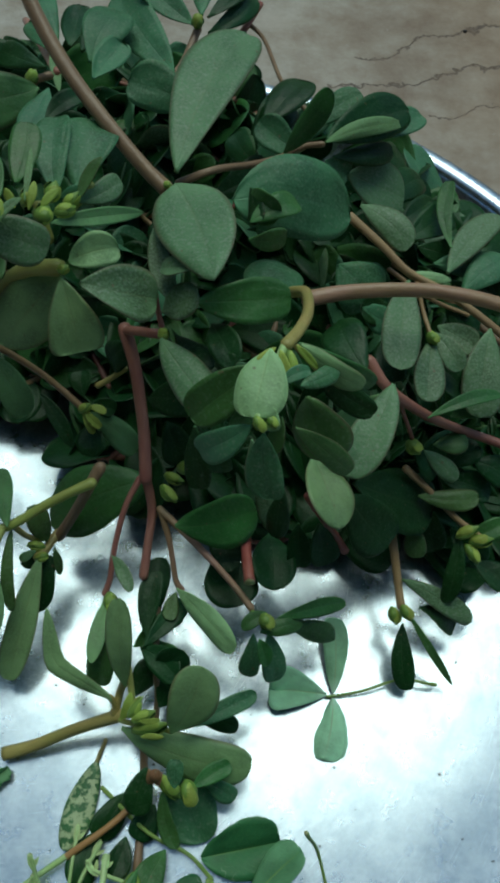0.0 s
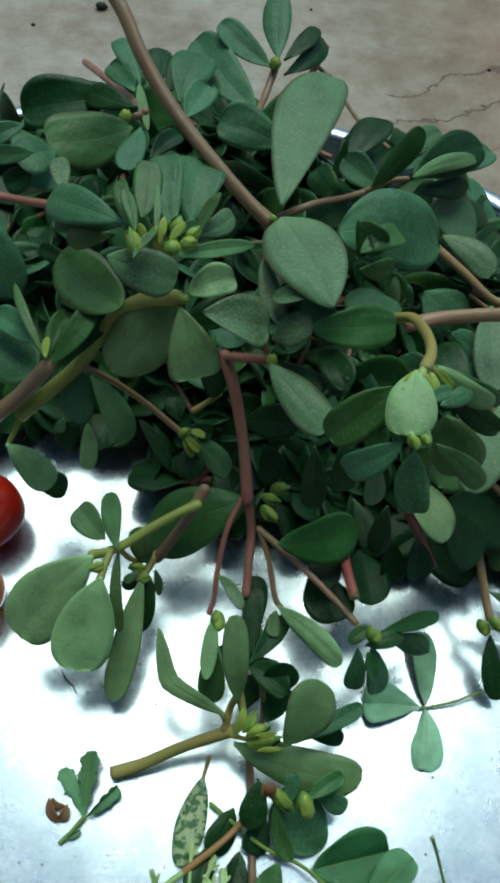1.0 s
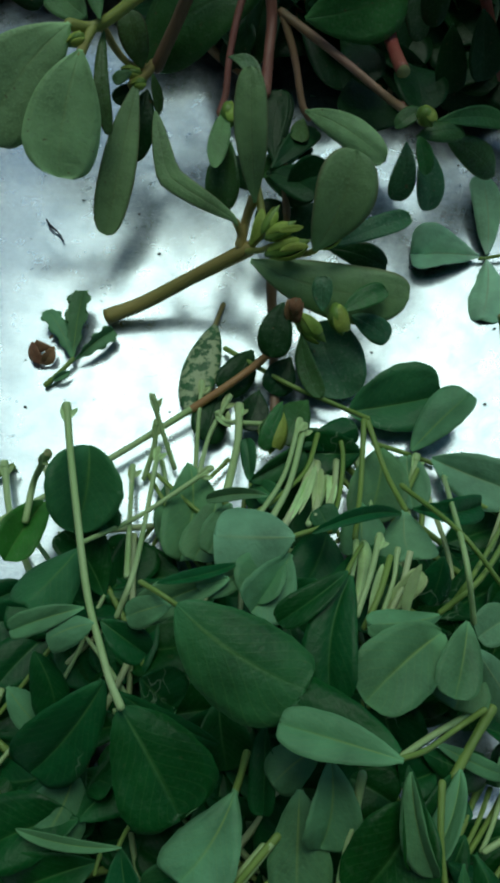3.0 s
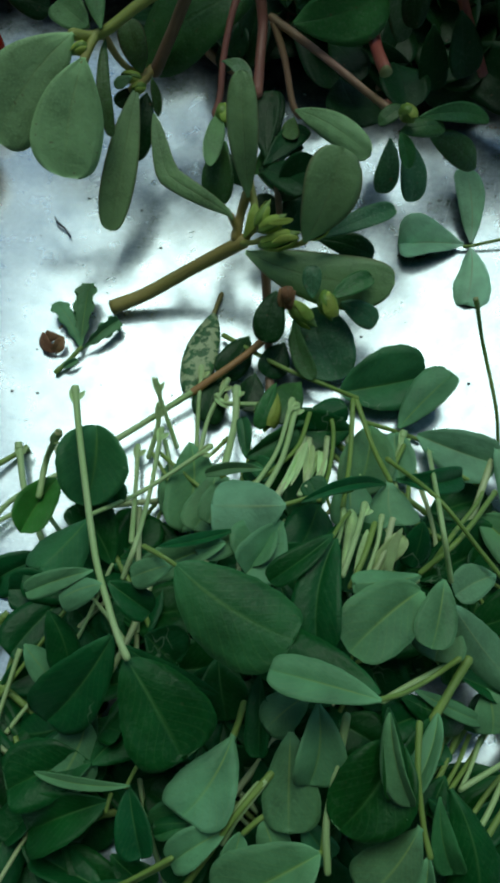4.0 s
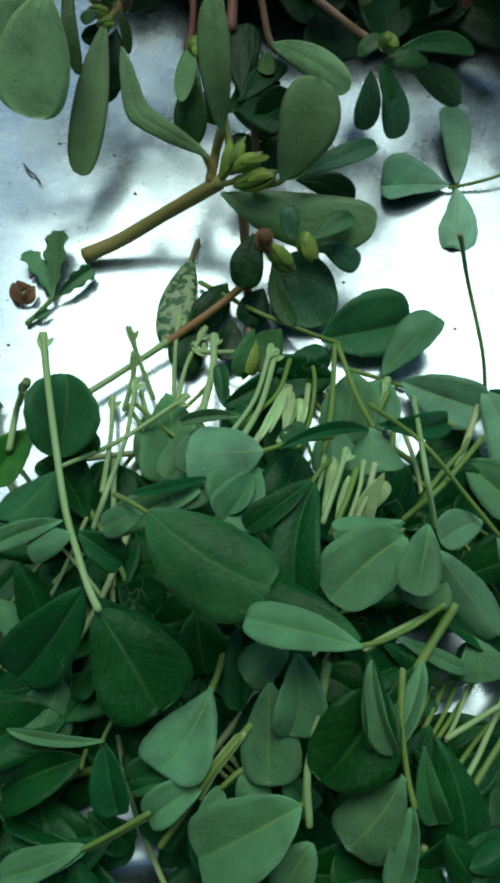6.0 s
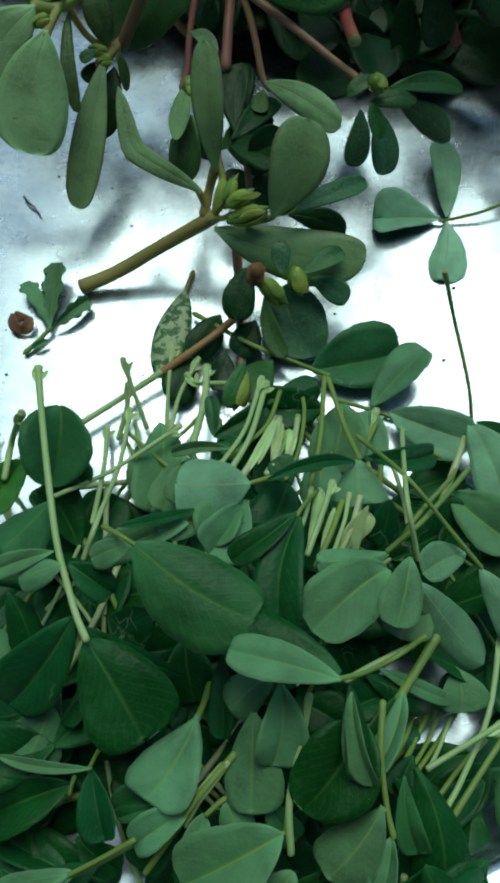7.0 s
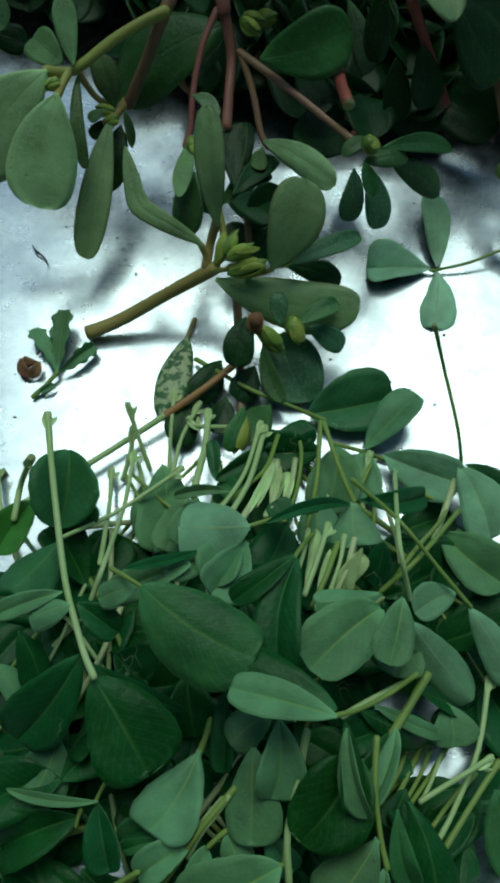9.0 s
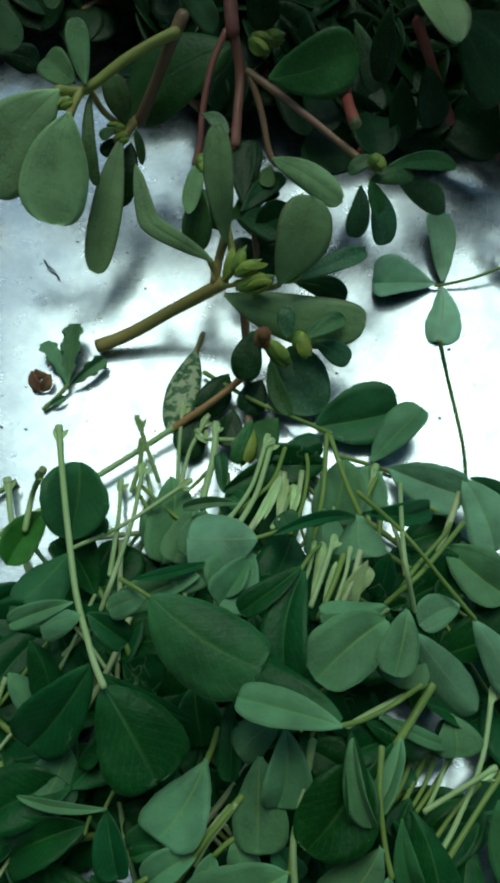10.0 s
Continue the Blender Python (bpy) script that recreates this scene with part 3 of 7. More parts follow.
for k in range(13):
    a = 2 * math.pi * k / 12
    lip.append((0.1978 + 0.0036 * math.cos(a), 0.0236 + 0.0018 * math.sin(a)))
lip[-1] = lip[0]
lathe("rolled_lip", lip, STEEL, plate)


# ---- tomatoes ----
def tomato(x, y, r, mat, label, scars):
    t = tagged(new("tomato"), label, "tomato", "tomatoes")
    t.location = (x, y, 0.0)
    verts, faces = [], []
    rings, sides = 20, 32
    for i in range(rings + 1):
        f = math.pi * i / rings
        for j in range(sides):
            a = 2 * math.pi * j / sides
            rr = r * math.sin(f) * (1 + 0.018 * math.cos(5 * a) * math.sin(f))
            z = r * 0.93 * (1 - math.cos(f))
            if f > 2.7:
                z -= r * 0.25 * (f - 2.7) ** 1.3
            verts.append((rr * math.cos(a), rr * math.sin(a), z + 0.0003))
    for i in range(rings):
        for j in range(sides):
            a, b = i * sides + j, i * sides + (j + 1) % sides
            faces.append((a, b, b + sides, a + sides))
    fruit = mesh_object("fruit", verts, faces, [mat], t)
    for way, size in scars:
        d = Vector(way).normalized()
        c = Vector((0, 0, r * 0.93)) + d * r * 0.985
        xx = d.orthogonal().normalized()
        yy = d.cross(xx)
        vs = [c + d * 0.00025] + [c + (xx * math.cos(k) + yy * math.sin(k)) * size * (1 + 0.25 * math.sin(3 * k)) for k in [q * 0.6283 for q in range(10)]]
        mesh_object("scar", vs, [(0, 1 + k, 1 + (k + 1) % 10) for k in range(10)], [SCAR], fruit, label="small pale corky scar")
    return t


tomato(-0.0855, 0.0690, 0.0118, TOMATO, "glossy red cherry tomato with corky scars on the plate", [((0.35, -0.28, 0.95), 0.0011), ((0.55, -0.5, 0.8), 0.0006)])
tomato(-0.0885, 0.0435, 0.0118, ORANGE, "small glossy orange cherry tomato on the steel plate", [])


# ---- purslane heap, the sprigs that show ----

s = sprig("purslane", (-47.6, 169.3, 120.5),
          "long brownish purslane stem with speckled grey-green leaves atop the heap")
stalk(s, "brown", 2.23, (-47.6, 169.3, 120.5), (-40.4, 159.3, 114.9), (-35.4, 149.3, 109.1), (-28.9, 139.2, 103.5), (-21.7, 130.4, 98.6), (-14.5, 122.7, 94.5), (-7.4, 115.7, 90.8), (-2.8, 111.8, 88.7))
stalk(s, "red", 0.84, (-3.3, 112.1, 87.6), (-4.0, 104.9, 84.8), (-4.9, 90.7, 81.7), (-4.5, 87.2, 72.8), (-3.0, 82.5, 69.4))
stalk(s, "brown", 1.09, (0.1, 115.3, 87.5), (9.0, 118.6, 89.1), (18.5, 129.0, 81.9), (26.3, 136.3, 78.0), (32.2, 135.9, 82.2))
leaf(s, "grey", (-0.3, 113.1, 93.2), (16.6, 164.2, 95.3), (0.01, -0.04, 1.00), 17.5)
leaf(s, "grey", (-0.3, 110.3, 91.6), (9.3, 77.6, 95.6), (-0.24, 0.02, 0.97), 18.7, "ovate")
leaf(s, "blue", (13.4, 104.8, 92.6), (43.4, 112.3, 80.7), (0.50, -0.54, 0.68), 20.1, "round")
leaf(s, "grey", (-5.2, 99.8, 87.7), (-0.2, 82.8, 81.9), (-0.04, -0.33, 0.94), 5.7, "lance")
leaf(s, "grey", (5.3, 84.0, 92.5), (-3.2, 88.4, 86.5), (-0.62, -0.14, 0.77), 5.0, "lance")
capsule(s, (-2.3, 110.6, 91.3), (0.95, -0.16, 0.26), 2.3, 1.7)
leaf(s, "green", (17.3, 103.0, 97.0), (24.1, 96.3, 96.0), (-0.62, -0.68, 0.38), 7.8, "oval", 0.20)
leaf(s, "green", (17.3, 94.3, 96.0), (28.6, 101.5, 95.0), (0.21, -0.19, 0.96), 6.7, "oval", 0.15)
leaf(s, "dark", (17.4, 103.1, 98.0), (18.9, 93.9, 96.0), (-0.75, -0.26, 0.61), 5.3, "oval")
leaf(s, "green", (17.0, 90.1, 95.0), (25.7, 92.7, 94.0), (0.30, -0.90, 0.31), 5.6, "oval")

s = sprig("purslane", (26.3, 136.3, 78.0),
          "purslane shoot tip with dark glossy curled leaves")
stalk(s, "brown", 0.95, (26.3, 136.3, 78.0), (32.2, 135.9, 82.2), (37.0, 134.9, 84.0))
leaf(s, "green", (27.0, 132.7, 82.8), (37.4, 133.8, 101.4), (-0.50, -0.80, 0.33), 6.4)
leaf(s, "blue", (34.4, 142.7, 82.4), (47.9, 150.2, 88.4), (-0.16, -0.42, 0.89), 7.7)
leaf(s, "dark", (37.8, 133.5, 86.7), (61.6, 150.6, 83.6), (0.42, -0.43, 0.80), 12.5)
leaf(s, "pale", (37.2, 131.4, 87.7), (60.0, 146.0, 82.0), (0.49, -0.48, 0.73), 4.8, "lance")
leaf(s, "blue", (51.6, 143.5, 79.6), (67.5, 156.6, 76.8), (0.26, -0.11, 0.96), 8.7)
leaf(s, "dark", (40.2, 133.6, 81.1), (58.0, 143.4, 75.8), (0.43, -0.31, 0.85), 6.8)
leaf(s, "blue", (31.6, 138.7, 77.1), (20.3, 145.2, 82.4), (0.04, -0.59, 0.81), 9.3)
leaf(s, "grey", (45.1, 134.5, 74.7), (63.1, 137.1, 64.1), (0.49, -0.49, 0.72), 15.1)
leaf(s, "dark", (22.1, 145.0, 81.6), (33.5, 163.8, 81.5), (-0.06, 0.04, 1.00), 11.6)
leaf(s, "blue", (38.2, 132.6, 80.6), (44.7, 132.7, 75.5), (0.48, -0.65, 0.59), 7.7)
leaf(s, "dark", (8.7, 129.9, 70.0), (24.3, 141.6, 70.0), (0.35, -0.47, 0.81), 10.9)
leaf(s, "dark", (18.4, 146.0, 74.0), (30.1, 160.5, 76.0), (0.28, -0.35, 0.89), 10.8)
leaf(s, "dark", (27.7, 147.5, 70.0), (40.8, 165.9, 70.0), (0.32, -0.23, 0.92), 10.0)
leaf(s, "dark", (33.4, 160.5, 66.0), (47.1, 180.9, 64.0), (0.38, -0.16, 0.91), 9.4)
leaf(s, "green", (19.9, 140.6, 72.0), (13.7, 150.3, 74.0), (-0.42, -0.44, 0.79), 9.0)
leaf(s, "blue", (40.6, 160.7, 66.0), (52.6, 176.3, 62.0), (0.51, -0.17, 0.84), 8.4)
leaf(s, "dark", (51.7, 149.5, 58.0), (67.0, 167.6, 54.0), (0.43, -0.17, 0.89), 11.0)
leaf(s, "dark", (58.2, 141.8, 56.0), (73.2, 158.7, 52.0), (0.41, -0.15, 0.90), 10.9)
leaf(s, "dark", (62.4, 131.8, 54.0), (77.9, 148.4, 50.0), (0.38, -0.13, 0.92), 10.8)

s = sprig("purslane", (2.8, 186.1, 81.6),
          "upright purslane shoot with four leaves round its tip")
stalk(s, "brown", 1.25, (2.8, 186.1, 81.6), (-1.0, 175.6, 78.4), (-4.8, 162.0, 81.1), (-6.9, 155.7, 79.1))
stalk(s, "red", 1.29, (21.6, 207.9, 76.3), (17.4, 199.0, 74.4), (13.3, 193.7, 70.7), cut="0")
stalk(s, "brown", 0.77, (17.3, 202.0, 74.0), (23.1, 196.3, 71.9), (27.6, 165.6, 79.4), (33.7, 149.2, 83.0))
leaf(s, "blue", (3.8, 187.7, 84.9), (5.0, 216.8, 88.7), (-0.22, -0.12, 0.97), 9.5)
leaf(s, "blue", (1.3, 186.2, 82.8), (-14.3, 197.0, 89.9), (0.08, -0.47, 0.88), 9.3)
leaf(s, "dark", (5.7, 187.2, 84.6), (17.0, 205.5, 84.3), (0.08, -0.03, 1.00), 6.4)
leaf(s, "dark", (5.9, 185.2, 80.9), (20.0, 204.7, 80.3), (0.44, -0.29, 0.85), 7.0)
leaf(s, "blue", (-3.6, 166.7, 81.0), (-21.4, 197.3, 84.3), (-0.32, -0.29, 0.90), 13.6)
leaf(s, "blue", (2.9, 150.8, 81.7), (-15.3, 155.3, 86.1), (0.05, -0.67, 0.74), 13.3)
capsule(s, (2.8, 185.2, 84.6), (0.15, 0.68, 0.71), 4.5, 3.5)

s = sprig("purslane", (-64.8, 251.6, 38.9),
          "purslane sprig with thin greenish leaves at the back of the heap")
stalk(s, "red", 1.43, (-64.8, 251.6, 38.9), (-49.3, 203.9, 62.7), (-36.8, 166.6, 79.7), cut="0")
leaf(s, "blue", (-26.6, 163.7, 85.5), (-19.7, 185.9, 86.1), (0.30, -0.12, 0.95), 13.0)
leaf(s, "blue", (-38.8, 183.0, 77.2), (-46.4, 207.2, 77.3), (-0.04, -0.02, 1.00), 7.6)
leaf(s, "blue", (-40.4, 179.0, 77.6), (-48.9, 194.4, 76.3), (-0.45, -0.18, 0.87), 8.1)
leaf(s, "dark", (-34.6, 179.0, 79.5), (-33.3, 197.5, 80.4), (-0.10, -0.04, 0.99), 9.9)
leaf(s, "dark", (-30.1, 172.6, 82.3), (-25.9, 189.5, 82.8), (0.06, -0.05, 1.00), 8.2)
leaf(s, "blue", (-24.9, 155.6, 86.3), (-18.1, 171.5, 86.2), (0.31, -0.13, 0.94), 8.7)

s = sprig("purslane", (-38.3, 163.5, 81.0),
          "purslane sprig with broad dark olive leaves")
stalk(s, "brown", 1.16, (-38.3, 163.5, 81.0), (-42.3, 161.5, 80.5), (-46.8, 159.3, 75.1))
leaf(s, "dark", (-45.3, 175.1, 78.6), (-74.6, 172.7, 75.0), (-0.05, -0.57, 0.82), 15.8)
leaf(s, "dark", (-38.7, 162.3, 84.3), (-55.3, 178.4, 78.7), (-0.50, -0.23, 0.84), 8.2)
leaf(s, "moss", (-40.0, 154.7, 83.5), (-62.0, 141.3, 88.5), (0.50, -0.45, 0.74), 16.3)
leaf(s, "dark", (-56.6, 216.6, 53.2), (-67.5, 224.3, 48.4), (-0.61, -0.47, 0.63), 5.0)
leaf(s, "pale", (-39.1, 181.9, 78.3), (-35.9, 160.4, 78.1), (0.15, 0.02, 0.99), 3.2, "lance")
leaf(s, "blue", (-37.6, 155.9, 82.3), (-41.6, 138.0, 82.4), (0.04, -0.00, 1.00), 7.7)
leaf(s, "dark", (-33.8, 130.9, 92.2), (-26.0, 140.5, 92.6), (0.29, -0.27, 0.92), 5.5)
leaf(s, "blue", (-58.7, 132.7, 92.2), (-66.7, 124.3, 95.4), (0.50, -0.16, 0.85), 11.8)
leaf(s, "blue", (-56.7, 135.1, 86.7), (-63.9, 123.8, 88.7), (0.33, -0.04, 0.94), 10.3)
leaf(s, "grey", (-54.6, 113.9, 95.4), (-56.5, 126.6, 95.5), (-0.01, -0.00, 1.00), 5.1)
leaf(s, "blue", (-66.7, 139.9, 94.8), (-76.0, 135.7, 92.9), (0.11, -0.60, 0.80), 5.4)
leaf(s, "blue", (-61.7, 123.2, 99.8), (-73.0, 127.4, 95.2), (-0.48, -0.60, 0.63), 4.9)
leaf(s, "dark", (-62.9, 123.4, 94.4), (-70.5, 121.8, 90.3), (-0.28, -0.60, 0.75), 6.9)
capsule(s, (-41.9, 158.1, 84.3), (0.47, 0.57, 0.67), 4.8, 3.6)

s = sprig("purslane", (-74.9, 120.3, 88.7),
          "pale purslane leaves on a reddish stem")
stalk(s, "red", 1.22, (-74.9, 120.3, 88.7), (-66.0, 117.9, 89.0), (-58.1, 114.5, 90.8))
leaf(s, "blue", (-38.4, 95.2, 103.5), (-57.3, 111.0, 96.6), (-0.51, -0.23, 0.83), 9.8)
leaf(s, "blue", (-39.0, 96.1, 101.7), (-56.2, 106.0, 92.9), (-0.56, -0.30, 0.77), 6.4)
leaf(s, "blue", (-73.1, 112.4, 86.7), (-70.0, 101.0, 71.1), (0.25, -0.76, 0.60), 9.4)
leaf(s, "moss", (-41.8, 95.5, 99.0), (-52.8, 101.4, 93.1), (-0.60, -0.52, 0.60), 5.3)

s = sprig("purslane", (-29.7, 94.5, 91.0),
          "purslane shoot crowded with green seed capsules")
stalk(s, "green", 1.39, (-29.5, 95.5, 88.0), (-30.2, 97.2, 92.0), (-31.0, 98.8, 95.0))
stalk(s, "green", 1.23, (-25.6, 98.2, 93.0), (-21.6, 99.9, 96.0), (-18.9, 102.2, 98.0))
leaf(s, "green", (-34.2, 97.2, 103.0), (-33.2, 113.2, 106.0), (0.12, -0.19, 0.97), 7.1, "oval")
leaf(s, "blue", (-27.5, 102.9, 95.0), (-29.2, 126.4, 97.0), (-0.03, -0.09, 1.00), 8.9, "oval")
leaf(s, "blue", (-23.2, 106.2, 93.0), (-18.9, 127.5, 95.0), (0.17, -0.13, 0.98), 13.1)
leaf(s, "green", (-35.6, 90.5, 106.0), (-39.0, 104.1, 108.0), (-0.10, -0.17, 0.98), 3.8, "oval")
leaf(s, "green", (-35.1, 87.7, 108.0), (-37.9, 98.8, 110.0), (-0.09, -0.20, 0.98), 3.0, "oval")
leaf(s, "pale", (-30.9, 89.9, 105.0), (-30.6, 102.8, 108.0), (0.07, -0.23, 0.97), 1.6, "lance")
leaf(s, "pale", (-35.4, 81.0, 107.0), (-30.7, 87.8, 108.0), (0.36, -0.37, 0.86), 1.9, "lance")
leaf(s, "moss", (-21.3, 98.0, 98.0), (-16.0, 105.2, 104.0), (-0.26, -0.50, 0.83), 3.1, "lance")
leaf(s, "grey", (-21.6, 98.3, 97.0), (-12.8, 106.8, 96.0), (0.47, -0.40, 0.78), 5.7, "oval")
leaf(s, "blue", (-26.5, 102.8, 94.0), (-21.3, 103.5, 96.0), (-0.15, -0.75, 0.64), 3.0, "oval")
leaf(s, "grey", (-41.3, 84.3, 104.0), (-26.2, 83.4, 98.0), (0.22, -0.71, 0.67), 10.3, "oval")
leaf(s, "pale", (-26.5, 89.7, 99.0), (-7.5, 100.7, 92.0), (0.55, -0.53, 0.65), 4.0, "lance")
leaf(s, "moss", (-39.8, 87.0, 84.0), (-56.2, 106.9, 82.0), (-0.38, -0.23, 0.89), 14.6, "round")
leaf(s, "dark", (-53.4, 108.5, 76.0), (-63.1, 113.4, 77.0), (-0.20, -0.56, 0.81), 4.5)
capsule(s, (-35.4, 85.2, 108.0), (-0.26, 0.92, 0.29), 6.9, 2.6)
capsule(s, (-27.3, 89.3, 102.0), (0.45, 0.80, 0.40), 5.0, 4.3)
capsule(s, (-25.9, 95.6, 102.5), (0.26, 0.75, 0.60), 5.0, 3.7)
capsule(s, (-30.7, 91.8, 104.5), (0.42, 0.67, 0.61), 4.9, 2.5)
capsule(s, (-23.5, 93.2, 99.5), (0.79, 0.59, -0.18), 5.6, 3.0)
capsule(s, (-22.5, 96.1, 99.5), (0.64, 0.53, 0.56), 5.3, 2.6)
leaf(s, "lime", (-32.6, 87.8, 105.0), (-34.5, 90.5, 108.0), (0.06, -0.72, 0.69), 2.0, "lance")
leaf(s, "lime", (-30.1, 88.5, 104.0), (-28.9, 93.8, 107.0), (0.10, -0.51, 0.86), 1.8, "lance")
leaf(s, "lime", (-27.9, 89.9, 103.0), (-24.1, 93.9, 105.0), (0.18, -0.57, 0.80), 2.0, "lance")

s = sprig("purslane", (-69.8, 78.4, 49.1),
          "thick yellow-green purslane stem bent over the heap")
stalk(s, "green", 2.30, (-69.6, 78.7, 49.0), (-60.7, 83.1, 55.0), (-52.5, 87.5, 61.0), (-46.6, 90.6, 69.0), (-41.1, 91.2, 77.0), (-34.2, 89.6, 84.0), (-26.7, 87.8, 87.0), cut="0")
stalk(s, "tan", 1.05, (-51.5, 86.2, 61.0), (-44.4, 86.2, 55.0), (-35.2, 83.2, 48.0), (-25.4, 76.4, 43.0))
leaf(s, "lite", (-23.8, 87.6, 89.0), (-12.4, 90.5, 91.0), (0.03, -0.64, 0.76), 8.2, "oval", 0.05)
leaf(s, "olive", (-25.6, 84.9, 87.0), (-21.8, 73.3, 74.0), (0.05, -0.74, 0.67), 13.2, "wedge", 0.05)
leaf(s, "grey", (-4.2, 83.8, 81.2), (-20.3, 79.5, 91.6), (0.56, -0.29, 0.78), 13.1, "ovate")
leaf(s, "olive", (-26.5, 88.4, 84.0), (-43.7, 81.6, 66.0), (-0.25, -0.80, 0.54), 15.6, "ellipse", 0.04)
leaf(s, "blue", (-51.8, 86.4, 58.3), (-54.1, 77.9, 46.6), (-0.18, -0.78, 0.60), 10.6, "ellipse")
leaf(s, "pale", (-49.3, 82.9, 61.6), (-40.6, 73.5, 44.2), (0.45, -0.67, 0.59), 8.1)
leaf(s, "pale", (-24.6, 74.8, 44.5), (-12.3, 71.1, 30.0), (0.57, -0.54, 0.62), 7.6)
leaf(s, "dark", (-23.4, 75.5, 39.1), (-23.7, 65.8, 36.3), (-0.14, -0.27, 0.95), 7.9)
leaf(s, "dark", (-23.3, 78.9, 43.8), (-17.3, 77.3, 41.7), (0.16, -0.48, 0.86), 5.4)
leaf(s, "dark", (-37.8, 81.0, 43.7), (-28.7, 68.2, 36.6), (0.25, -0.32, 0.91), 4.3, "lance")
leaf(s, "dark", (-26.6, 82.6, 40.5), (-27.6, 89.5, 42.8), (-0.12, -0.33, 0.93), 6.6)
leaf(s, "dark", (-12.2, 89.2, 55.3), (-19.2, 89.2, 47.3), (-0.60, -0.60, 0.53), 8.7)
capsule(s, (-24.9, 85.8, 88.7), (0.82, 0.26, 0.51), 3.2, 2.4)
capsule(s, (-24.9, 75.3, 46.0), (0.73, 0.38, 0.57), 4.3, 2.5)
leaf(s, "lime", (-25.2, 75.0, 45.8), (-20.8, 71.5, 42.1), (0.29, -0.50, 0.82), 2.5)
leaf(s, "lime", (-25.8, 75.3, 44.9), (-22.7, 70.5, 40.6), (0.37, -0.47, 0.80), 2.3)
leaf(s, "lime", (-24.2, 75.6, 46.1), (-19.3, 74.4, 45.2), (0.16, -0.12, 0.98), 2.4)
stalk(s, "olive", 0.96, (-22.6, 84.7, 42.5), (-18.6, 86.7, 43.9), (-15.1, 87.9, 46.4))

s = sprig("purslane", (-76.4, 77.3, 50.0),
          "brown purslane shoot with spiky narrow leaves")
stalk(s, "brown", 2.33, (-76.4, 77.3, 50.0), (-67.8, 79.2, 58.0), (-58.7, 79.8, 70.0))
leaf(s, "moss", (-58.7, 79.2, 73.0), (-68.4, 101.9, 76.0), (-0.03, -0.14, 0.99), 2.6, "lance")
leaf(s, "green", (-58.6, 80.3, 73.0), (-53.6, 92.3, 76.0), (0.30, -0.35, 0.89), 5.6)
leaf(s, "green", (-57.5, 79.0, 72.0), (-46.9, 91.1, 80.0), (-0.07, -0.50, 0.86), 6.1)
leaf(s, "dark", (-56.6, 80.9, 68.0), (-45.4, 92.0, 73.0), (0.19, -0.56, 0.81), 6.3)
leaf(s, "blue", (-61.1, 84.9, 72.0), (-74.1, 97.6, 69.0), (-0.40, -0.20, 0.90), 7.2)
leaf(s, "blue", (-63.5, 82.8, 63.0), (-75.8, 94.2, 63.0), (-0.24, -0.26, 0.94), 14.8, "round")
leaf(s, "lime", (-58.8, 79.2, 74.0), (-58.2, 84.3, 76.0), (0.21, -0.38, 0.90), 1.9, "lance")
leaf(s, "pale", (-51.2, 77.2, 48.0), (-51.5, 66.4, 41.0), (0.13, -0.54, 0.83), 4.9, "oval")
leaf(s, "dark", (-53.9, 78.1, 46.0), (-59.6, 74.6, 40.0), (-0.15, -0.78, 0.61), 6.2)
stalk(s, "green", 0.87, (-69.0, 78.7, 49.0), (-71.2, 74.9, 46.0), (-72.8, 72.5, 44.0))
leaf(s, "lite", (-72.6, 71.6, 46.0), (-62.6, 67.2, 30.0), (0.51, -0.69, 0.51), 9.0, "obovate", 0.04)
leaf(s, "dark", (-70.0, 72.7, 24.0), (-59.5, 70.7, 22.0), (0.08, -0.46, 0.89), 7.9)
leaf(s, "pale", (-58.3, 80.0, 46.0), (-59.4, 75.9, 45.0), (0.23, -0.28, 0.93), 3.1)

s = sprig("purslane", (-3.0, 82.5, 69.4),
          "forked reddish purslane stem lying down the front of the heap")
stalk(s, "red", 1.38, (-3.0, 82.5, 69.4), (-7.2, 83.6, 68.6), (-14.1, 90.6, 60.1))
stalk(s, "red", 1.91, (-14.1, 90.9, 60.2), (-11.1, 81.8, 55.2), (-8.8, 68.6, 47.5), (-8.1, 57.0, 40.8))
stalk(s, "red", 1.38, (-8.2, 58.1, 41.4), (-6.6, 51.8, 33.4), (-7.5, 43.3, 29.8), (-8.4, 35.6, 26.7))
stalk(s, "red", 0.91, (-9.6, 57.1, 40.7), (-13.4, 50.3, 36.7), (-16.0, 41.2, 31.3), (-16.9, 34.6, 27.7), (-18.2, 30.9, 25.7))
stalk(s, "pink", 1.05, (-4.5, 51.7, 33.5), (7.1, 40.7, 31.8), (15.6, 31.4, 30.9), (19.7, 25.4, 31.8))
stalk(s, "pink", 0.95, (-4.2, 51.1, 33.1), (-1.7, 43.9, 28.4), (-0.1, 36.0, 23.3), (1.5, 33.7, 21.5))
leaf(s, "grey", (-3.3, 77.8, 73.6), (9.5, 58.4, 73.2), (-0.27, -0.20, 0.94), 10.2)
leaf(s, "grey", (-2.8, 82.4, 78.3), (5.8, 80.5, 87.2), (-0.69, -0.44, 0.58), 8.3)
leaf(s, "dark", (-0.1, 81.9, 69.8), (10.0, 69.4, 75.1), (-0.35, 0.11, 0.93), 6.2)
leaf(s, "dark", (8.9, 79.5, 77.6), (14.4, 66.0, 80.3), (-0.44, -0.00, 0.90), 7.7)
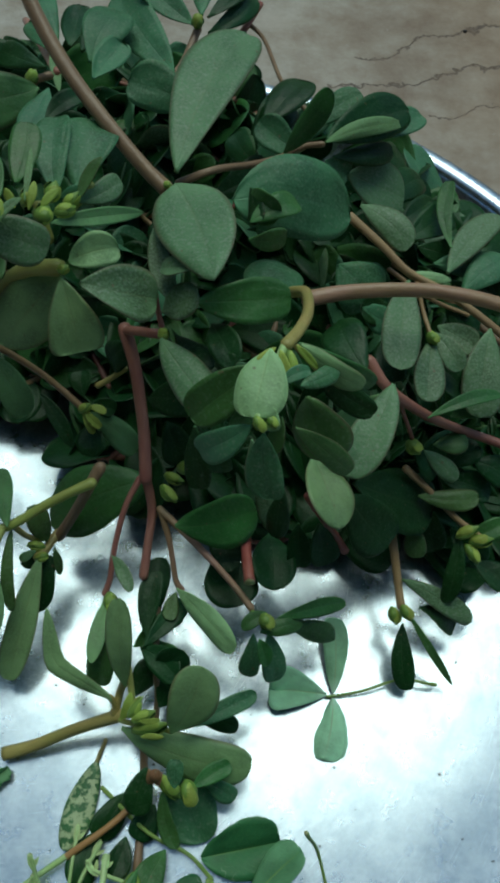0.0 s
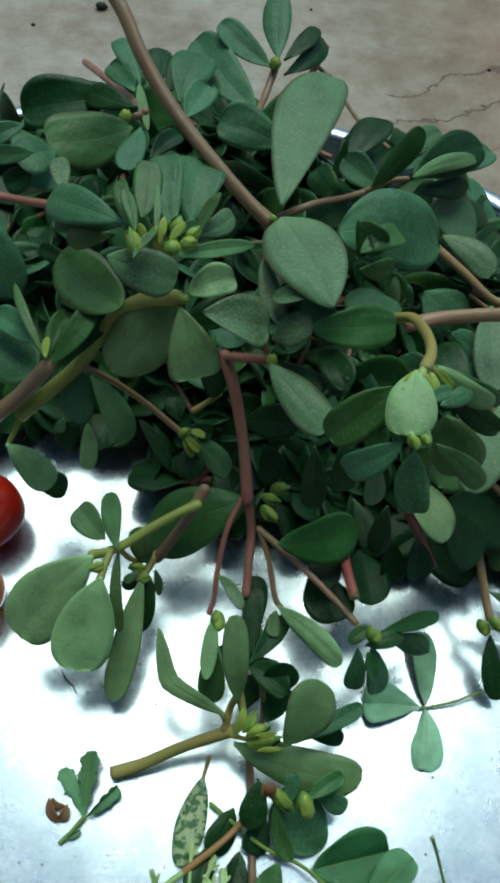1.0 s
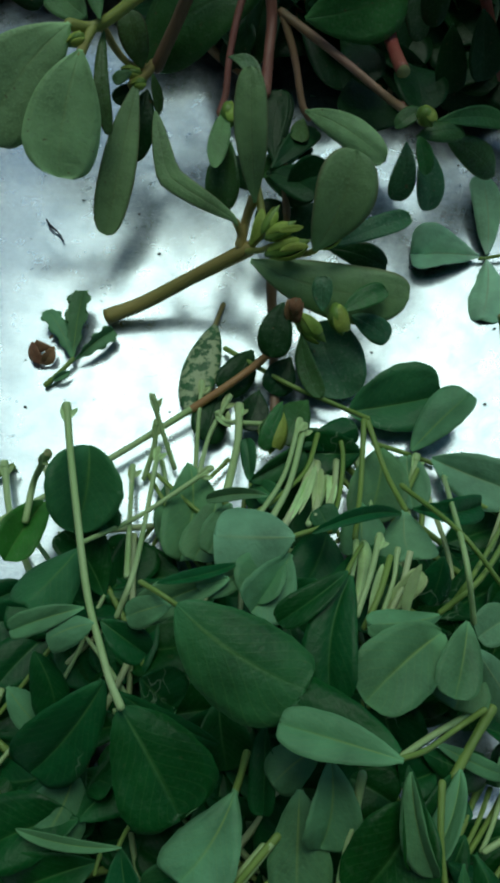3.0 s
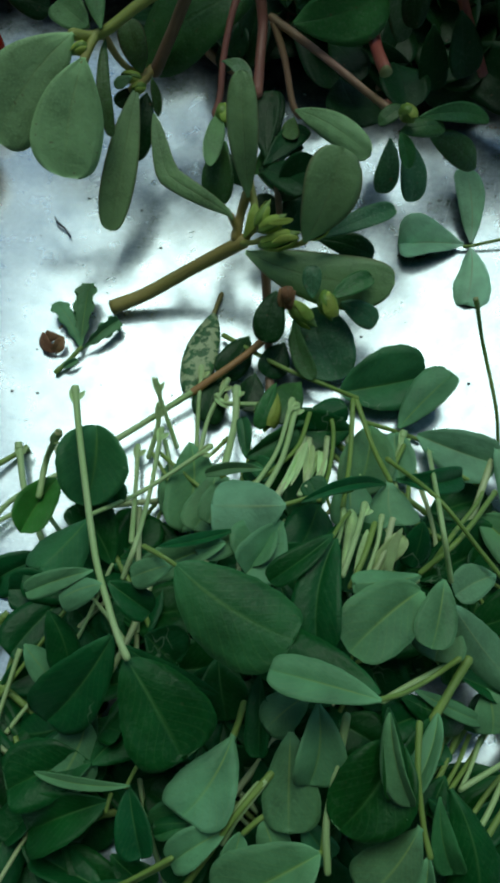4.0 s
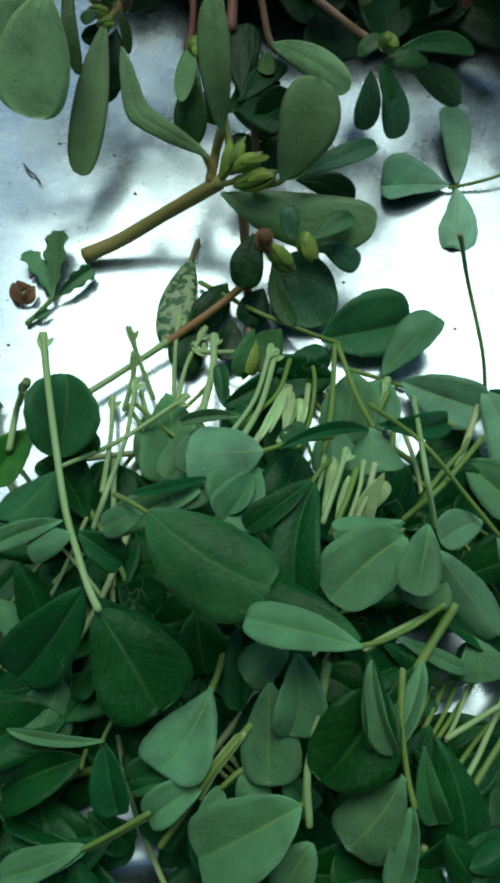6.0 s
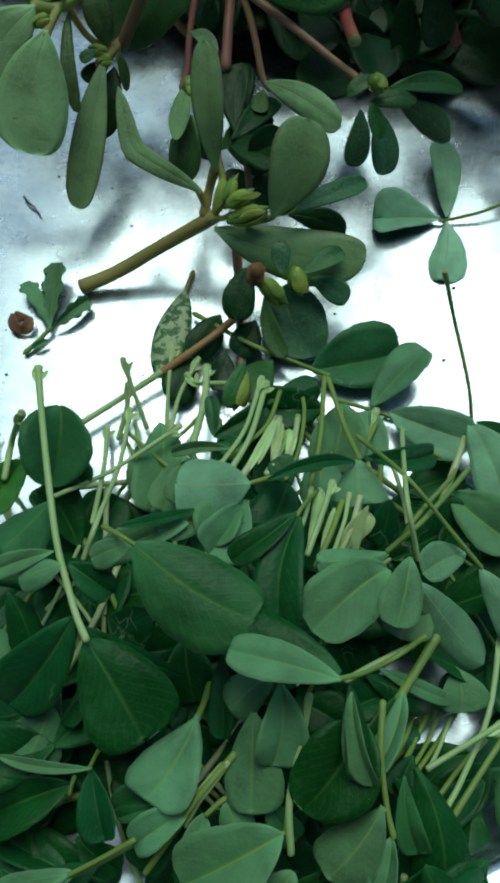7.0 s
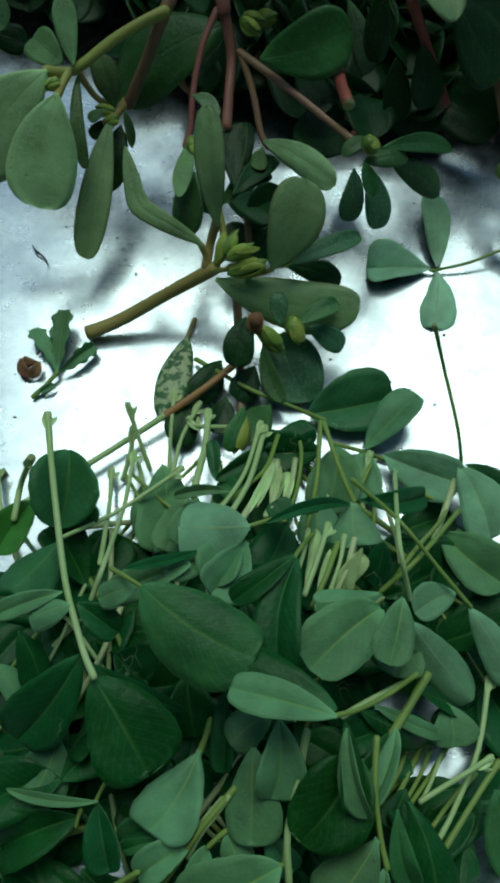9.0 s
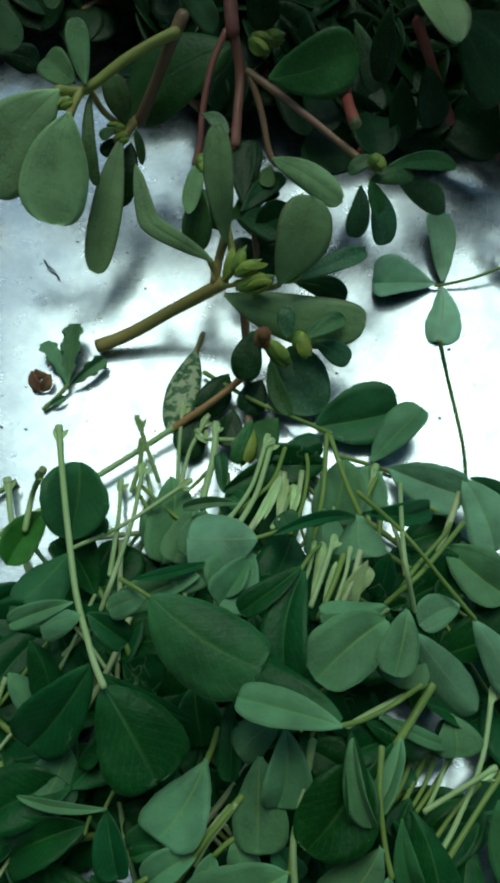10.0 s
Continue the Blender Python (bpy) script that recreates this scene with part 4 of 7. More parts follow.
leaf(s, "dark", (9.8, 68.7, 76.6), (14.7, 66.7, 80.8), (-0.69, -0.29, 0.66), 5.0)
leaf(s, "dark", (-8.4, 80.6, 43.0), (5.7, 73.0, 53.2), (-0.64, -0.20, 0.74), 10.0)
leaf(s, "green", (-7.7, 60.4, 34.0), (-35.7, 52.8, 19.6), (-0.30, -0.52, 0.80), 17.9, "ellipse")
leaf(s, "pale", (-17.2, 28.4, 28.0), (-19.6, 11.6, 30.4), (0.10, 0.13, 0.99), 4.4, "ellipse")
leaf(s, "green", (-16.1, 21.4, 27.1), (-18.2, 8.3, 21.3), (-0.25, -0.36, 0.90), 7.3)
leaf(s, "grey", (-16.1, 38.3, 33.6), (-10.3, 27.6, 37.1), (-0.31, 0.14, 0.94), 3.5)
leaf(s, "moss", (0.1, 32.5, 22.2), (-1.0, 24.5, 23.7), (0.10, 0.17, 0.98), 4.2)
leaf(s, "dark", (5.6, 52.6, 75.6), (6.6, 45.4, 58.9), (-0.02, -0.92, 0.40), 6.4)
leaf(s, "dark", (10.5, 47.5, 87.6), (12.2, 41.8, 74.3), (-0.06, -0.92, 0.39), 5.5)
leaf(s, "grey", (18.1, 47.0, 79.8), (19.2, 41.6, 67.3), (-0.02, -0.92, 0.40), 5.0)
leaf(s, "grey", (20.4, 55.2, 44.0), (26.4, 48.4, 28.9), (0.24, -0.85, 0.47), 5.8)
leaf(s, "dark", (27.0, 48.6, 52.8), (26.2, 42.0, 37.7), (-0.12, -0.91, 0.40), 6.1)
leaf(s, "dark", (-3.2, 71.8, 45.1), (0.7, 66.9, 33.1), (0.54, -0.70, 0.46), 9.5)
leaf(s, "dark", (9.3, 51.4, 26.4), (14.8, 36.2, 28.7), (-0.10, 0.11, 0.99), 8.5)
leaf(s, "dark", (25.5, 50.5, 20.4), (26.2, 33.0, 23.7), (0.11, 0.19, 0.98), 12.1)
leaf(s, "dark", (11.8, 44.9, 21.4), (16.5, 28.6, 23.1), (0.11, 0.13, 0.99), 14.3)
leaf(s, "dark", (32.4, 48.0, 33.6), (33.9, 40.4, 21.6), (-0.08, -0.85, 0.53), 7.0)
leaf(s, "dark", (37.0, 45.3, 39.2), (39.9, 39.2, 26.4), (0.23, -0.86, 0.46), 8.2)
capsule(s, (-2.6, 79.4, 73.5), (0.15, 0.68, 0.71), 3.7, 2.8)
capsule(s, (2.3, 65.1, 32.0), (0.94, -0.02, 0.35), 6.4, 3.9)
capsule(s, (-0.9, 59.6, 36.3), (0.92, -0.37, 0.13), 6.2, 2.8)
capsule(s, (-2.0, 53.6, 38.7), (0.67, -0.73, -0.11), 6.7, 3.1)
capsule(s, (-16.2, 27.3, 28.8), (0.15, -0.95, -0.28), 5.9, 3.9)
capsule(s, (23.5, 21.0, 34.1), (0.47, -0.86, -0.21), 4.9, 3.8)
capsule(s, (20.5, 23.0, 32.7), (0.47, -0.86, -0.21), 3.2, 2.0)
leaf(s, "green", (26.7, 23.3, 30.7), (45.4, 30.2, 22.3), (0.50, -0.39, 0.78), 4.7, "ellipse")
leaf(s, "green", (22.2, 19.7, 30.2), (33.1, 23.5, 27.7), (0.30, -0.23, 0.93), 4.9, "ellipse")
leaf(s, "green", (29.8, 22.6, 26.6), (42.9, 22.1, 15.4), (0.36, -0.79, 0.49), 6.7, "ellipse")
leaf(s, "blue", (20.4, 19.6, 28.7), (18.7, 11.0, 20.8), (-0.21, -0.63, 0.75), 5.4)
leaf(s, "blue", (24.3, 20.5, 27.5), (26.2, 10.2, 18.6), (0.31, -0.63, 0.71), 6.8)
leaf(s, "green", (21.7, 17.2, 32.9), (23.7, 11.9, 27.6), (0.32, -0.66, 0.68), 4.0, "ellipse")
leaf(s, "green", (23.6, 23.7, 33.3), (17.3, 19.7, 32.5), (-0.05, -0.20, 0.98), 3.8, "ellipse")
leaf(s, "green", (-0.0, 45.4, 37.0), (20.8, 48.3, 42.0), (-0.05, -0.76, 0.65), 14.4, "obovate", 0.05)
leaf(s, "lite", (0.5, 33.0, 24.0), (15.8, 15.5, 28.0), (-0.55, -0.30, 0.78), 6.8, "obovate", 0.06)

s = sprig("purslane", (18.3, 49.0, 32.4),
          "cut red purslane stem poking out of the heap")
stalk(s, "crimson", 1.58, (18.3, 49.0, 32.4), (18.5, 39.4, 34.6), (19.2, 30.3, 37.0), cut="1")

s = sprig("purslane", (33.7, 49.2, 47.8),
          "cut dark red purslane stem under a leaf")
stalk(s, "crimson", 1.31, (33.7, 49.2, 47.8), (39.9, 47.3, 34.8), (46.3, 45.2, 21.6), cut="1")

s = sprig("purslane", (-21.0, 54.7, 43.0),
          "purslane shoot lying on the plate with broad pale leaves")
stalk(s, "green", 1.47, (-21.5, 54.4, 43.0), (-27.0, 52.2, 42.0), (-33.7, 49.2, 40.0), (-40.6, 45.9, 37.0), (-44.9, 44.4, 36.0), (-48.8, 42.7, 38.0))
stalk(s, "brown", 1.67, (-19.6, 58.5, 44.0), (-22.8, 54.5, 40.0), (-27.4, 51.5, 31.0), (-32.5, 48.5, 22.0))
stalk(s, "green", 1.17, (-44.4, 44.4, 36.0), (-45.5, 40.9, 36.0), (-46.8, 36.3, 36.0))
stalk(s, "olive", 0.93, (-42.6, 46.5, 34.0), (-40.4, 46.2, 28.0), (-37.7, 46.8, 24.0), (-33.9, 48.4, 22.0))
stalk(s, "olive", 1.26, (-33.1, 49.4, 22.0), (-35.7, 43.9, 23.0), (-37.7, 42.0, 23.0))
leaf(s, "lite", (-48.5, 41.9, 39.0), (-67.4, 24.8, 25.0), (0.10, -0.66, 0.75), 17.4, "obovate", 0.02)
leaf(s, "lite", (-46.3, 36.8, 37.0), (-52.6, 17.0, 22.0), (0.16, -0.63, 0.76), 16.1, "obovate", 0.02)
leaf(s, "pale", (-46.2, 48.5, 35.0), (-54.0, 58.6, 34.0), (-0.41, -0.23, 0.88), 8.3, "oval")
leaf(s, "pale", (-42.7, 44.2, 38.0), (-44.2, 56.8, 46.0), (0.15, -0.51, 0.84), 5.4)
leaf(s, "moss", (-35.5, 46.0, 24.0), (-38.0, 52.9, 33.0), (0.15, -0.76, 0.63), 6.5, "oval")
leaf(s, "moss", (-42.5, 45.8, 34.0), (-42.1, 26.5, 24.0), (0.17, -0.45, 0.88), 3.4, "oval")
leaf(s, "olive", (-36.5, 42.4, 24.0), (-44.4, 12.6, 8.0), (0.11, -0.49, 0.86), 8.1, "obovate", 0.03)
leaf(s, "dark", (-34.7, 43.7, 20.0), (-39.2, 30.3, 12.0), (0.19, -0.55, 0.81), 7.0, "oval")
leaf(s, "dark", (-36.3, 45.9, 19.0), (-42.4, 40.8, 20.0), (0.52, -0.48, 0.71), 4.2)
leaf(s, "pale", (-37.5, 42.6, 26.0), (-41.5, 39.9, 26.0), (0.39, -0.58, 0.71), 2.7)
leaf(s, "moss", (-33.2, 44.4, 24.0), (-32.2, 39.2, 17.0), (0.14, -0.78, 0.60), 2.5, "lance")
capsule(s, (-47.6, 39.4, 37.0), (-0.83, -0.33, -0.45), 4.5, 2.5)
capsule(s, (-38.2, 44.6, 24.0), (-1.00, 0.05, 0.00), 5.5, 2.5)
capsule(s, (-36.4, 41.6, 23.5), (-0.91, -0.33, -0.25), 4.1, 2.5)

s = sprig("purslane", (-44.4, -4.9, 1.6),
          "cut olive purslane stem with green capsules, lying on the steel plate")
stalk(s, "olive", 1.85, (-44.3, -5.2, 2.2), (-36.0, -3.3, 4.8), (-25.5, -0.2, 9.5), (-12.6, 2.0, 17.0), cut="0")
stalk(s, "olive", 1.18, (-14.4, 2.6, 17.5), (-13.1, 7.0, 20.0), (-11.5, 8.6, 25.0))
stalk(s, "olive", 0.88, (-14.1, 2.0, 17.0), (-14.2, 3.9, 19.0), (-15.2, 5.4, 21.5))
stalk(s, "brown", 1.22, (-7.6, 0.3, 9.0), (-7.4, -6.1, 4.0), (-7.4, -17.7, 2.5), (-7.7, -32.4, 2.5))
stalk(s, "green", 1.02, (-12.0, 2.2, 18.0), (-9.7, 3.8, 22.0), (-10.9, 12.2, 25.0))
leaf(s, "olive", (-14.9, 4.4, 21.5), (-30.8, 25.1, 33.0), (-0.03, -0.51, 0.86), 5.1, "bow")
leaf(s, "olive", (-11.3, 7.5, 25.0), (-12.1, 23.3, 45.0), (-0.17, -0.78, 0.61), 6.8)
leaf(s, "olive", (-12.2, -1.0, 17.0), (20.2, -10.6, 17.0), (-0.16, -0.53, 0.83), 12.2, "obovate", 0.02)
leaf(s, "olive", (0.5, -3.2, 23.0), (8.1, 8.9, 38.0), (0.00, -0.78, 0.63), 12.1)
leaf(s, "blue", (2.8, -2.0, 22.0), (21.4, 6.6, 21.0), (0.13, -0.18, 0.98), 4.9)
leaf(s, "dark", (4.3, 3.3, 15.0), (17.1, -0.4, 13.0), (-0.04, -0.59, 0.81), 5.8)
leaf(s, "blue", (1.6, -15.5, 20.0), (1.7, -9.3, 23.0), (-0.04, -0.43, 0.90), 4.2, "oval")
leaf(s, "green", (5.9, -15.0, 19.0), (15.1, -9.9, 19.0), (0.07, -0.13, 0.99), 4.7, "oval")
leaf(s, "dark", (-5.7, -10.2, 15.0), (-8.4, -20.8, 11.0), (0.04, -0.36, 0.93), 7.2, "oval")
leaf(s, "blue", (2.5, -9.6, 6.0), (8.9, -26.1, 2.5), (-0.15, -0.26, 0.95), 14.9, "round", 0.03)
leaf(s, "blue", (8.6, -12.9, 14.0), (16.5, -16.9, 11.0), (0.02, -0.58, 0.82), 5.4, "oval")
leaf(s, "green", (-1.8, -14.9, 11.0), (1.8, -27.9, 6.0), (-0.06, -0.37, 0.93), 4.4)
leaf(s, "dark", (-4.0, -17.7, 5.0), (-8.5, -25.6, 4.0), (0.16, -0.21, 0.96), 7.1)
leaf(s, "dark", (-12.0, -14.7, 3.0), (-18.4, -25.2, 3.0), (0.26, -0.16, 0.95), 7.7)
leaf(s, "dark", (-10.9, -25.0, 4.0), (-14.1, -34.4, 5.0), (0.22, 0.03, 0.98), 6.5)
leaf(s, "dark", (-18.4, -23.5, 2.0), (-22.0, -36.3, 3.0), (0.22, 0.01, 0.97), 7.9)
leaf(s, "green", (-0.8, -28.1, 5.0), (-6.3, -39.6, 9.0), (0.33, 0.17, 0.93), 7.6)
leaf(s, "mdark", (-2.6, -40.4, 9.0), (8.9, -35.6, 8.0), (0.21, -0.31, 0.93), 6.5)
leaf(s, "dark", (-6.0, 27.5, 15.0), (-4.6, 43.4, 20.0), (0.03, -0.30, 0.95), 7.0)
leaf(s, "green", (-10.5, 18.8, 19.0), (-1.8, 26.3, 22.0), (0.17, -0.53, 0.83), 5.6)
leaf(s, "green", (-9.2, 21.3, 18.0), (1.2, 16.9, 17.0), (-0.17, -0.58, 0.80), 5.9)
leaf(s, "dark", (-3.4, 4.7, 14.0), (2.3, 12.7, 18.0), (0.07, -0.48, 0.88), 8.0)
leaf(s, "dark", (-10.0, 8.0, 12.0), (-4.3, 16.2, 14.0), (0.20, -0.36, 0.91), 7.6)
capsule(s, (5.0, -16.6, 18.5), (0.22, -0.87, -0.43), 6.9, 4.4)
capsule(s, (0.1, -14.3, 11.5), (0.74, -0.58, -0.34), 8.8, 3.9)
capsule(s, (-6.1, -14.2, 9.0), (0.17, -0.93, -0.32), 6.3, 3.5)
capsule(s, (-8.5, -38.0, 12.0), (-0.20, -0.98, 0.00), 10.3, 5.0)
stalk(s, "green", 0.73, (-12.8, 0.6, 18.0), (-9.9, -0.6, 20.0), (-8.3, -1.2, 22.0))
stalk(s, "green", 0.72, (-4.8, -1.4, 19.0), (-1.0, -2.4, 21.0), (0.7, -3.0, 23.0))
capsule(s, (-4.7, -1.9, 22.5), (0.94, 0.14, 0.30), 10.0, 3.4)
capsule(s, (-6.3, 0.1, 25.5), (0.86, 0.31, 0.40), 7.4, 2.7)
capsule(s, (-8.3, 2.1, 26.5), (0.55, 0.71, 0.44), 6.8, 2.1)
capsule(s, (3.6, -1.5, 24.0), (0.89, 0.34, 0.31), 6.5, 1.7)
leaf(s, "lime", (-12.4, 0.0, 21.0), (-9.8, 5.9, 25.0), (0.04, -0.58, 0.82), 2.5, "lance", 0.10)
leaf(s, "lime", (-6.7, -4.6, 25.0), (-1.1, -4.9, 27.0), (-0.29, -0.60, 0.75), 1.7, "lance", 0.10)
leaf(s, "lime", (-7.2, -1.3, 27.0), (-2.0, -1.1, 28.0), (-0.13, -0.61, 0.78), 1.5, "lance", 0.10)
leaf(s, "dried", (-3.8, -13.6, 13.0), (-5.0, -10.6, 17.0), (0.41, -0.67, 0.62), 2.5, "ovate", 0.15, None, "dry_bract")
leaf(s, "dried", (-3.5, -13.6, 13.0), (-1.6, -11.4, 17.0), (-0.51, -0.63, 0.59), 2.7, "ovate", 0.20, None, "dry_bract")
leaf(s, "dried", (-3.3, -13.2, 14.0), (-3.6, -10.9, 18.0), (0.03, -0.87, 0.50), 2.8, "wedge", 0.25, None, "dry_bract")
leaf(s, "green", (-6.7, -32.6, 14.0), (-10.9, -42.8, 14.0), (0.47, -0.19, 0.86), 3.9, "oval", 0.08)

s = sprig("purslane", (-4.7, 28.6, 19.5),
          "small dark purslane shoot between the forked stem and the cut one")
stalk(s, "brown", 1.00, (-4.7, 28.6, 19.5), (-4.5, 14.4, 20.2), (-4.0, 7.8, 14.1), (-4.9, -0.9, 5.6))
leaf(s, "dark", (-6.8, 20.0, 22.6), (-4.9, 37.3, 25.9), (0.00, -0.19, 0.98), 6.1)
leaf(s, "dark", (-7.7, 17.5, 23.4), (3.0, 31.0, 20.7), (0.25, -0.00, 0.97), 5.7)
leaf(s, "dark", (-8.3, 17.9, 21.8), (1.5, 9.2, 25.1), (-0.34, -0.02, 0.94), 7.7)
leaf(s, "dark", (-3.8, 12.0, 18.1), (3.0, 15.3, 28.8), (-0.36, -0.80, 0.48), 8.3)
leaf(s, "dark", (-4.7, 23.1, 19.9), (1.0, 28.6, 19.2), (0.34, -0.23, 0.91), 6.1)
leaf(s, "dark", (-11.7, 18.2, 16.0), (-16.1, 22.7, 20.9), (0.33, -0.54, 0.78), 6.2)

s = sprig("purslane", (27.8, 87.6, 81.0),
          "bent purslane sprig hanging forward from the heap")
stalk(s, "olive", 1.43, (28.1, 87.2, 81.0), (30.3, 81.0, 88.0), (29.2, 67.7, 98.0), (26.1, 56.5, 106.0), (23.4, 50.8, 109.0))
stalk(s, "lime", 1.02, (22.9, 50.4, 109.0), (20.8, 44.3, 109.0), (17.8, 34.0, 110.0))
stalk(s, "olive", 0.65, (25.4, 51.9, 107.0), (28.1, 49.9, 105.0), (30.9, 47.8, 103.0))
leaf(s, "lite", (20.1, 47.5, 112.0), (17.0, 34.2, 110.0), (-0.17, -0.11, 0.98), 9.6, "oval", 0.05)
leaf(s, "green", (19.3, 49.2, 104.0), (5.5, 43.6, 94.0), (-0.23, -0.68, 0.69), 9.1, "oval")
leaf(s, "green", (25.3, 52.9, 107.0), (42.0, 50.4, 97.0), (0.13, -0.89, 0.43), 4.8, "oval")
leaf(s, "dark", (29.7, 48.8, 103.0), (41.8, 44.9, 95.0), (0.13, -0.80, 0.59), 5.4, "oval")
leaf(s, "moss", (27.4, 42.6, 104.0), (33.5, 35.5, 93.0), (-0.24, -0.87, 0.43), 11.2, "oval")
leaf(s, "moss", (25.3, 37.1, 102.0), (36.6, 33.1, 92.0), (0.07, -0.90, 0.44), 5.1, "oval")
leaf(s, "moss", (22.4, 36.9, 106.0), (20.5, 32.4, 100.0), (-0.36, -0.69, 0.63), 3.5, "oval")
leaf(s, "blue", (19.0, 32.8, 107.0), (21.0, 25.8, 95.0), (-0.22, -0.86, 0.46), 6.9, "oval")
leaf(s, "blue", (16.8, 34.3, 107.0), (7.3, 34.6, 97.0), (-0.56, -0.66, 0.51), 6.4, "oval")
leaf(s, "green", (17.3, 43.6, 98.0), (14.7, 41.8, 92.0), (-0.49, -0.76, 0.43), 4.7, "oval")
leaf(s, "blue", (26.0, 43.7, 106.0), (33.5, 48.5, 105.0), (0.29, -0.26, 0.92), 3.8, "oval")
leaf(s, "lime", (22.0, 48.2, 111.0), (23.8, 42.2, 109.0), (-0.34, -0.39, 0.86), 2.0, "lance")
leaf(s, "lime", (21.1, 48.0, 112.0), (17.6, 45.3, 112.0), (0.21, -0.28, 0.94), 1.5, "lance")
leaf(s, "lime", (25.2, 50.8, 109.0), (29.4, 47.8, 106.0), (-0.09, -0.76, 0.65), 1.6, "lance")
capsule(s, (24.2, 46.6, 109.0), (0.25, -0.89, -0.38), 5.3, 2.2)
capsule(s, (18.1, 32.8, 110.0), (0.50, -0.67, -0.55), 3.6, 2.0)
capsule(s, (20.3, 33.7, 109.5), (0.58, -0.75, -0.32), 3.1, 1.7)
leaf(s, "green", (5.5, 79.2, 86.0), (27.4, 83.4, 83.0), (0.22, -0.60, 0.77), 10.9, "oval")
leaf(s, "lite", (19.7, 37.0, 111.0), (20.9, 32.8, 108.0), (-0.25, -0.61, 0.76), 3.1, "oval", 0.10)
leaf(s, "olive", (26.3, 51.8, 108.0), (38.7, 46.9, 101.0), (-0.08, -0.88, 0.47), 5.1, "oval")
leaf(s, "blue", (21.7, 41.3, 110.0), (27.4, 44.6, 110.0), (0.17, -0.31, 0.94), 2.8, "oval")
leaf(s, "grey", (49.0, 59.1, 84.0), (37.7, 38.4, 80.0), (-0.13, -0.12, 0.98), 9.2, "oval", 0.04)

s = sprig("purslane", (31.8, 85.4, 80.5),
          "thick pinkish purslane stem across the heap")
stalk(s, "pink", 2.08, (31.8, 85.4, 80.5), (41.4, 86.8, 81.7), (54.8, 87.2, 82.6), (65.5, 86.4, 82.6), (79.0, 83.4, 81.5), (92.5, 78.1, 79.0))
leaf(s, "grey", (39.9, 54.3, 47.7), (37.2, 64.5, 73.1), (0.14, -0.91, 0.38), 1.4)
# made pale: the light on this upturned leaf is put into its colour
leaf(s, "pale", (52.9, 67.3, 67.4), (41.9, 55.1, 50.6), (-0.41, -0.59, 0.70), 15.6, "ellipse")
leaf(s, "olive", (34.8, 58.5, 51.2), (40.7, 39.6, 49.9), (0.20, -0.01, 0.98), 11.5, "ellipse")
leaf(s, "dark", (46.0, 55.0, 44.0), (70.4, 56.3, 27.6), (0.54, -0.30, 0.78), 18.0)
leaf(s, "dark", (43.2, 49.4, 48.0), (56.6, 43.1, 30.6), (0.49, -0.63, 0.61), 14.7)
leaf(s, "dark", (44.2, 65.4, 79.3), (39.0, 81.7, 77.0), (-0.33, 0.03, 0.94), 10.5)

s = sprig("purslane", (44.5, 118.2, 75.0),
          "tan purslane branch with grey-green hanging leaves")
stalk(s, "tan", 1.27, (44.5, 118.2, 75.0), (53.7, 111.5, 70.9), (60.4, 105.5, 68.1), (70.3, 101.0, 65.7), (81.4, 95.4, 61.1), (93.1, 89.3, 54.7))
stalk(s, "tan", 0.67, (62.6, 102.6, 66.9), (64.2, 96.7, 63.6), (65.8, 88.8, 62.4))
leaf(s, "grey", (60.3, 103.3, 67.1), (55.3, 74.0, 68.1), (0.01, 0.03, 1.00), 10.2)
leaf(s, "grey", (65.9, 88.1, 62.3), (62.7, 69.1, 61.7), (0.09, -0.05, 1.00), 8.2)
leaf(s, "grey", (67.2, 90.5, 61.7), (73.3, 80.1, 59.7), (-0.17, -0.29, 0.94), 6.7)
leaf(s, "grey", (82.9, 93.5, 60.0), (79.1, 70.6, 52.0), (0.02, -0.33, 0.94), 11.5)
leaf(s, "lite", (60.0, 105.0, 67.8), (71.8, 104.1, 67.0), (0.02, -0.46, 0.89), 3.1, "lance")
leaf(s, "grey", (66.4, 141.8, 53.8), (50.9, 136.1, 61.8), (0.53, -0.39, 0.75), 6.3)
leaf(s, "grey", (48.1, 123.8, 73.5), (60.7, 110.9, 71.8), (-0.23, -0.34, 0.91), 8.5)
leaf(s, "dark", (74.8, 149.7, 51.1), (61.7, 128.3, 53.4), (-0.06, 0.14, 0.99), 9.8)
leaf(s, "grey", (73.6, 142.9, 52.9), (72.6, 128.5, 53.5), (-0.02, 0.04, 1.00), 7.7)
leaf(s, "green", (72.9, 114.2, 68.2), (76.0, 140.3, 67.8), (-0.16, 0.04, 0.99), 4.7)
leaf(s, "grey", (70.9, 105.7, 67.9), (88.2, 127.6, 67.6), (0.08, -0.05, 1.00), 8.5)
leaf(s, "blue", (75.9, 103.5, 62.8), (90.1, 115.5, 63.5), (0.09, -0.15, 0.98), 9.9)
leaf(s, "dark", (57.6, 97.8, 59.7), (47.2, 95.3, 66.0), (0.53, -0.54, 0.66), 8.0)
leaf(s, "blue", (42.1, 108.9, 66.7), (51.7, 101.2, 60.0), (0.14, -0.54, 0.83), 15.5)
leaf(s, "blue", (18.7, 84.3, 78.4), (26.6, 98.5, 77.6), (-0.08, 0.09, 0.99), 14.9)
capsule(s, (65.7, 86.9, 63.9), (0.49, -0.85, -0.19), 4.4, 2.9)

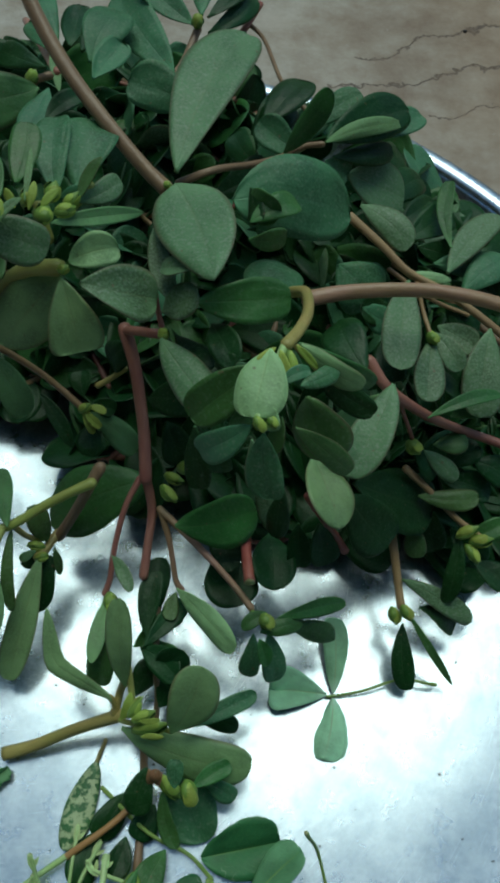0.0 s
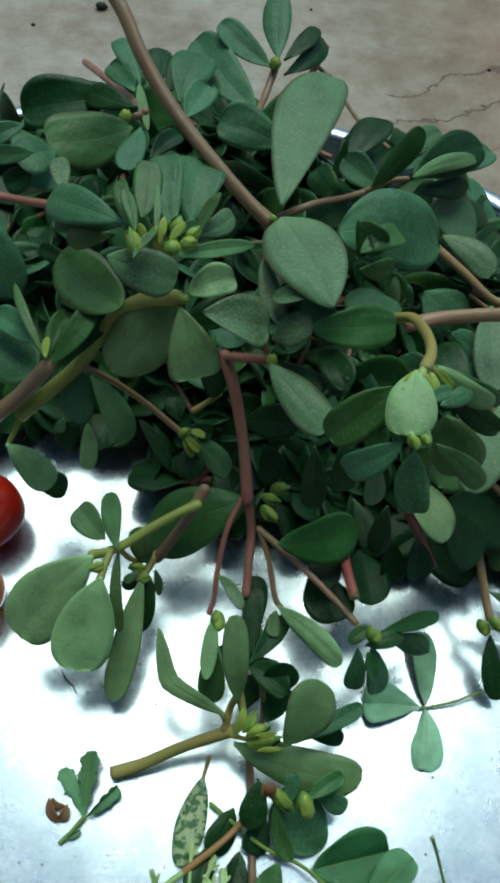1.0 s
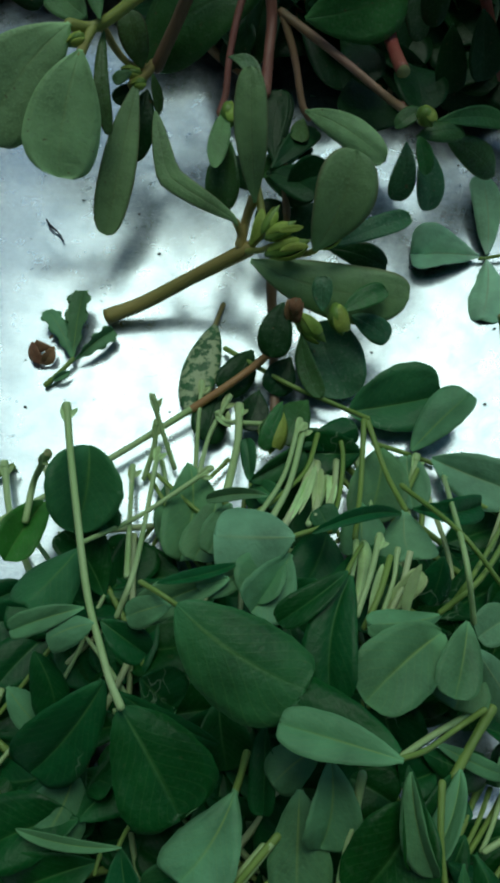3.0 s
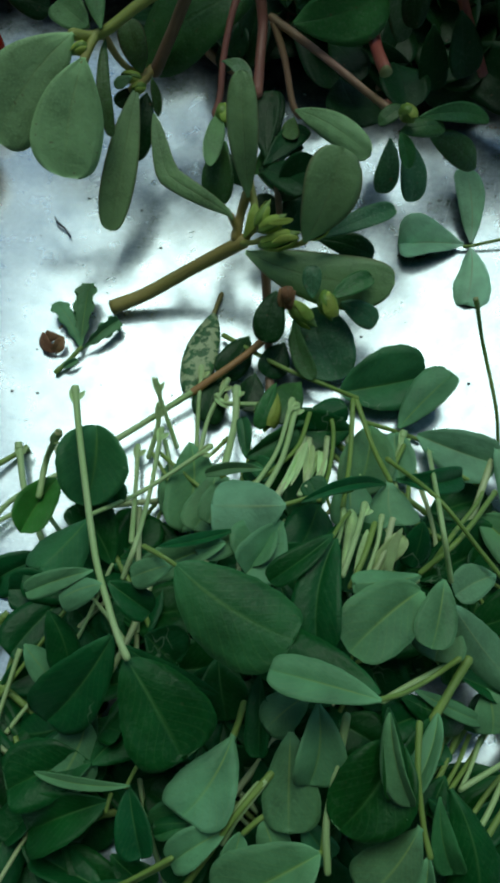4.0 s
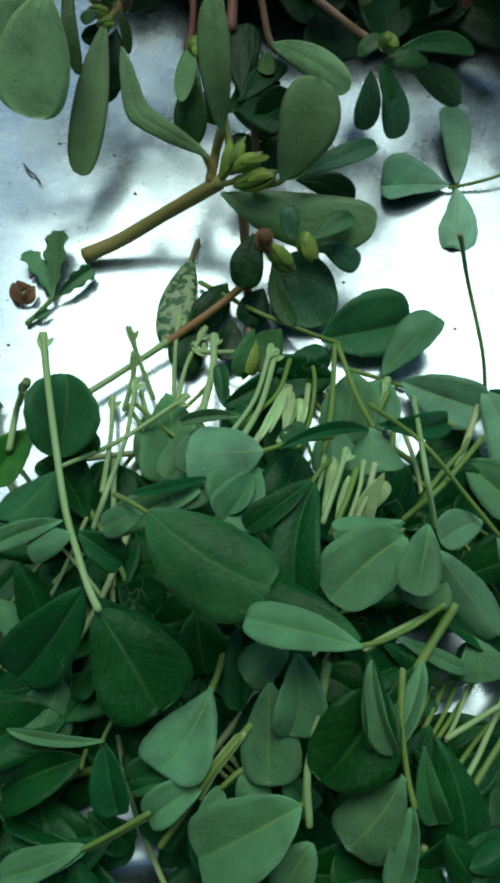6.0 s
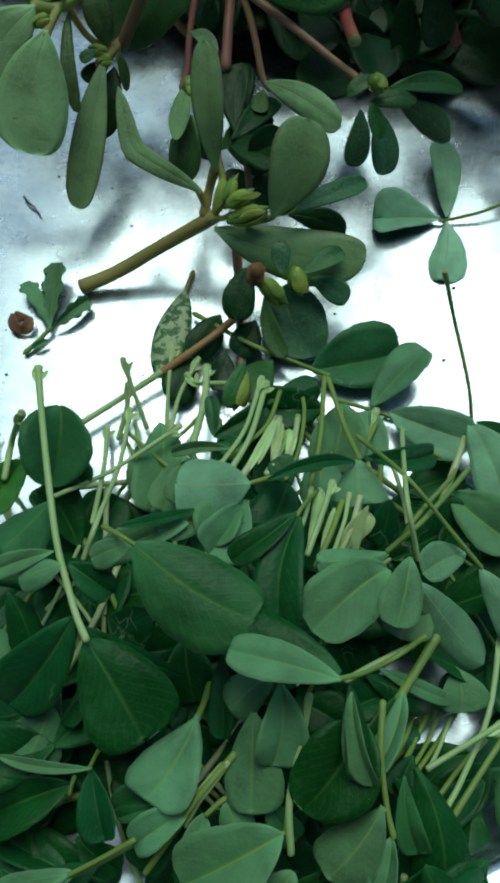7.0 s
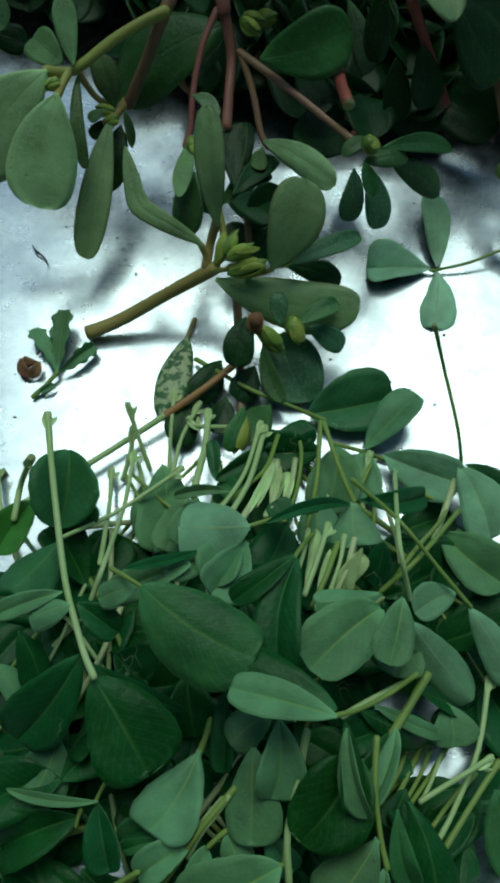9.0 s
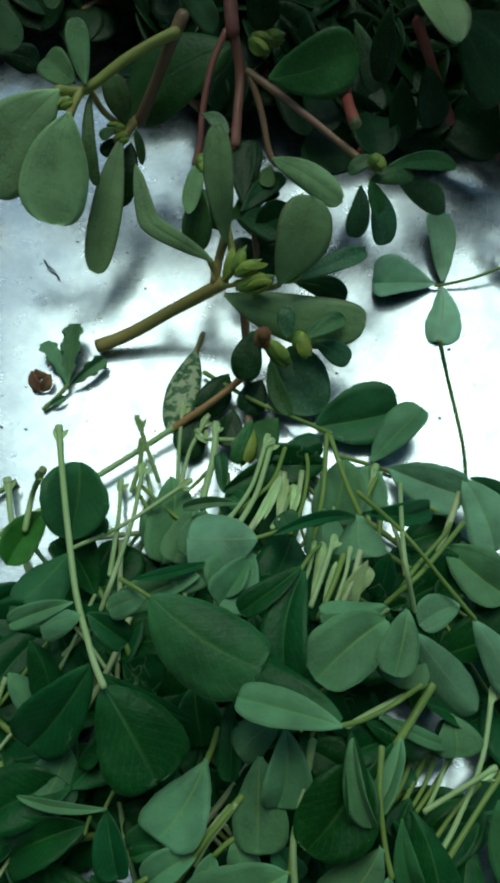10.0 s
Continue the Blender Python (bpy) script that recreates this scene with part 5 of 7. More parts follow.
s = sprig("purslane", (57.9, 111.2, 64.8),
          "purslane sprig deep in the heap beside the tan branch")
stalk(s, "brown", 1.09, (57.9, 111.2, 64.8), (67.6, 107.9, 61.0), (77.7, 102.6, 55.7), (91.1, 95.0, 49.4))
stalk(s, "tan", 0.69, (56.1, 109.0, 65.0), (67.2, 103.3, 60.5), (78.4, 100.1, 57.5))
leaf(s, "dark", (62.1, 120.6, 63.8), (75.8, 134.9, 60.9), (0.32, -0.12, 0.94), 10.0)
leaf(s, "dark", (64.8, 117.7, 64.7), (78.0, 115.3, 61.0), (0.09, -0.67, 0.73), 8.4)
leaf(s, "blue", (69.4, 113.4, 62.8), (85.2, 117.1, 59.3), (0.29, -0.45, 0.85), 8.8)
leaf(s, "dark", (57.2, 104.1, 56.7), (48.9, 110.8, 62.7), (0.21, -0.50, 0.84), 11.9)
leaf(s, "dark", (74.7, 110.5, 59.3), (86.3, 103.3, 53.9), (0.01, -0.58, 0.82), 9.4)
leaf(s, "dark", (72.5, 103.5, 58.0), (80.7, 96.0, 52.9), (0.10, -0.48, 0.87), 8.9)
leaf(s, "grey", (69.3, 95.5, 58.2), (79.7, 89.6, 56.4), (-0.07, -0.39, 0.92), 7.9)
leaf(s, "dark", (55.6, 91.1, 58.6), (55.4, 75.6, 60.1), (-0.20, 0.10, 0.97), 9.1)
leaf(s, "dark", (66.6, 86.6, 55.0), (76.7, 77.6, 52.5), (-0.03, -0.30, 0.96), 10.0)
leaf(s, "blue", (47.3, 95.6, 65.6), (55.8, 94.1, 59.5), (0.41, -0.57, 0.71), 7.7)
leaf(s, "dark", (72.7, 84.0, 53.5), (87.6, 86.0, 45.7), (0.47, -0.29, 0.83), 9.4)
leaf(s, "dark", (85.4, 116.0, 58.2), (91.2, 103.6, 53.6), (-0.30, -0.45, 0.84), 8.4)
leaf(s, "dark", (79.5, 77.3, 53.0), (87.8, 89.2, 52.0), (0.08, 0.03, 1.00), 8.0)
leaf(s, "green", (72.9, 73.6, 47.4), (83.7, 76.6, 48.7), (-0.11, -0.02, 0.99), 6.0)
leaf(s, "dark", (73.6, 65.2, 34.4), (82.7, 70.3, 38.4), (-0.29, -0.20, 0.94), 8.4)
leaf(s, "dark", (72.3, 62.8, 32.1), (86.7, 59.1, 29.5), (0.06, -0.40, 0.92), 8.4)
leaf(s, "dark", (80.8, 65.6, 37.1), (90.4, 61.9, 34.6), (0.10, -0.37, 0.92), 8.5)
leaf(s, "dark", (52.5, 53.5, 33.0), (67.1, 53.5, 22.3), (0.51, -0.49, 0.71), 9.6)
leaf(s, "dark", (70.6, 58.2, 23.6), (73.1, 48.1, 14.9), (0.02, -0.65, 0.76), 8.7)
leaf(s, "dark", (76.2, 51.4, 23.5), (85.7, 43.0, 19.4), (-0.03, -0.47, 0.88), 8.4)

s = sprig("purslane", (46.0, 71.4, 75.4),
          "reddish purslane stem with a shoot tip, low on the heap")
stalk(s, "red", 1.50, (46.0, 71.4, 75.4), (51.1, 66.6, 70.8), (63.7, 67.5, 57.6), (78.2, 71.1, 43.6), (92.4, 67.2, 40.9))
stalk(s, "red", 0.64, (52.8, 67.5, 69.6), (57.8, 66.0, 57.9), (62.7, 66.0, 45.2))
stalk(s, "tan", 1.08, (60.9, 61.3, 40.6), (69.6, 56.9, 33.6), (76.9, 50.9, 30.0), (81.8, 47.1, 29.6))
leaf(s, "green", (63.0, 65.6, 59.6), (82.6, 73.2, 59.3), (0.07, -0.14, 0.99), 3.9)
leaf(s, "moss", (68.3, 66.7, 44.2), (77.6, 68.4, 44.5), (-0.00, -0.15, 0.99), 6.4)
leaf(s, "dark", (62.7, 65.4, 44.7), (69.1, 60.0, 37.5), (0.38, -0.54, 0.75), 6.8)
leaf(s, "grey", (65.3, 64.7, 44.5), (75.3, 59.5, 38.0), (0.19, -0.60, 0.78), 5.4)
leaf(s, "moss", (65.3, 56.7, 33.7), (81.8, 55.8, 34.0), (-0.03, -0.38, 0.92), 6.2)
leaf(s, "moss", (65.9, 52.8, 24.0), (67.3, 44.6, 18.5), (-0.14, -0.57, 0.81), 6.4)
leaf(s, "dark", (76.6, 48.5, 29.3), (73.4, 31.5, 18.4), (-0.38, -0.45, 0.81), 5.2)
leaf(s, "green", (79.0, 45.8, 28.0), (88.9, 49.2, 32.5), (-0.31, -0.31, 0.90), 5.6)
leaf(s, "dark", (81.4, 41.3, 23.7), (90.1, 35.6, 21.8), (0.14, -0.11, 0.98), 7.7)
capsule(s, (62.0, 64.0, 47.3), (0.63, -0.77, -0.14), 5.0, 4.1)
capsule(s, (78.2, 47.2, 31.3), (0.82, 0.29, 0.49), 7.0, 3.3)
capsule(s, (81.9, 45.0, 30.7), (0.94, 0.02, 0.33), 6.7, 3.3)
capsule(s, (79.6, 42.0, 28.1), (0.49, -0.85, -0.19), 6.7, 2.7)

s = sprig("purslane", (58.9, 50.3, 25.4),
          "small purslane shoot tip drooping onto the plate")
stalk(s, "tan", 1.32, (58.9, 50.3, 25.4), (60.7, 39.4, 19.6), (61.5, 30.9, 17.1))
leaf(s, "dark", (62.7, 27.8, 12.0), (63.6, 11.1, 4.6), (-0.19, -0.41, 0.89), 6.3)
leaf(s, "green", (63.0, 29.2, 17.6), (76.4, 12.5, 5.3), (0.03, -0.58, 0.81), 2.3, "lance")
leaf(s, "grey", (61.6, 37.2, 21.2), (81.3, 27.5, 14.5), (0.09, -0.43, 0.90), 6.2)
leaf(s, "dark", (67.0, 31.2, 15.3), (77.4, 26.8, 9.4), (0.44, -0.15, 0.89), 6.9)
capsule(s, (59.9, 29.0, 14.7), (0.26, -0.93, -0.25), 5.3, 3.4)
capsule(s, (62.5, 28.6, 18.4), (0.49, -0.85, -0.19), 5.2, 3.1)


# ---- clover heap, the sprigs that show ----

s = sprig("clover", (-48.6, -35.5, 20.8),
          "long-stemmed clover sprig with two broad dark leaflets")
stalk(s, "lime", 0.86, (-46.3, -38.5, 26.7), (-44.9, -47.4, 28.2), (-42.3, -60.7, 31.2), (-39.6, -74.4, 32.8), (-36.9, -82.8, 34.6), (-35.2, -87.6, 35.3), (-33.4, -91.4, 35.8), cut="0")
leaf(s, "mdark", (-36.5, -87.3, 32.0), (-48.9, -99.8, 22.0), (-0.12, -0.55, 0.83), 11.5, "obovate", 0.03)
leaf(s, "mdark", (-33.9, -91.2, 34.0), (-25.0, -106.8, 28.0), (0.24, -0.22, 0.94), 15.0, "obovate", 0.03)
leaf(s, "mdark", (-35.6, -88.4, 31.4), (-19.5, -96.1, 20.6), (0.45, -0.26, 0.86), 3.3, "lance")

s = sprig("clover", (-31.0, -73.5, 36.4),
          "clover sprig with a large smooth leaflet in the heap")
stalk(s, "mstem", 0.56, (-31.0, -73.5, 36.4), (-27.6, -76.1, 39.5), (-25.4, -77.6, 39.2))
leaf(s, "mmid", (-25.2, -78.0, 41.0), (-6.7, -89.9, 38.0), (0.05, -0.18, 0.98), 14.6, "oval", 0.03)
leaf(s, "mlite", (-25.9, -76.9, 37.3), (-33.3, -78.3, 34.6), (-0.30, -0.18, 0.94), 4.9)
leaf(s, "mlite", (-12.9, -67.4, 25.8), (-22.8, -73.3, 32.5), (0.49, 0.15, 0.86), 5.0)

s = sprig("clover", (-20.7, -44.0, 8.1),
          "pale cut clover stems lying across the leaves")
stalk(s, "lime", 0.64, (-20.7, -44.0, 8.1), (-34.5, -55.6, 13.5), (-43.5, -62.2, 19.5), cut="0")
stalk(s, "lime", 0.64, (-31.7, -38.4, 5.5), (-33.1, -53.6, 11.0), (-32.3, -71.1, 34.2), (-34.8, -77.9, 33.1), cut="0")
stalk(s, "lime", 0.67, (-37.2, -41.1, 2.7), (-36.8, -52.2, 7.4), (-33.7, -71.4, 32.0), cut="0")
leaf(s, "mmid", (-42.8, -44.5, 21.7), (-45.1, -59.8, 17.5), (0.17, -0.28, 0.95), 13.7, "round")
leaf(s, "mdark", (-45.1, -50.4, 13.3), (-38.7, -59.3, 15.9), (0.14, 0.38, 0.92), 5.4)
leaf(s, "mmid", (-42.9, -64.0, 23.4), (-49.9, -75.1, 29.8), (0.20, 0.35, 0.91), 9.6)

s = sprig("clover", (-32.8, -29.2, 11.5),
          "short cut clover stalks standing at the edge of the heap")
stalk(s, "lime", 0.69, (-32.8, -29.2, 11.5), (-31.0, -34.9, 7.0), (-28.7, -41.6, 2.4), cut="0")
stalk(s, "lime", 0.76, (-31.9, -33.3, 8.0), (-32.8, -38.0, 4.6), (-34.9, -43.5, 1.5), cut="0")
stalk(s, "lime", 0.64, (-22.9, -22.3, 3.8), (-23.7, -32.8, 4.6), (-24.4, -42.8, 2.2), cut="0")
stalk(s, "lime", 0.70, (-16.9, -25.9, 4.0), (-21.5, -35.3, 3.8), (-23.8, -44.8, 3.7), cut="0")
stalk(s, "lime", 1.05, (-15.1, -29.2, 5.9), (-15.7, -39.7, 10.0), (-18.1, -52.8, 15.8), cut="0")
stalk(s, "lime", 0.71, (-19.8, -30.2, 4.8), (-17.9, -32.5, 5.0), (-9.5, -35.3, 9.5), cut="0")

s = sprig("clover", (-10.9, -57.2, 13.5),
          "bundle of pale clover stalks")
stalk(s, "lime", 0.62, (-3.3, -36.3, 14.0), (-7.4, -50.1, 19.0), (-12.7, -59.8, 24.0), cut="0")
stalk(s, "lime", 0.78, (-2.4, -37.0, 13.0), (-6.3, -51.4, 19.0), (-10.6, -60.7, 24.0), cut="0")
stalk(s, "mstem", 0.63, (0.5, -37.6, 10.0), (-2.8, -47.4, 15.0), (-8.4, -54.0, 19.0), (-12.6, -57.6, 21.0))
stalk(s, "mstem", 0.65, (4.6, -34.6, 7.0), (5.3, -42.1, 9.0), (3.4, -52.0, 13.0), (0.0, -61.6, 22.0))
stalk(s, "sheath", 0.93, (-1.3, -44.4, 12.0), (-4.1, -52.9, 18.0), (-8.6, -62.2, 24.0), cut="0")
stalk(s, "sheath", 0.94, (-0.2, -44.4, 11.0), (-1.0, -51.7, 16.0), (-2.1, -58.3, 21.0), cut="0")
stalk(s, "lime", 0.79, (1.7, -47.2, 10.0), (-0.0, -52.6, 15.0), (-3.5, -60.0, 21.0), cut="0")
stalk(s, "sheath", 0.79, (3.9, -43.3, 9.0), (2.3, -51.1, 14.0), (-1.0, -59.4, 20.0), cut="0")
leaf(s, "stipule", (-7.7, -61.0, 23.0), (-2.0, -48.5, 15.0), (0.38, 0.37, 0.85), 1.9, "lance", 0.06, None, "stipule")
leaf(s, "stipule", (-2.5, -58.5, 20.0), (-0.3, -46.5, 13.0), (0.15, 0.48, 0.87), 2.3, "oval", 0.06, None, "stipule")
leaf(s, "stipule", (-0.0, -57.9, 18.0), (2.2, -47.1, 11.0), (0.15, 0.52, 0.84), 2.1, "oval", 0.06, None, "stipule")
leaf(s, "stipule", (-5.1, -58.1, 21.0), (-1.0, -46.5, 15.0), (0.28, 0.36, 0.89), 1.5, "lance", 0.06, None, "stipule")
stalk(s, "lime", 0.57, (4.6, -63.5, 22.0), (2.9, -69.9, 27.0), (0.9, -75.1, 29.0), cut="0")
stalk(s, "lime", 0.70, (8.4, -63.1, 24.0), (5.4, -71.1, 29.0), (2.5, -77.9, 30.0), cut="0")
stalk(s, "mstem", 0.70, (9.8, -67.1, 24.0), (7.0, -73.8, 27.0), (4.0, -79.3, 27.0))
stalk(s, "sheath", 0.71, (12.9, -66.7, 26.0), (10.7, -73.1, 26.0), (8.4, -77.1, 25.0), cut="0")
stalk(s, "lime", 0.57, (11.3, -65.5, 24.0), (9.6, -71.5, 26.0), (7.0, -77.7, 26.0), cut="0")
leaf(s, "stipule", (2.9, -76.2, 27.0), (6.4, -62.7, 20.0), (0.11, 0.44, 0.89), 2.6, "oval", 0.06, None, "stipule")
leaf(s, "stipule", (8.3, -76.2, 24.0), (14.3, -70.3, 27.0), (-0.17, -0.30, 0.94), 3.8, "oval", 0.06, None, "stipule")
leaf(s, "stipule", (11.0, -78.3, 25.0), (13.4, -70.1, 31.0), (-0.21, -0.54, 0.82), 1.8, "lance", 0.06, None, "stipule")
leaf(s, "stipule", (5.0, -77.4, 25.0), (8.3, -68.4, 25.0), (0.00, -0.00, 1.00), 1.5, "lance", 0.06, None, "stipule")
leaf(s, "stipule", (-2.6, -94.6, 24.0), (-3.3, -86.6, 27.0), (-0.00, -0.35, 0.94), 2.1, "lance", 0.06, None, "stipule")
leaf(s, "stipule", (-0.4, -99.1, 27.0), (1.6, -93.7, 26.0), (0.05, 0.17, 0.98), 2.1, "lance", 0.06, None, "stipule")
leaf(s, "mlite", (-25.6, -41.0, 3.0), (-26.9, -63.0, 9.0), (0.17, 0.25, 0.95), 11.3, "obovate", 0.04)
leaf(s, "mlite", (-19.8, -51.7, 12.0), (-24.2, -64.3, 14.0), (0.11, 0.12, 0.99), 8.9, "obovate")
leaf(s, "mlite", (-17.1, -54.5, 17.0), (-21.2, -64.4, 19.0), (0.39, 0.02, 0.92), 6.8, "obovate")
leaf(s, "mlite", (-30.4, -44.8, 1.0), (-28.7, -59.2, 5.0), (0.08, 0.28, 0.96), 6.3)
leaf(s, "mlite", (14.2, -37.8, 3.0), (9.2, -55.5, 6.0), (-0.12, 0.20, 0.97), 11.7, "obovate")
leaf(s, "mmid", (-13.7, -49.1, 14.0), (-2.7, -42.3, 12.0), (0.44, -0.48, 0.76), 5.9, "oval")
leaf(s, "mmid", (-13.6, -49.5, 15.0), (-14.1, -41.2, 16.0), (-0.39, -0.13, 0.91), 3.4, "oval")
leaf(s, "mmid", (-12.6, -48.7, 12.0), (-7.9, -54.5, 16.0), (-0.50, 0.18, 0.85), 4.7, "oval")
leaf(s, "mdark", (9.6, -39.9, 5.0), (-4.1, -39.5, 8.0), (0.18, -0.41, 0.89), 9.3, "oval", 0.05)
leaf(s, "mmid", (1.0, -61.9, 21.0), (-1.6, -57.2, 22.0), (-0.08, -0.25, 0.97), 5.3, "oval")
leaf(s, "mmid", (6.3, -65.0, 19.0), (11.7, -74.9, 22.0), (-0.32, 0.11, 0.94), 8.3)
leaf(s, "mdark", (-3.1, -71.1, 26.0), (-9.7, -78.3, 22.0), (-0.13, -0.39, 0.91), 11.4)
leaf(s, "mdark", (0.7, -59.0, 12.0), (-3.9, -69.1, 15.0), (0.20, 0.19, 0.96), 10.9)
leaf(s, "mdark", (11.9, -62.0, 14.0), (3.0, -78.5, 21.0), (0.21, 0.28, 0.94), 11.9)
leaf(s, "mmid", (4.5, -43.0, 3.0), (-3.4, -61.6, 9.0), (0.22, 0.21, 0.95), 8.8)
leaf(s, "mdark", (-2.2, -39.4, 5.0), (-11.3, -54.4, 11.0), (0.36, 0.15, 0.92), 9.8)

s = sprig("clover", (-17.9, -13.4, 1.9),
          "clover sprig with paired stalks and a folded dark leaflet")
stalk(s, "mstem", 0.71, (-17.9, -13.4, 1.9), (-5.3, -24.1, 5.9), (4.8, -28.9, 5.2), (10.8, -34.5, 9.7))
stalk(s, "mstem", 0.72, (10.0, -34.8, 9.4), (8.0, -49.1, 11.3), (4.5, -62.8, 21.3))
stalk(s, "mstem", 0.72, (10.7, -34.9, 9.5), (13.1, -46.7, 11.1), (14.4, -57.0, 19.0))
stalk(s, "mstem", 0.65, (12.6, -37.6, 4.0), (19.9, -38.9, 1.4), (25.3, -41.2, 1.3))
leaf(s, "mdark", (15.0, -57.8, 21.9), (30.0, -54.5, 13.4), (0.51, -0.07, 0.86), 5.5)
leaf(s, "mpale", (14.3, -57.0, 19.0), (13.3, -67.1, 22.2), (-0.26, 0.28, 0.92), 10.6, "notched")
leaf(s, "mdark", (13.9, -57.8, 18.6), (-3.9, -63.9, 28.1), (0.49, -0.10, 0.86), 2.6, "lance")
leaf(s, "mmid", (8.1, -29.7, 2.9), (28.1, -26.2, 3.1), (0.05, -0.32, 0.95), 14.7, "oval")
leaf(s, "mlite", (20.6, -38.8, 2.6), (32.9, -28.1, 7.8), (-0.38, 0.04, 0.92), 9.2)

s = sprig("clover", (31.4, -26.2, 34.9),
          "clover sprig on the plate with a long bare stalk")
stalk(s, "mstem", 0.54, (31.4, -26.2, 34.9), (35.2, -29.7, 23.5), (38.4, -40.5, 15.6), (40.4, -46.5, 7.1), cut="0")
leaf(s, "mpale", (24.4, -40.9, 3.6), (40.0, -49.7, 7.0), (-0.35, -0.23, 0.91), 11.0)
leaf(s, "mpale", (39.5, -46.3, 8.4), (43.5, -63.4, 9.9), (-0.24, 0.03, 0.97), 11.0)
leaf(s, "mdark", (41.9, -44.8, 5.4), (50.6, -54.0, 7.4), (-0.14, 0.08, 0.99), 5.1)
leaf(s, "mpale", (20.0, -38.6, 0.8), (19.4, -52.2, 4.4), (-0.10, 0.26, 0.96), 7.8)

s = sprig("clover", (26.8, -43.4, 1.7),
          "clover sprig with crossing light green stalks")
stalk(s, "lime", 0.65, (26.8, -43.4, 1.7), (19.4, -69.4, 34.9), (21.3, -79.2, 28.6), cut="0")
stalk(s, "mstem", 0.57, (14.9, -51.0, 15.5), (20.5, -64.9, 30.5), (28.1, -73.5, 25.8), (33.9, -79.6, 21.5), cut="0")
stalk(s, "mstem", 0.62, (30.4, -50.6, 6.4), (35.7, -55.8, 7.1), (22.8, -70.8, 28.0), (18.5, -76.1, 25.4), cut="0")
stalk(s, "mstem", 0.67, (38.2, -56.1, 7.6), (23.9, -71.6, 27.5), (16.8, -77.0, 26.1), cut="0")
leaf(s, "mlite", (16.0, -80.7, 28.6), (2.0, -91.5, 33.2), (0.19, 0.06, 0.98), 11.7, "oval")
leaf(s, "mlite", (17.0, -77.4, 25.9), (4.1, -79.4, 29.6), (0.28, -0.00, 0.96), 4.9)
leaf(s, "mlite", (19.7, -79.4, 30.6), (15.8, -91.2, 32.5), (0.13, 0.11, 0.99), 7.0)
leaf(s, "mpale", (20.6, -83.8, 30.5), (33.6, -95.9, 15.5), (0.48, -0.44, 0.76), 8.1)
leaf(s, "mpale", (33.7, -79.8, 21.4), (41.4, -93.5, 16.8), (-0.03, -0.33, 0.94), 7.0)
leaf(s, "mpale", (31.6, -76.7, 20.7), (22.4, -81.1, 25.7), (0.47, 0.17, 0.87), 6.5)
leaf(s, "mlite", (33.1, -62.5, 11.6), (43.2, -74.9, 16.3), (-0.40, 0.02, 0.92), 11.0)
leaf(s, "mlite", (7.8, -52.6, 10.4), (6.8, -63.4, 13.5), (-0.14, 0.28, 0.95), 9.3)
leaf(s, "mdark", (17.8, -68.4, 28.4), (16.0, -75.1, 21.8), (-0.22, -0.65, 0.72), 5.5)
leaf(s, "mlite", (21.1, -84.9, 22.3), (17.7, -92.1, 25.2), (0.00, 0.37, 0.93), 9.8)

s = sprig("clover", (6.9, -58.2, 17.7),
          "folded pale clover leaflet lying on top")
stalk(s, "mstem", 0.59, (6.9, -58.2, 17.7), (-0.4, -61.7, 25.5), (-6.7, -64.1, 27.8))
leaf(s, "mpale", (-6.7, -65.0, 30.0), (-20.1, -63.7, 28.0), (-0.15, -0.09, 0.98), 13.0, "obovate", 0.04)
leaf(s, "mlite", (-9.1, -66.0, 24.2), (-14.0, -75.4, 28.1), (0.11, 0.33, 0.94), 8.4)
leaf(s, "mdark", (-16.1, -69.1, 29.8), (-28.5, -74.0, 37.6), (0.44, 0.26, 0.86), 2.2, "lance")
leaf(s, "mlite", (-17.6, -71.8, 31.0), (-32.6, -77.5, 31.0), (0.01, -0.01, 1.00), 6.0, "oval")
leaf(s, "mlite", (-7.4, -67.0, 27.0), (-14.2, -77.1, 29.0), (0.37, -0.07, 0.93), 9.6, "wedge")
leaf(s, "mlite", (-10.3, -54.2, 20.0), (-21.6, -54.7, 20.0), (0.02, -0.35, 0.94), 2.5, "oval")

s = sprig("clover", (6.5, -62.6, 18.3),
          "dark folded clover leaflets")
stalk(s, "mstem", 0.52, (6.5, -62.6, 18.3), (3.4, -67.5, 27.5), (1.0, -71.7, 32.6))
leaf(s, "mdark", (1.3, -72.6, 34.4), (-3.0, -91.3, 34.4), (-0.23, 0.04, 0.97), 8.5)
leaf(s, "mdark", (0.8, -72.2, 35.4), (-10.4, -79.7, 34.7), (-0.11, 0.07, 0.99), 4.9)
leaf(s, "mdark", (-8.5, -77.4, 26.9), (-4.9, -86.8, 28.2), (-0.01, 0.13, 0.99), 5.4)

s = sprig("clover", (20.3, -92.7, 31.5),
          "clover leaflet folded along its midrib, dark above and pale below")
stalk(s, "mstem", 0.58, (20.3, -92.7, 31.5), (15.6, -95.5, 30.2), (9.7, -98.3, 37.3), (5.5, -99.4, 40.1))
leaf(s, "mdark", (5.5, -98.7, 40.0), (-11.1, -89.5, 37.0), (-0.19, -0.03, 0.98), 9.0, "oval", 0.03)
leaf(s, "mlite", (5.3, -99.8, 43.0), (-11.0, -94.4, 40.0), (-0.09, 0.25, 0.96), 6.8, "obovate", 0.03)

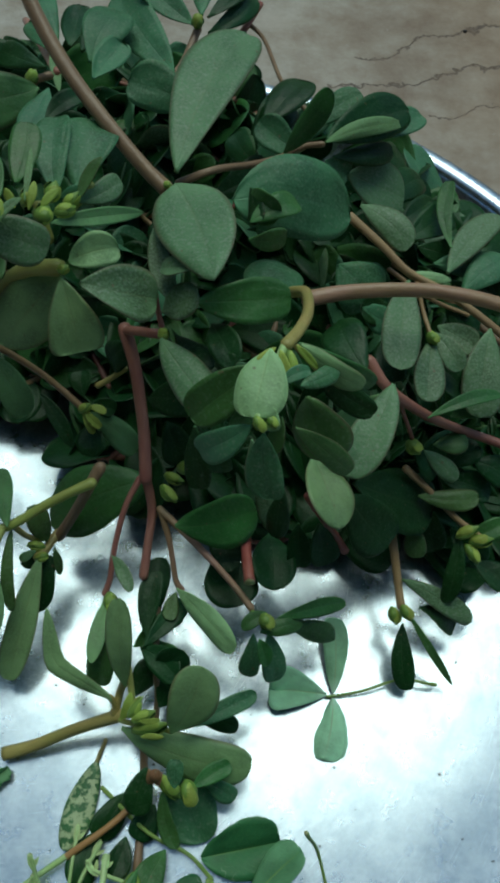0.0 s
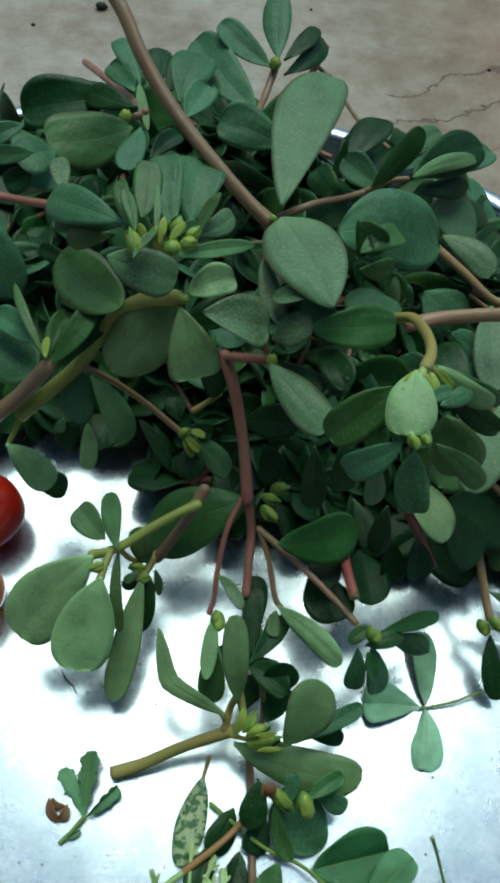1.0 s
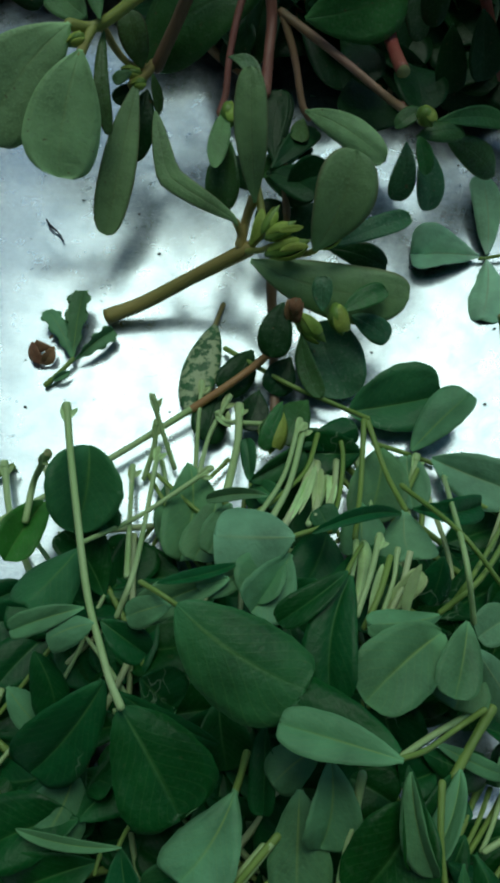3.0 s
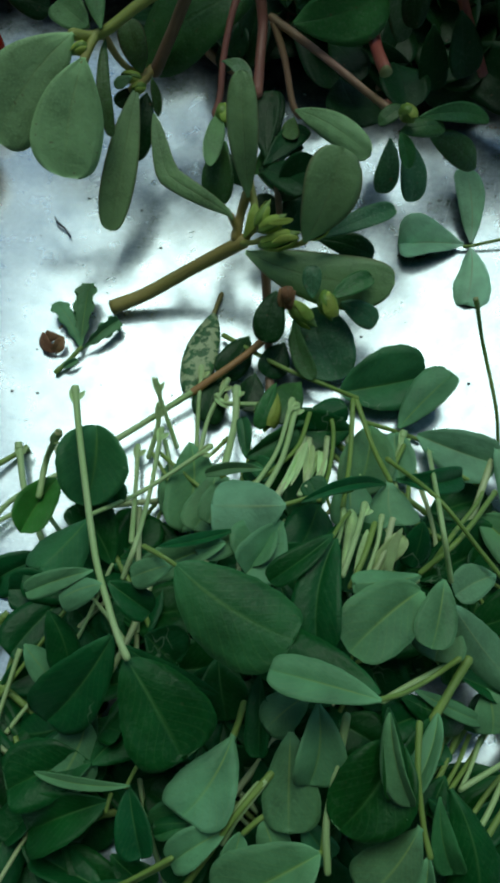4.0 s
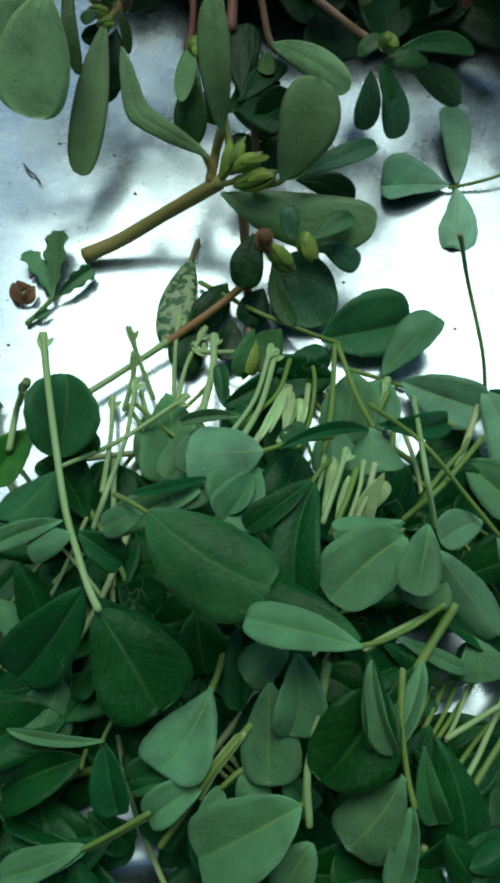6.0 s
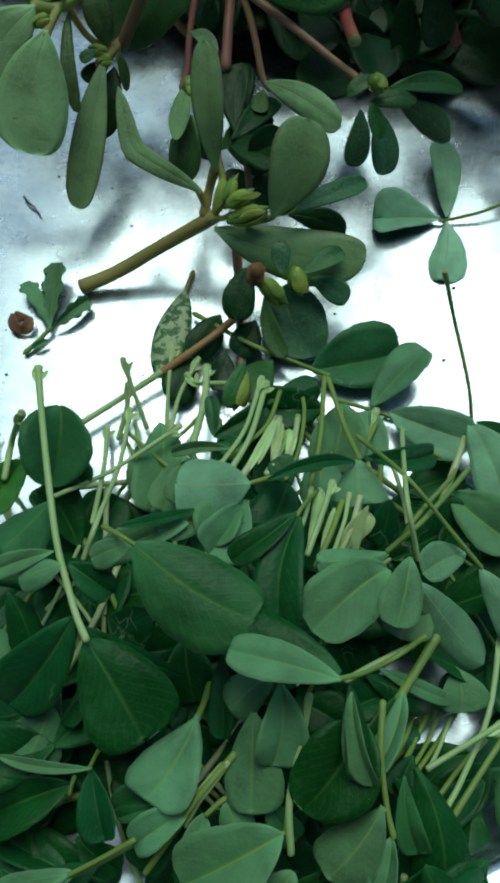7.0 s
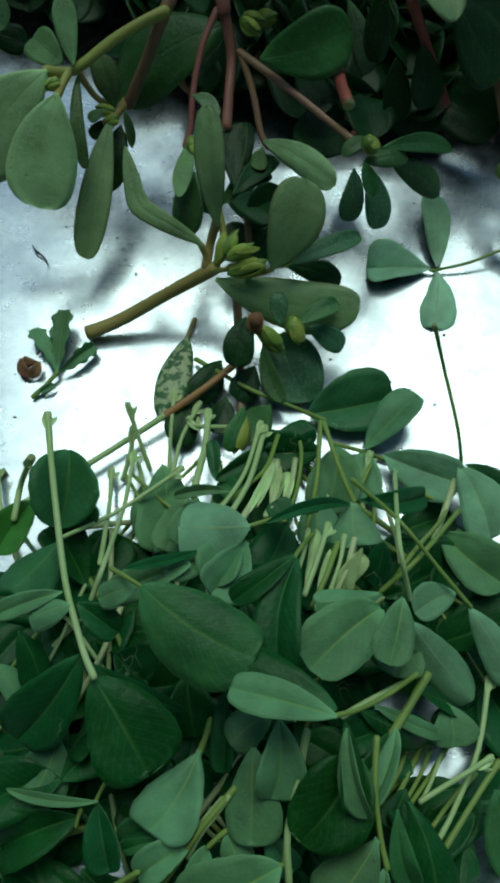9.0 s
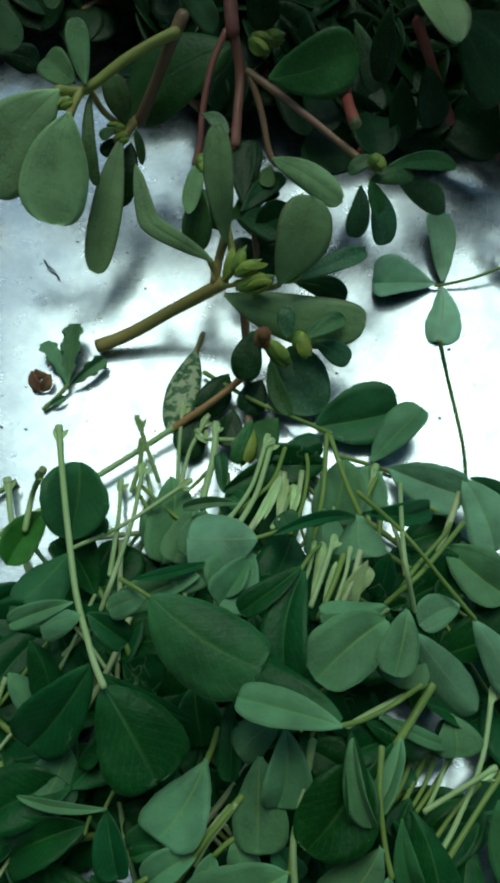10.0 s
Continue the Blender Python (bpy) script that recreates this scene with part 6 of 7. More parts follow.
s = sprig("clover", (6.4, -100.8, 36.0),
          "clover sprig with overlapping light leaflets")
stalk(s, "lime", 0.86, (1.1, -101.2, 33.0), (-0.7, -108.8, 30.0), (-2.7, -116.2, 28.0), (-2.8, -123.5, 25.0))
stalk(s, "mstem", 0.61, (-2.7, -115.4, 28.0), (-3.4, -120.3, 26.0), (-4.0, -120.8, 26.0))
leaf(s, "mlite", (-4.6, -97.2, 27.0), (-11.7, -102.3, 26.0), (-0.15, 0.02, 0.99), 7.0, "oval")
leaf(s, "mlite", (-3.2, -99.1, 32.0), (-5.0, -111.1, 28.0), (0.08, -0.33, 0.94), 8.4, "obovate")
leaf(s, "mlite", (-7.7, -103.0, 29.0), (-8.6, -118.0, 26.0), (-0.17, -0.18, 0.97), 9.4, "obovate")
leaf(s, "mlite", (-4.0, -120.7, 28.0), (-19.9, -127.6, 23.0), (-0.33, 0.08, 0.94), 12.7, "oval", 0.03)
leaf(s, "mmid", (-6.0, -116.3, 22.0), (-1.5, -122.1, 20.0), (0.18, -0.19, 0.96), 5.3, "oval")
leaf(s, "mdark", (0.5, -101.5, 24.0), (7.0, -105.4, 24.0), (-0.04, -0.06, 1.00), 8.7, "oval")
leaf(s, "mlite", (-2.6, -126.1, 25.0), (-7.6, -133.3, 22.0), (-0.25, -0.22, 0.94), 7.2, "oval")

s = sprig("clover", (19.6, -95.7, 30.0),
          "clover sprig with a round dark leaflet and folded wings")
stalk(s, "mstem", 0.68, (12.4, -102.6, 33.0), (11.4, -109.8, 33.0), (11.8, -117.3, 31.0), (12.5, -121.5, 30.0))
leaf(s, "mdark", (9.4, -105.2, 32.0), (-0.7, -117.5, 28.0), (-0.22, -0.14, 0.97), 12.9, "round", 0.04)
leaf(s, "mlite", (11.1, -117.3, 32.0), (2.3, -127.1, 28.0), (-0.44, 0.03, 0.90), 10.1, "wedge")
leaf(s, "mlite", (12.3, -121.5, 30.0), (8.8, -132.8, 27.0), (-0.56, -0.05, 0.83), 4.9, "oval")
leaf(s, "mmid", (15.4, -113.3, 28.0), (16.7, -124.5, 25.0), (-0.17, -0.27, 0.95), 4.8, "wedge")
leaf(s, "mdark", (17.5, -112.2, 27.0), (20.7, -130.4, 22.0), (0.01, -0.26, 0.96), 9.5, "wedge")
leaf(s, "mlite", (7.4, -101.1, 37.0), (9.6, -114.4, 34.0), (-0.70, -0.27, 0.66), 4.8, "oval")
leaf(s, "mdark", (7.3, -100.2, 36.0), (7.4, -113.6, 33.0), (0.45, -0.19, 0.87), 4.5, "oval")
leaf(s, "mdark", (6.2, -125.8, 20.0), (12.9, -132.7, 18.0), (0.13, -0.16, 0.98), 7.9, "oval")
stalk(s, "lime", 0.59, (14.8, -127.6, 22.0), (14.0, -130.9, 20.0), (12.9, -134.2, 18.0), cut="0")
stalk(s, "lime", 0.59, (18.4, -129.3, 20.0), (18.2, -132.9, 18.0), (18.0, -136.3, 16.0), cut="0")
leaf(s, "mdark", (13.6, -100.9, 24.0), (7.8, -102.5, 25.0), (0.17, 0.00, 0.99), 7.3, "oval")

s = sprig("clover", (38.4, -92.4, 16.7),
          "thin clover stalks over bare steel")
stalk(s, "lime", 0.70, (37.7, -90.8, 14.0), (32.7, -104.2, 17.0), (26.4, -114.1, 19.0), (22.9, -118.6, 20.0), cut="0")
stalk(s, "lime", 0.68, (34.5, -105.7, 19.0), (28.5, -108.4, 21.0), (20.6, -112.3, 21.0), cut="0")
stalk(s, "mstem", 0.72, (35.9, -106.4, 18.0), (30.1, -112.4, 20.0), (23.9, -119.5, 21.0), cut="0")
stalk(s, "mstem", 0.66, (25.7, -102.3, 8.0), (21.7, -106.4, 11.0), (13.7, -112.6, 15.0))
stalk(s, "mstem", 0.65, (29.0, -103.3, 9.0), (24.4, -108.3, 12.0), (18.1, -114.4, 16.0))
stalk(s, "lime", 0.55, (24.1, -102.6, 7.0), (20.5, -105.6, 10.0), (16.6, -110.1, 13.0))
stalk(s, "mstem", 1.04, (23.7, -92.0, 24.0), (20.0, -96.9, 24.0), (16.0, -101.7, 26.0))
stalk(s, "mstem", 0.64, (32.8, -108.3, 12.0), (27.5, -112.4, 14.0), (23.4, -116.4, 15.0))
stalk(s, "lime", 0.71, (19.8, -92.9, 23.0), (12.2, -96.3, 28.0), (7.2, -98.9, 32.0))
leaf(s, "mlite", (16.6, -100.8, 28.0), (9.7, -113.6, 30.0), (-0.47, 0.38, 0.80), 4.7, "oval")
leaf(s, "mdark", (16.2, -101.3, 26.0), (8.6, -113.3, 28.0), (0.59, -0.25, 0.77), 5.3, "oval")
leaf(s, "mmid", (17.5, -97.6, 16.0), (27.4, -102.7, 14.0), (-0.08, -0.49, 0.87), 3.7, "oval")
leaf(s, "mdark", (10.9, -97.9, 27.5), (24.5, -101.1, 16.3), (0.61, -0.14, 0.78), 6.5)
leaf(s, "mdark", (38.2, -94.7, 6.3), (25.1, -100.2, 13.8), (0.45, 0.12, 0.88), 6.2)
leaf(s, "mdark", (40.5, -102.0, 4.9), (32.3, -114.6, 11.2), (-0.12, 0.50, 0.86), 6.6)
leaf(s, "mdark", (14.9, -113.7, 21.2), (26.2, -118.3, 10.8), (0.64, -0.16, 0.76), 5.6)
leaf(s, "mdark", (19.1, -110.3, 16.2), (15.0, -116.4, 18.7), (0.09, 0.32, 0.94), 4.9)
leaf(s, "mmid", (35.7, -112.8, 11.3), (27.7, -118.1, 8.8), (-0.22, -0.11, 0.97), 5.5)
leaf(s, "mdark", (22.3, -94.3, 21.4), (32.5, -97.4, 12.7), (0.66, 0.08, 0.75), 6.2)
leaf(s, "mdark", (17.7, -101.5, 12.2), (19.4, -108.5, 15.7), (-0.18, 0.41, 0.89), 4.5)
leaf(s, "mlite", (28.1, -96.0, 16.1), (28.3, -103.8, 16.0), (0.16, -0.01, 0.99), 9.0, "heart")
leaf(s, "mlite", (13.2, -96.8, 27.0), (27.5, -101.8, 15.4), (0.60, -0.11, 0.79), 3.1, "lance")
leaf(s, "mmid", (34.5, -111.0, 18.2), (36.4, -125.1, 16.6), (-0.15, -0.13, 0.98), 6.9)
leaf(s, "mdark", (29.9, -118.1, 12.3), (25.5, -126.6, 13.0), (-0.09, 0.13, 0.99), 7.8)
leaf(s, "mdark", (30.7, -110.4, 10.0), (16.9, -114.8, 9.0), (-0.09, 0.04, 1.00), 8.3, "oval")
leaf(s, "mdark", (33.0, -112.6, 12.0), (23.2, -119.6, 11.0), (-0.15, 0.07, 0.99), 8.6, "oval")
leaf(s, "mmid", (26.1, -109.0, 8.0), (19.6, -114.0, 7.0), (-0.16, 0.01, 0.99), 5.3, "oval")
stalk(s, "mstem", 0.68, (20.6, -102.6, 14.0), (18.1, -107.4, 16.0), (14.1, -112.3, 18.0))
stalk(s, "mstem", 0.68, (23.0, -103.2, 13.0), (20.0, -107.9, 15.0), (16.3, -112.8, 17.0))
stalk(s, "mstem", 0.55, (25.2, -103.7, 12.0), (22.1, -108.4, 14.0), (18.7, -112.4, 16.0))
stalk(s, "lime", 0.55, (27.2, -104.2, 12.0), (24.3, -109.0, 14.0), (21.5, -112.6, 16.0))

s = sprig("clover", (-32.5, -106.6, 24.2),
          "clover sprig with light leaflets in the near corner of the heap")
stalk(s, "mstem", 0.47, (-32.5, -106.6, 24.2), (-33.8, -108.6, 23.6), (-34.8, -110.4, 23.2))
stalk(s, "mstem", 0.48, (-37.9, -111.5, 19.4), (-38.1, -112.5, 20.1), (-38.5, -113.9, 19.7))
leaf(s, "mlite", (-42.1, -99.6, 21.5), (-48.0, -110.3, 17.9), (-0.04, -0.29, 0.96), 10.1)
leaf(s, "mlite", (-33.9, -110.2, 25.0), (-51.1, -107.5, 19.5), (-0.30, 0.01, 0.95), 2.1, "lance")
leaf(s, "mdark", (-38.6, -112.5, 18.0), (-53.0, -116.8, 13.2), (-0.29, -0.05, 0.96), 9.9)
leaf(s, "mdark", (-34.4, -110.4, 22.8), (-32.4, -121.2, 20.5), (-0.02, -0.21, 0.98), 6.3)
leaf(s, "mdark", (-20.3, -116.5, 22.2), (-30.8, -116.3, 20.0), (-0.19, 0.31, 0.93), 5.1)
leaf(s, "mdark", (-42.9, -100.2, 16.9), (-36.1, -101.7, 20.8), (-0.35, 0.49, 0.80), 5.5)

s = sprig("clover", (-15.1, -98.3, 20.0),
          "pale clover leaflet on a bunch of stalks")
stalk(s, "mstem", 0.82, (-15.2, -97.4, 17.0), (-16.2, -100.6, 19.0), (-17.1, -102.9, 21.0))
stalk(s, "mstem", 0.75, (-11.1, -109.2, 27.0), (-16.1, -114.3, 26.0), (-20.5, -119.5, 23.0), (-25.9, -125.9, 19.0))
stalk(s, "lime", 0.62, (-12.0, -110.2, 27.0), (-14.6, -113.3, 26.0), (-16.9, -115.8, 25.0), (-19.2, -119.2, 22.0))
stalk(s, "mstem", 0.63, (-10.5, -114.5, 25.0), (-13.2, -115.8, 25.0), (-15.7, -117.7, 24.0))
stalk(s, "lime", 0.77, (-13.1, -110.7, 24.0), (-18.2, -115.8, 23.0), (-22.6, -121.3, 20.0))
leaf(s, "mlite", (-17.1, -102.8, 23.0), (-25.8, -115.2, 24.0), (-0.25, -0.15, 0.96), 11.4, "wedge", 0.02)
leaf(s, "mmid", (-18.8, -111.7, 20.0), (-31.2, -116.6, 19.0), (-0.12, 0.11, 0.99), 6.1, "oval")
leaf(s, "mlite", (-18.5, -117.1, 24.0), (-27.7, -122.0, 21.0), (-0.24, -0.13, 0.96), 6.0, "oval")
leaf(s, "mlite", (-12.6, -115.8, 25.0), (-10.9, -122.8, 22.0), (0.15, -0.36, 0.92), 5.8, "oval")
leaf(s, "mlite", (-16.3, -117.6, 23.0), (-18.4, -123.5, 21.0), (-0.05, -0.30, 0.95), 4.9, "oval")
leaf(s, "mdark", (-12.2, -93.5, 24.0), (-12.9, -106.6, 22.0), (-0.39, -0.12, 0.91), 4.6, "oval")
leaf(s, "mdark", (-19.7, -89.2, 16.0), (-18.4, -99.9, 12.0), (0.11, -0.34, 0.93), 9.7, "oval")

s = sprig("clover", (-49.4, -47.1, 24.8),
          "clover sprig at the outer edge of the heap")
stalk(s, "lime", 0.88, (-49.4, -47.1, 24.8), (-54.2, -48.9, 14.3), (-55.2, -56.1, 13.8), cut="0")
leaf(s, "olive2", (-53.1, -50.7, 8.8), (-58.3, -63.8, 14.4), (0.41, 0.21, 0.89), 7.8)
leaf(s, "mlite", (-38.0, -79.2, 34.3), (-45.5, -81.2, 32.6), (-0.20, -0.05, 0.98), 5.2)
leaf(s, "mlite", (-39.9, -76.5, 33.1), (-51.6, -79.5, 31.3), (-0.08, -0.26, 0.96), 4.1)
leaf(s, "mdark", (-37.4, -78.4, 32.5), (-30.3, -83.4, 30.6), (0.16, -0.13, 0.98), 5.7)
leaf(s, "mdark", (-48.0, -82.3, 29.5), (-45.1, -92.0, 22.8), (0.39, -0.44, 0.81), 6.1)
leaf(s, "mlite", (-53.1, -87.0, 24.0), (-48.7, -92.5, 20.2), (0.55, -0.12, 0.83), 5.5)
leaf(s, "mdark", (-31.8, -86.2, 25.5), (-26.6, -90.4, 19.2), (0.72, -0.13, 0.69), 11.6)

s = sprig("clover", (-27.3, -121.0, 23.7),
          "clover sprig at the near edge of the plate")
stalk(s, "mstem", 0.57, (-27.3, -121.0, 23.7), (-32.6, -123.5, 21.0), (-38.2, -125.9, 18.8))
leaf(s, "mlite", (-38.0, -125.7, 18.8), (-52.0, -129.5, 15.4), (-0.28, 0.17, 0.95), 4.0)
leaf(s, "mdark", (-40.5, -127.2, 15.8), (-37.3, -137.2, 12.7), (0.16, -0.24, 0.96), 5.4)
leaf(s, "mdark", (-54.0, -120.5, 7.4), (-41.9, -128.7, 8.8), (-0.07, 0.06, 1.00), 5.1)
leaf(s, "mdark", (31.1, -114.8, 14.2), (22.2, -120.4, 13.4), (-0.13, 0.07, 0.99), 6.6)
leaf(s, "mdark", (28.7, -119.0, 14.2), (25.6, -132.1, 14.8), (-0.34, 0.12, 0.93), 7.3)
leaf(s, "mdark", (16.8, -123.2, 19.4), (23.9, -130.3, 15.7), (0.25, -0.25, 0.94), 5.5)
leaf(s, "mdark", (20.5, -131.1, 14.1), (28.7, -134.3, 11.6), (0.30, 0.02, 0.95), 6.4)
leaf(s, "mdark", (4.3, -126.1, 16.9), (11.3, -133.2, 13.6), (0.36, -0.09, 0.93), 8.1)
leaf(s, "mdark", (12.5, -106.0, 19.1), (7.8, -111.2, 22.4), (0.27, 0.33, 0.90), 5.5)
leaf(s, "mmid", (14.7, -102.1, 14.3), (20.6, -101.5, 14.7), (-0.10, 0.19, 0.98), 5.0)
leaf(s, "mdark", (16.9, -125.7, 29.1), (23.3, -134.6, 24.8), (0.15, -0.34, 0.93), 6.5)
leaf(s, "mdark", (27.7, -125.9, 23.2), (17.9, -132.1, 24.4), (-0.08, 0.31, 0.95), 6.0)
leaf(s, "mdark", (10.8, -129.9, 28.1), (17.6, -135.1, 24.3), (0.45, -0.07, 0.89), 5.9)
leaf(s, "mdark", (19.9, -130.4, 27.8), (26.4, -127.8, 26.7), (0.08, 0.21, 0.97), 5.0)
# four dark leaflets added to cover bright near steel that should look dark
leaf(s, "mdark", (-47.2, -118.8, 11.8), (-38.6, -128.5, 11.6), (0.18, 0.14, 0.97), 7.4)
leaf(s, "mdark", (-34.5, -125.1, 14.8), (-44.1, -130.8, 10.9), (-0.33, -0.07, 0.94), 6.8)
leaf(s, "mdark", (-51.6, -125.4, 11.4), (-42.1, -132.4, 11.7), (0.20, 0.31, 0.93), 6.9)
leaf(s, "mdark", (-38.8, -121.0, 11.7), (-31.2, -126.4, 12.0), (0.05, 0.12, 0.99), 5.7)
stalk(s, "mstem", 0.84, (-27.5, -121.4, 20.0), (-32.6, -123.8, 19.0), (-37.5, -125.8, 18.0))
leaf(s, "mlite", (-37.4, -125.8, 18.0), (-51.8, -129.7, 16.0), (-0.20, 0.25, 0.95), 5.3, "oval")
leaf(s, "mdark", (-39.8, -125.9, 14.0), (-52.1, -120.6, 10.0), (-0.03, 0.55, 0.83), 6.9, "oval")


# ---- single leaves and bits on the bare steel ----
s = sprig("clover", (43.9, 10.3, 1.0), "three-leaflet clover leaf lying flat on bare steel", "loose bits")
stalk(s, "mstem", 0.55, (42.0, 10.2, 1.3), (44.0, 10.4, 1.3), (52.0, 11.5, 2.5), (62.0, 14.2, 4.0), (72.5, 13.0, 3.5), cut="1")
leaf(s, "trefoil", (41.8, 10.6, 1.5), (25.8, 12.1, 1.0), (0.05, -0.1, 1.0), 11.8, "notched", 0.02)
leaf(s, "trefoil", (43.7, 11.1, 1.6), (44.5, 31.6, 5.0), (0.1, -0.1, 1.0), 7.5, "obovate", 0.04)
leaf(s, "trefoil", (43.6, 9.8, 1.3), (40.2, -6.5, 1.4), (-0.1, 0.05, 1.0), 9.3, "obovate", 0.03)

s = sprig("clover", (-56.5, -21.1, 0.8), "tiny clover sprout with bitten leaflets on bare steel", "loose bits")
stalk(s, "mstem", 0.75, (-56.8, -21.3, 1.0), (-54.0, -18.8, 1.6), (-51.2, -15.7, 2.0))
leaf(s, "mlite", (-51.4, -15.4, 2.0), (-57.5, -3.6, 3.0), (0.2, -0.2, 1.0), 4.2, "toothed")
leaf(s, "mlite", (-51.2, -15.4, 2.0), (-49.4, 0.4, 4.5), (-0.1, -0.3, 1.0), 5.0, "toothed")
leaf(s, "mlite", (-50.8, -15.7, 1.8), (-42.6, -8.4, 2.2), (0.3, -0.6, 0.8), 3.8, "toothed")
leaf(s, "mlite", (-55.5, -20.6, 1.4), (-51.6, -18.6, 1.8), (0.2, -0.6, 0.8), 1.8, "lance")

s = sprig("purslane", (-18.5, -2.3, 1.0), "single mottled pale and dark green leaf on bare steel", "loose bits")
stalk(s, "olive", 0.6, (-18.2, -1.5, 1.0), (-19.2, -4.4, 1.2), (-20.1, -7.0, 1.2))
leaf(s, "variegated", (-20.0, -6.6, 1.2), (-26.4, -28.0, 1.6), (-0.05, 0.0, 1.0), 7.9, "ellipse", 0.03)

s = sprig("purslane", (-7.7, -16.6, 5.0), "thin tan rootlet reaching into the clover heap", "loose bits")
stalk(s, "rust", 1.0, (-6.0, -14.5, 5.0), (-14.0, -22.0, 6.0), (-25.0, -29.3, 4.5))
stalk(s, "lime", 0.95, (-24.6, -29.0, 4.6), (-34.0, -35.0, 4.0), (-44.0, -41.5, 4.0))


s = tagged(new("dried_leaf"), "crumpled brown scrap of dried leaf on bare steel", "debris", "loose bits")
s.location = (-0.0584, -0.0134, 0.0)
leaf(s, "dried", (-60.6, -10.6, 0.9), (-57.4, -16.4, 1.4), (-0.5, -0.2, 0.8), 3.0, "lance", 0.2)
leaf(s, "dried", (-60.0, -11.0, 0.9), (-55.6, -12.8, 2.4), (0.1, -0.6, 0.8), 2.6, "ovate", 0.25)
leaf(s, "dried", (-57.8, -16.2, 0.9), (-55.4, -12.4, 2.2), (0.6, 0.1, 0.8), 2.8, "ovate", 0.2)
leaf(s, "dried", (-56.9, -9.8, 0.8), (-56.0, -8.8, 0.9), (0.1, 0.1, 1.0), 0.7, "lance", 0.1)

hair = tagged(new("root_hair"), "fine dark curled root hair on bare steel", "debris", "loose bits")
hair.location = (-0.060, 0.023, 0.0008)
vs, fs, sl, us = tube([(0, 0, 0), (0.0012, -0.0022, 0.0004), (0.0030, -0.0038, 0.0), (0.0044, -0.0062, 0.0)], [0.00022, 0.0003, 0.00022, 0.0002], 6)
mesh_object("strand", vs, fs, [DIRT, DIRT], hair, sl, us)


def pebble(x, y, r):
    rnd = random.Random(int(abs(x) * 1e4))
    verts, faces = [], []
    for i in range(6):
        f = math.pi * (i + 0.5) / 6.0
        for j in range(9):
            a = 2 * math.pi * j / 9
            rr = r * math.sin(f) * rnd.uniform(0.8, 1.2)
            verts.append((rr * 1.25 * math.cos(a), rr * math.sin(a), r * 0.75 * (1 - math.cos(f))))
    for i in range(5):
        for j in range(9):
            p, q = i * 9 + j, i * 9 + (j + 1) % 9
            faces.append((p, q, q + 9, p + 9))
    faces += [tuple(range(9))[::-1], tuple(range(45, 54))]
    ob = mesh_object("pebble", verts, faces, [DIRT])
    ob.location = (x, y, -0.0042)
    return tagged(ob, "tiny dark pebble lying on the stone floor", "pebble", "pebbles")


for x, y, r in ((-0.0689, 0.3613, 0.0023), (0.0385, 0.3665, 0.0007), (0.1242, 0.3195, 0.0008), (-0.1016, 0.345, 0.0008)):
    pebble(x, y, r)


def grains(count):
    """Specks of soil scattered on the bare steel."""
    rnd = random.Random(11)
    verts, faces = [], []
    for _ in range(count):
        x, y = rnd.uniform(-0.075, 0.085), rnd.uniform(-0.045, 0.055)
        r = rnd.choice((0.0001, 0.00014, 0.00018, 0.0003))
        k = len(verts)
        turn = rnd.uniform(0, 6.28)
        for z in (0.0, r * 0.8):
            for q in range(5):
                a = turn + q * 1.2566
                rr = r * rnd.uniform(0.7, 1.3) * (1.0 if z == 0 else 0.6)
                verts.append((x + 1.5 * rr * math.cos(a), y + rr * math.sin(a), 0.0002 + z))
        for q in range(5):
            p = (q + 1) % 5
            faces.append((k + q, k + p, k + 5 + p, k + 5 + q))
        faces.append(tuple(k + 5 + q for q in range(5)))
    return tagged(mesh_object("soil_grains", verts, faces, [DIRT], smooth=False), "scattered dark soil specks on the steel plate", "soil", "", "stuff")


grains(90)


# ---- the inside of both heaps: plainer sprigs under the ones that show ----
HEAP = ((38, 0), (50, 6), (62, 9), (80, 13), (100, 24), (120, 32), (160, 38), (190, 45), (234, 44), (255, 12))


def heap_height(x, y):
    """How high the buried sprigs may reach at a place, in millimetres."""
    z = 0.0
    y -= 43 * min(1.0, max(0.0, (-x - 22) / 25)) * max(0.0, min(1.0, (150 - y) / 50))
    for (y0, z0), (y1, z1) in zip(HEAP, HEAP[1:]):
        if y0 <= y < y1:
            z = z0 + (z1 - z0) * (y - y0) / (y1 - y0)
    y += 16 * min(1.0, max(0.0, (x - 38) / 25)) * max(0.0, min(1.0, (130 - y) / 40))
    if y > 248 - 0.62 * max(0.0, x + 25):
        return 0.0
    return z * max(0.0, 1 - ((x + 14) / (122 if x < -14 else 150)) ** 4)



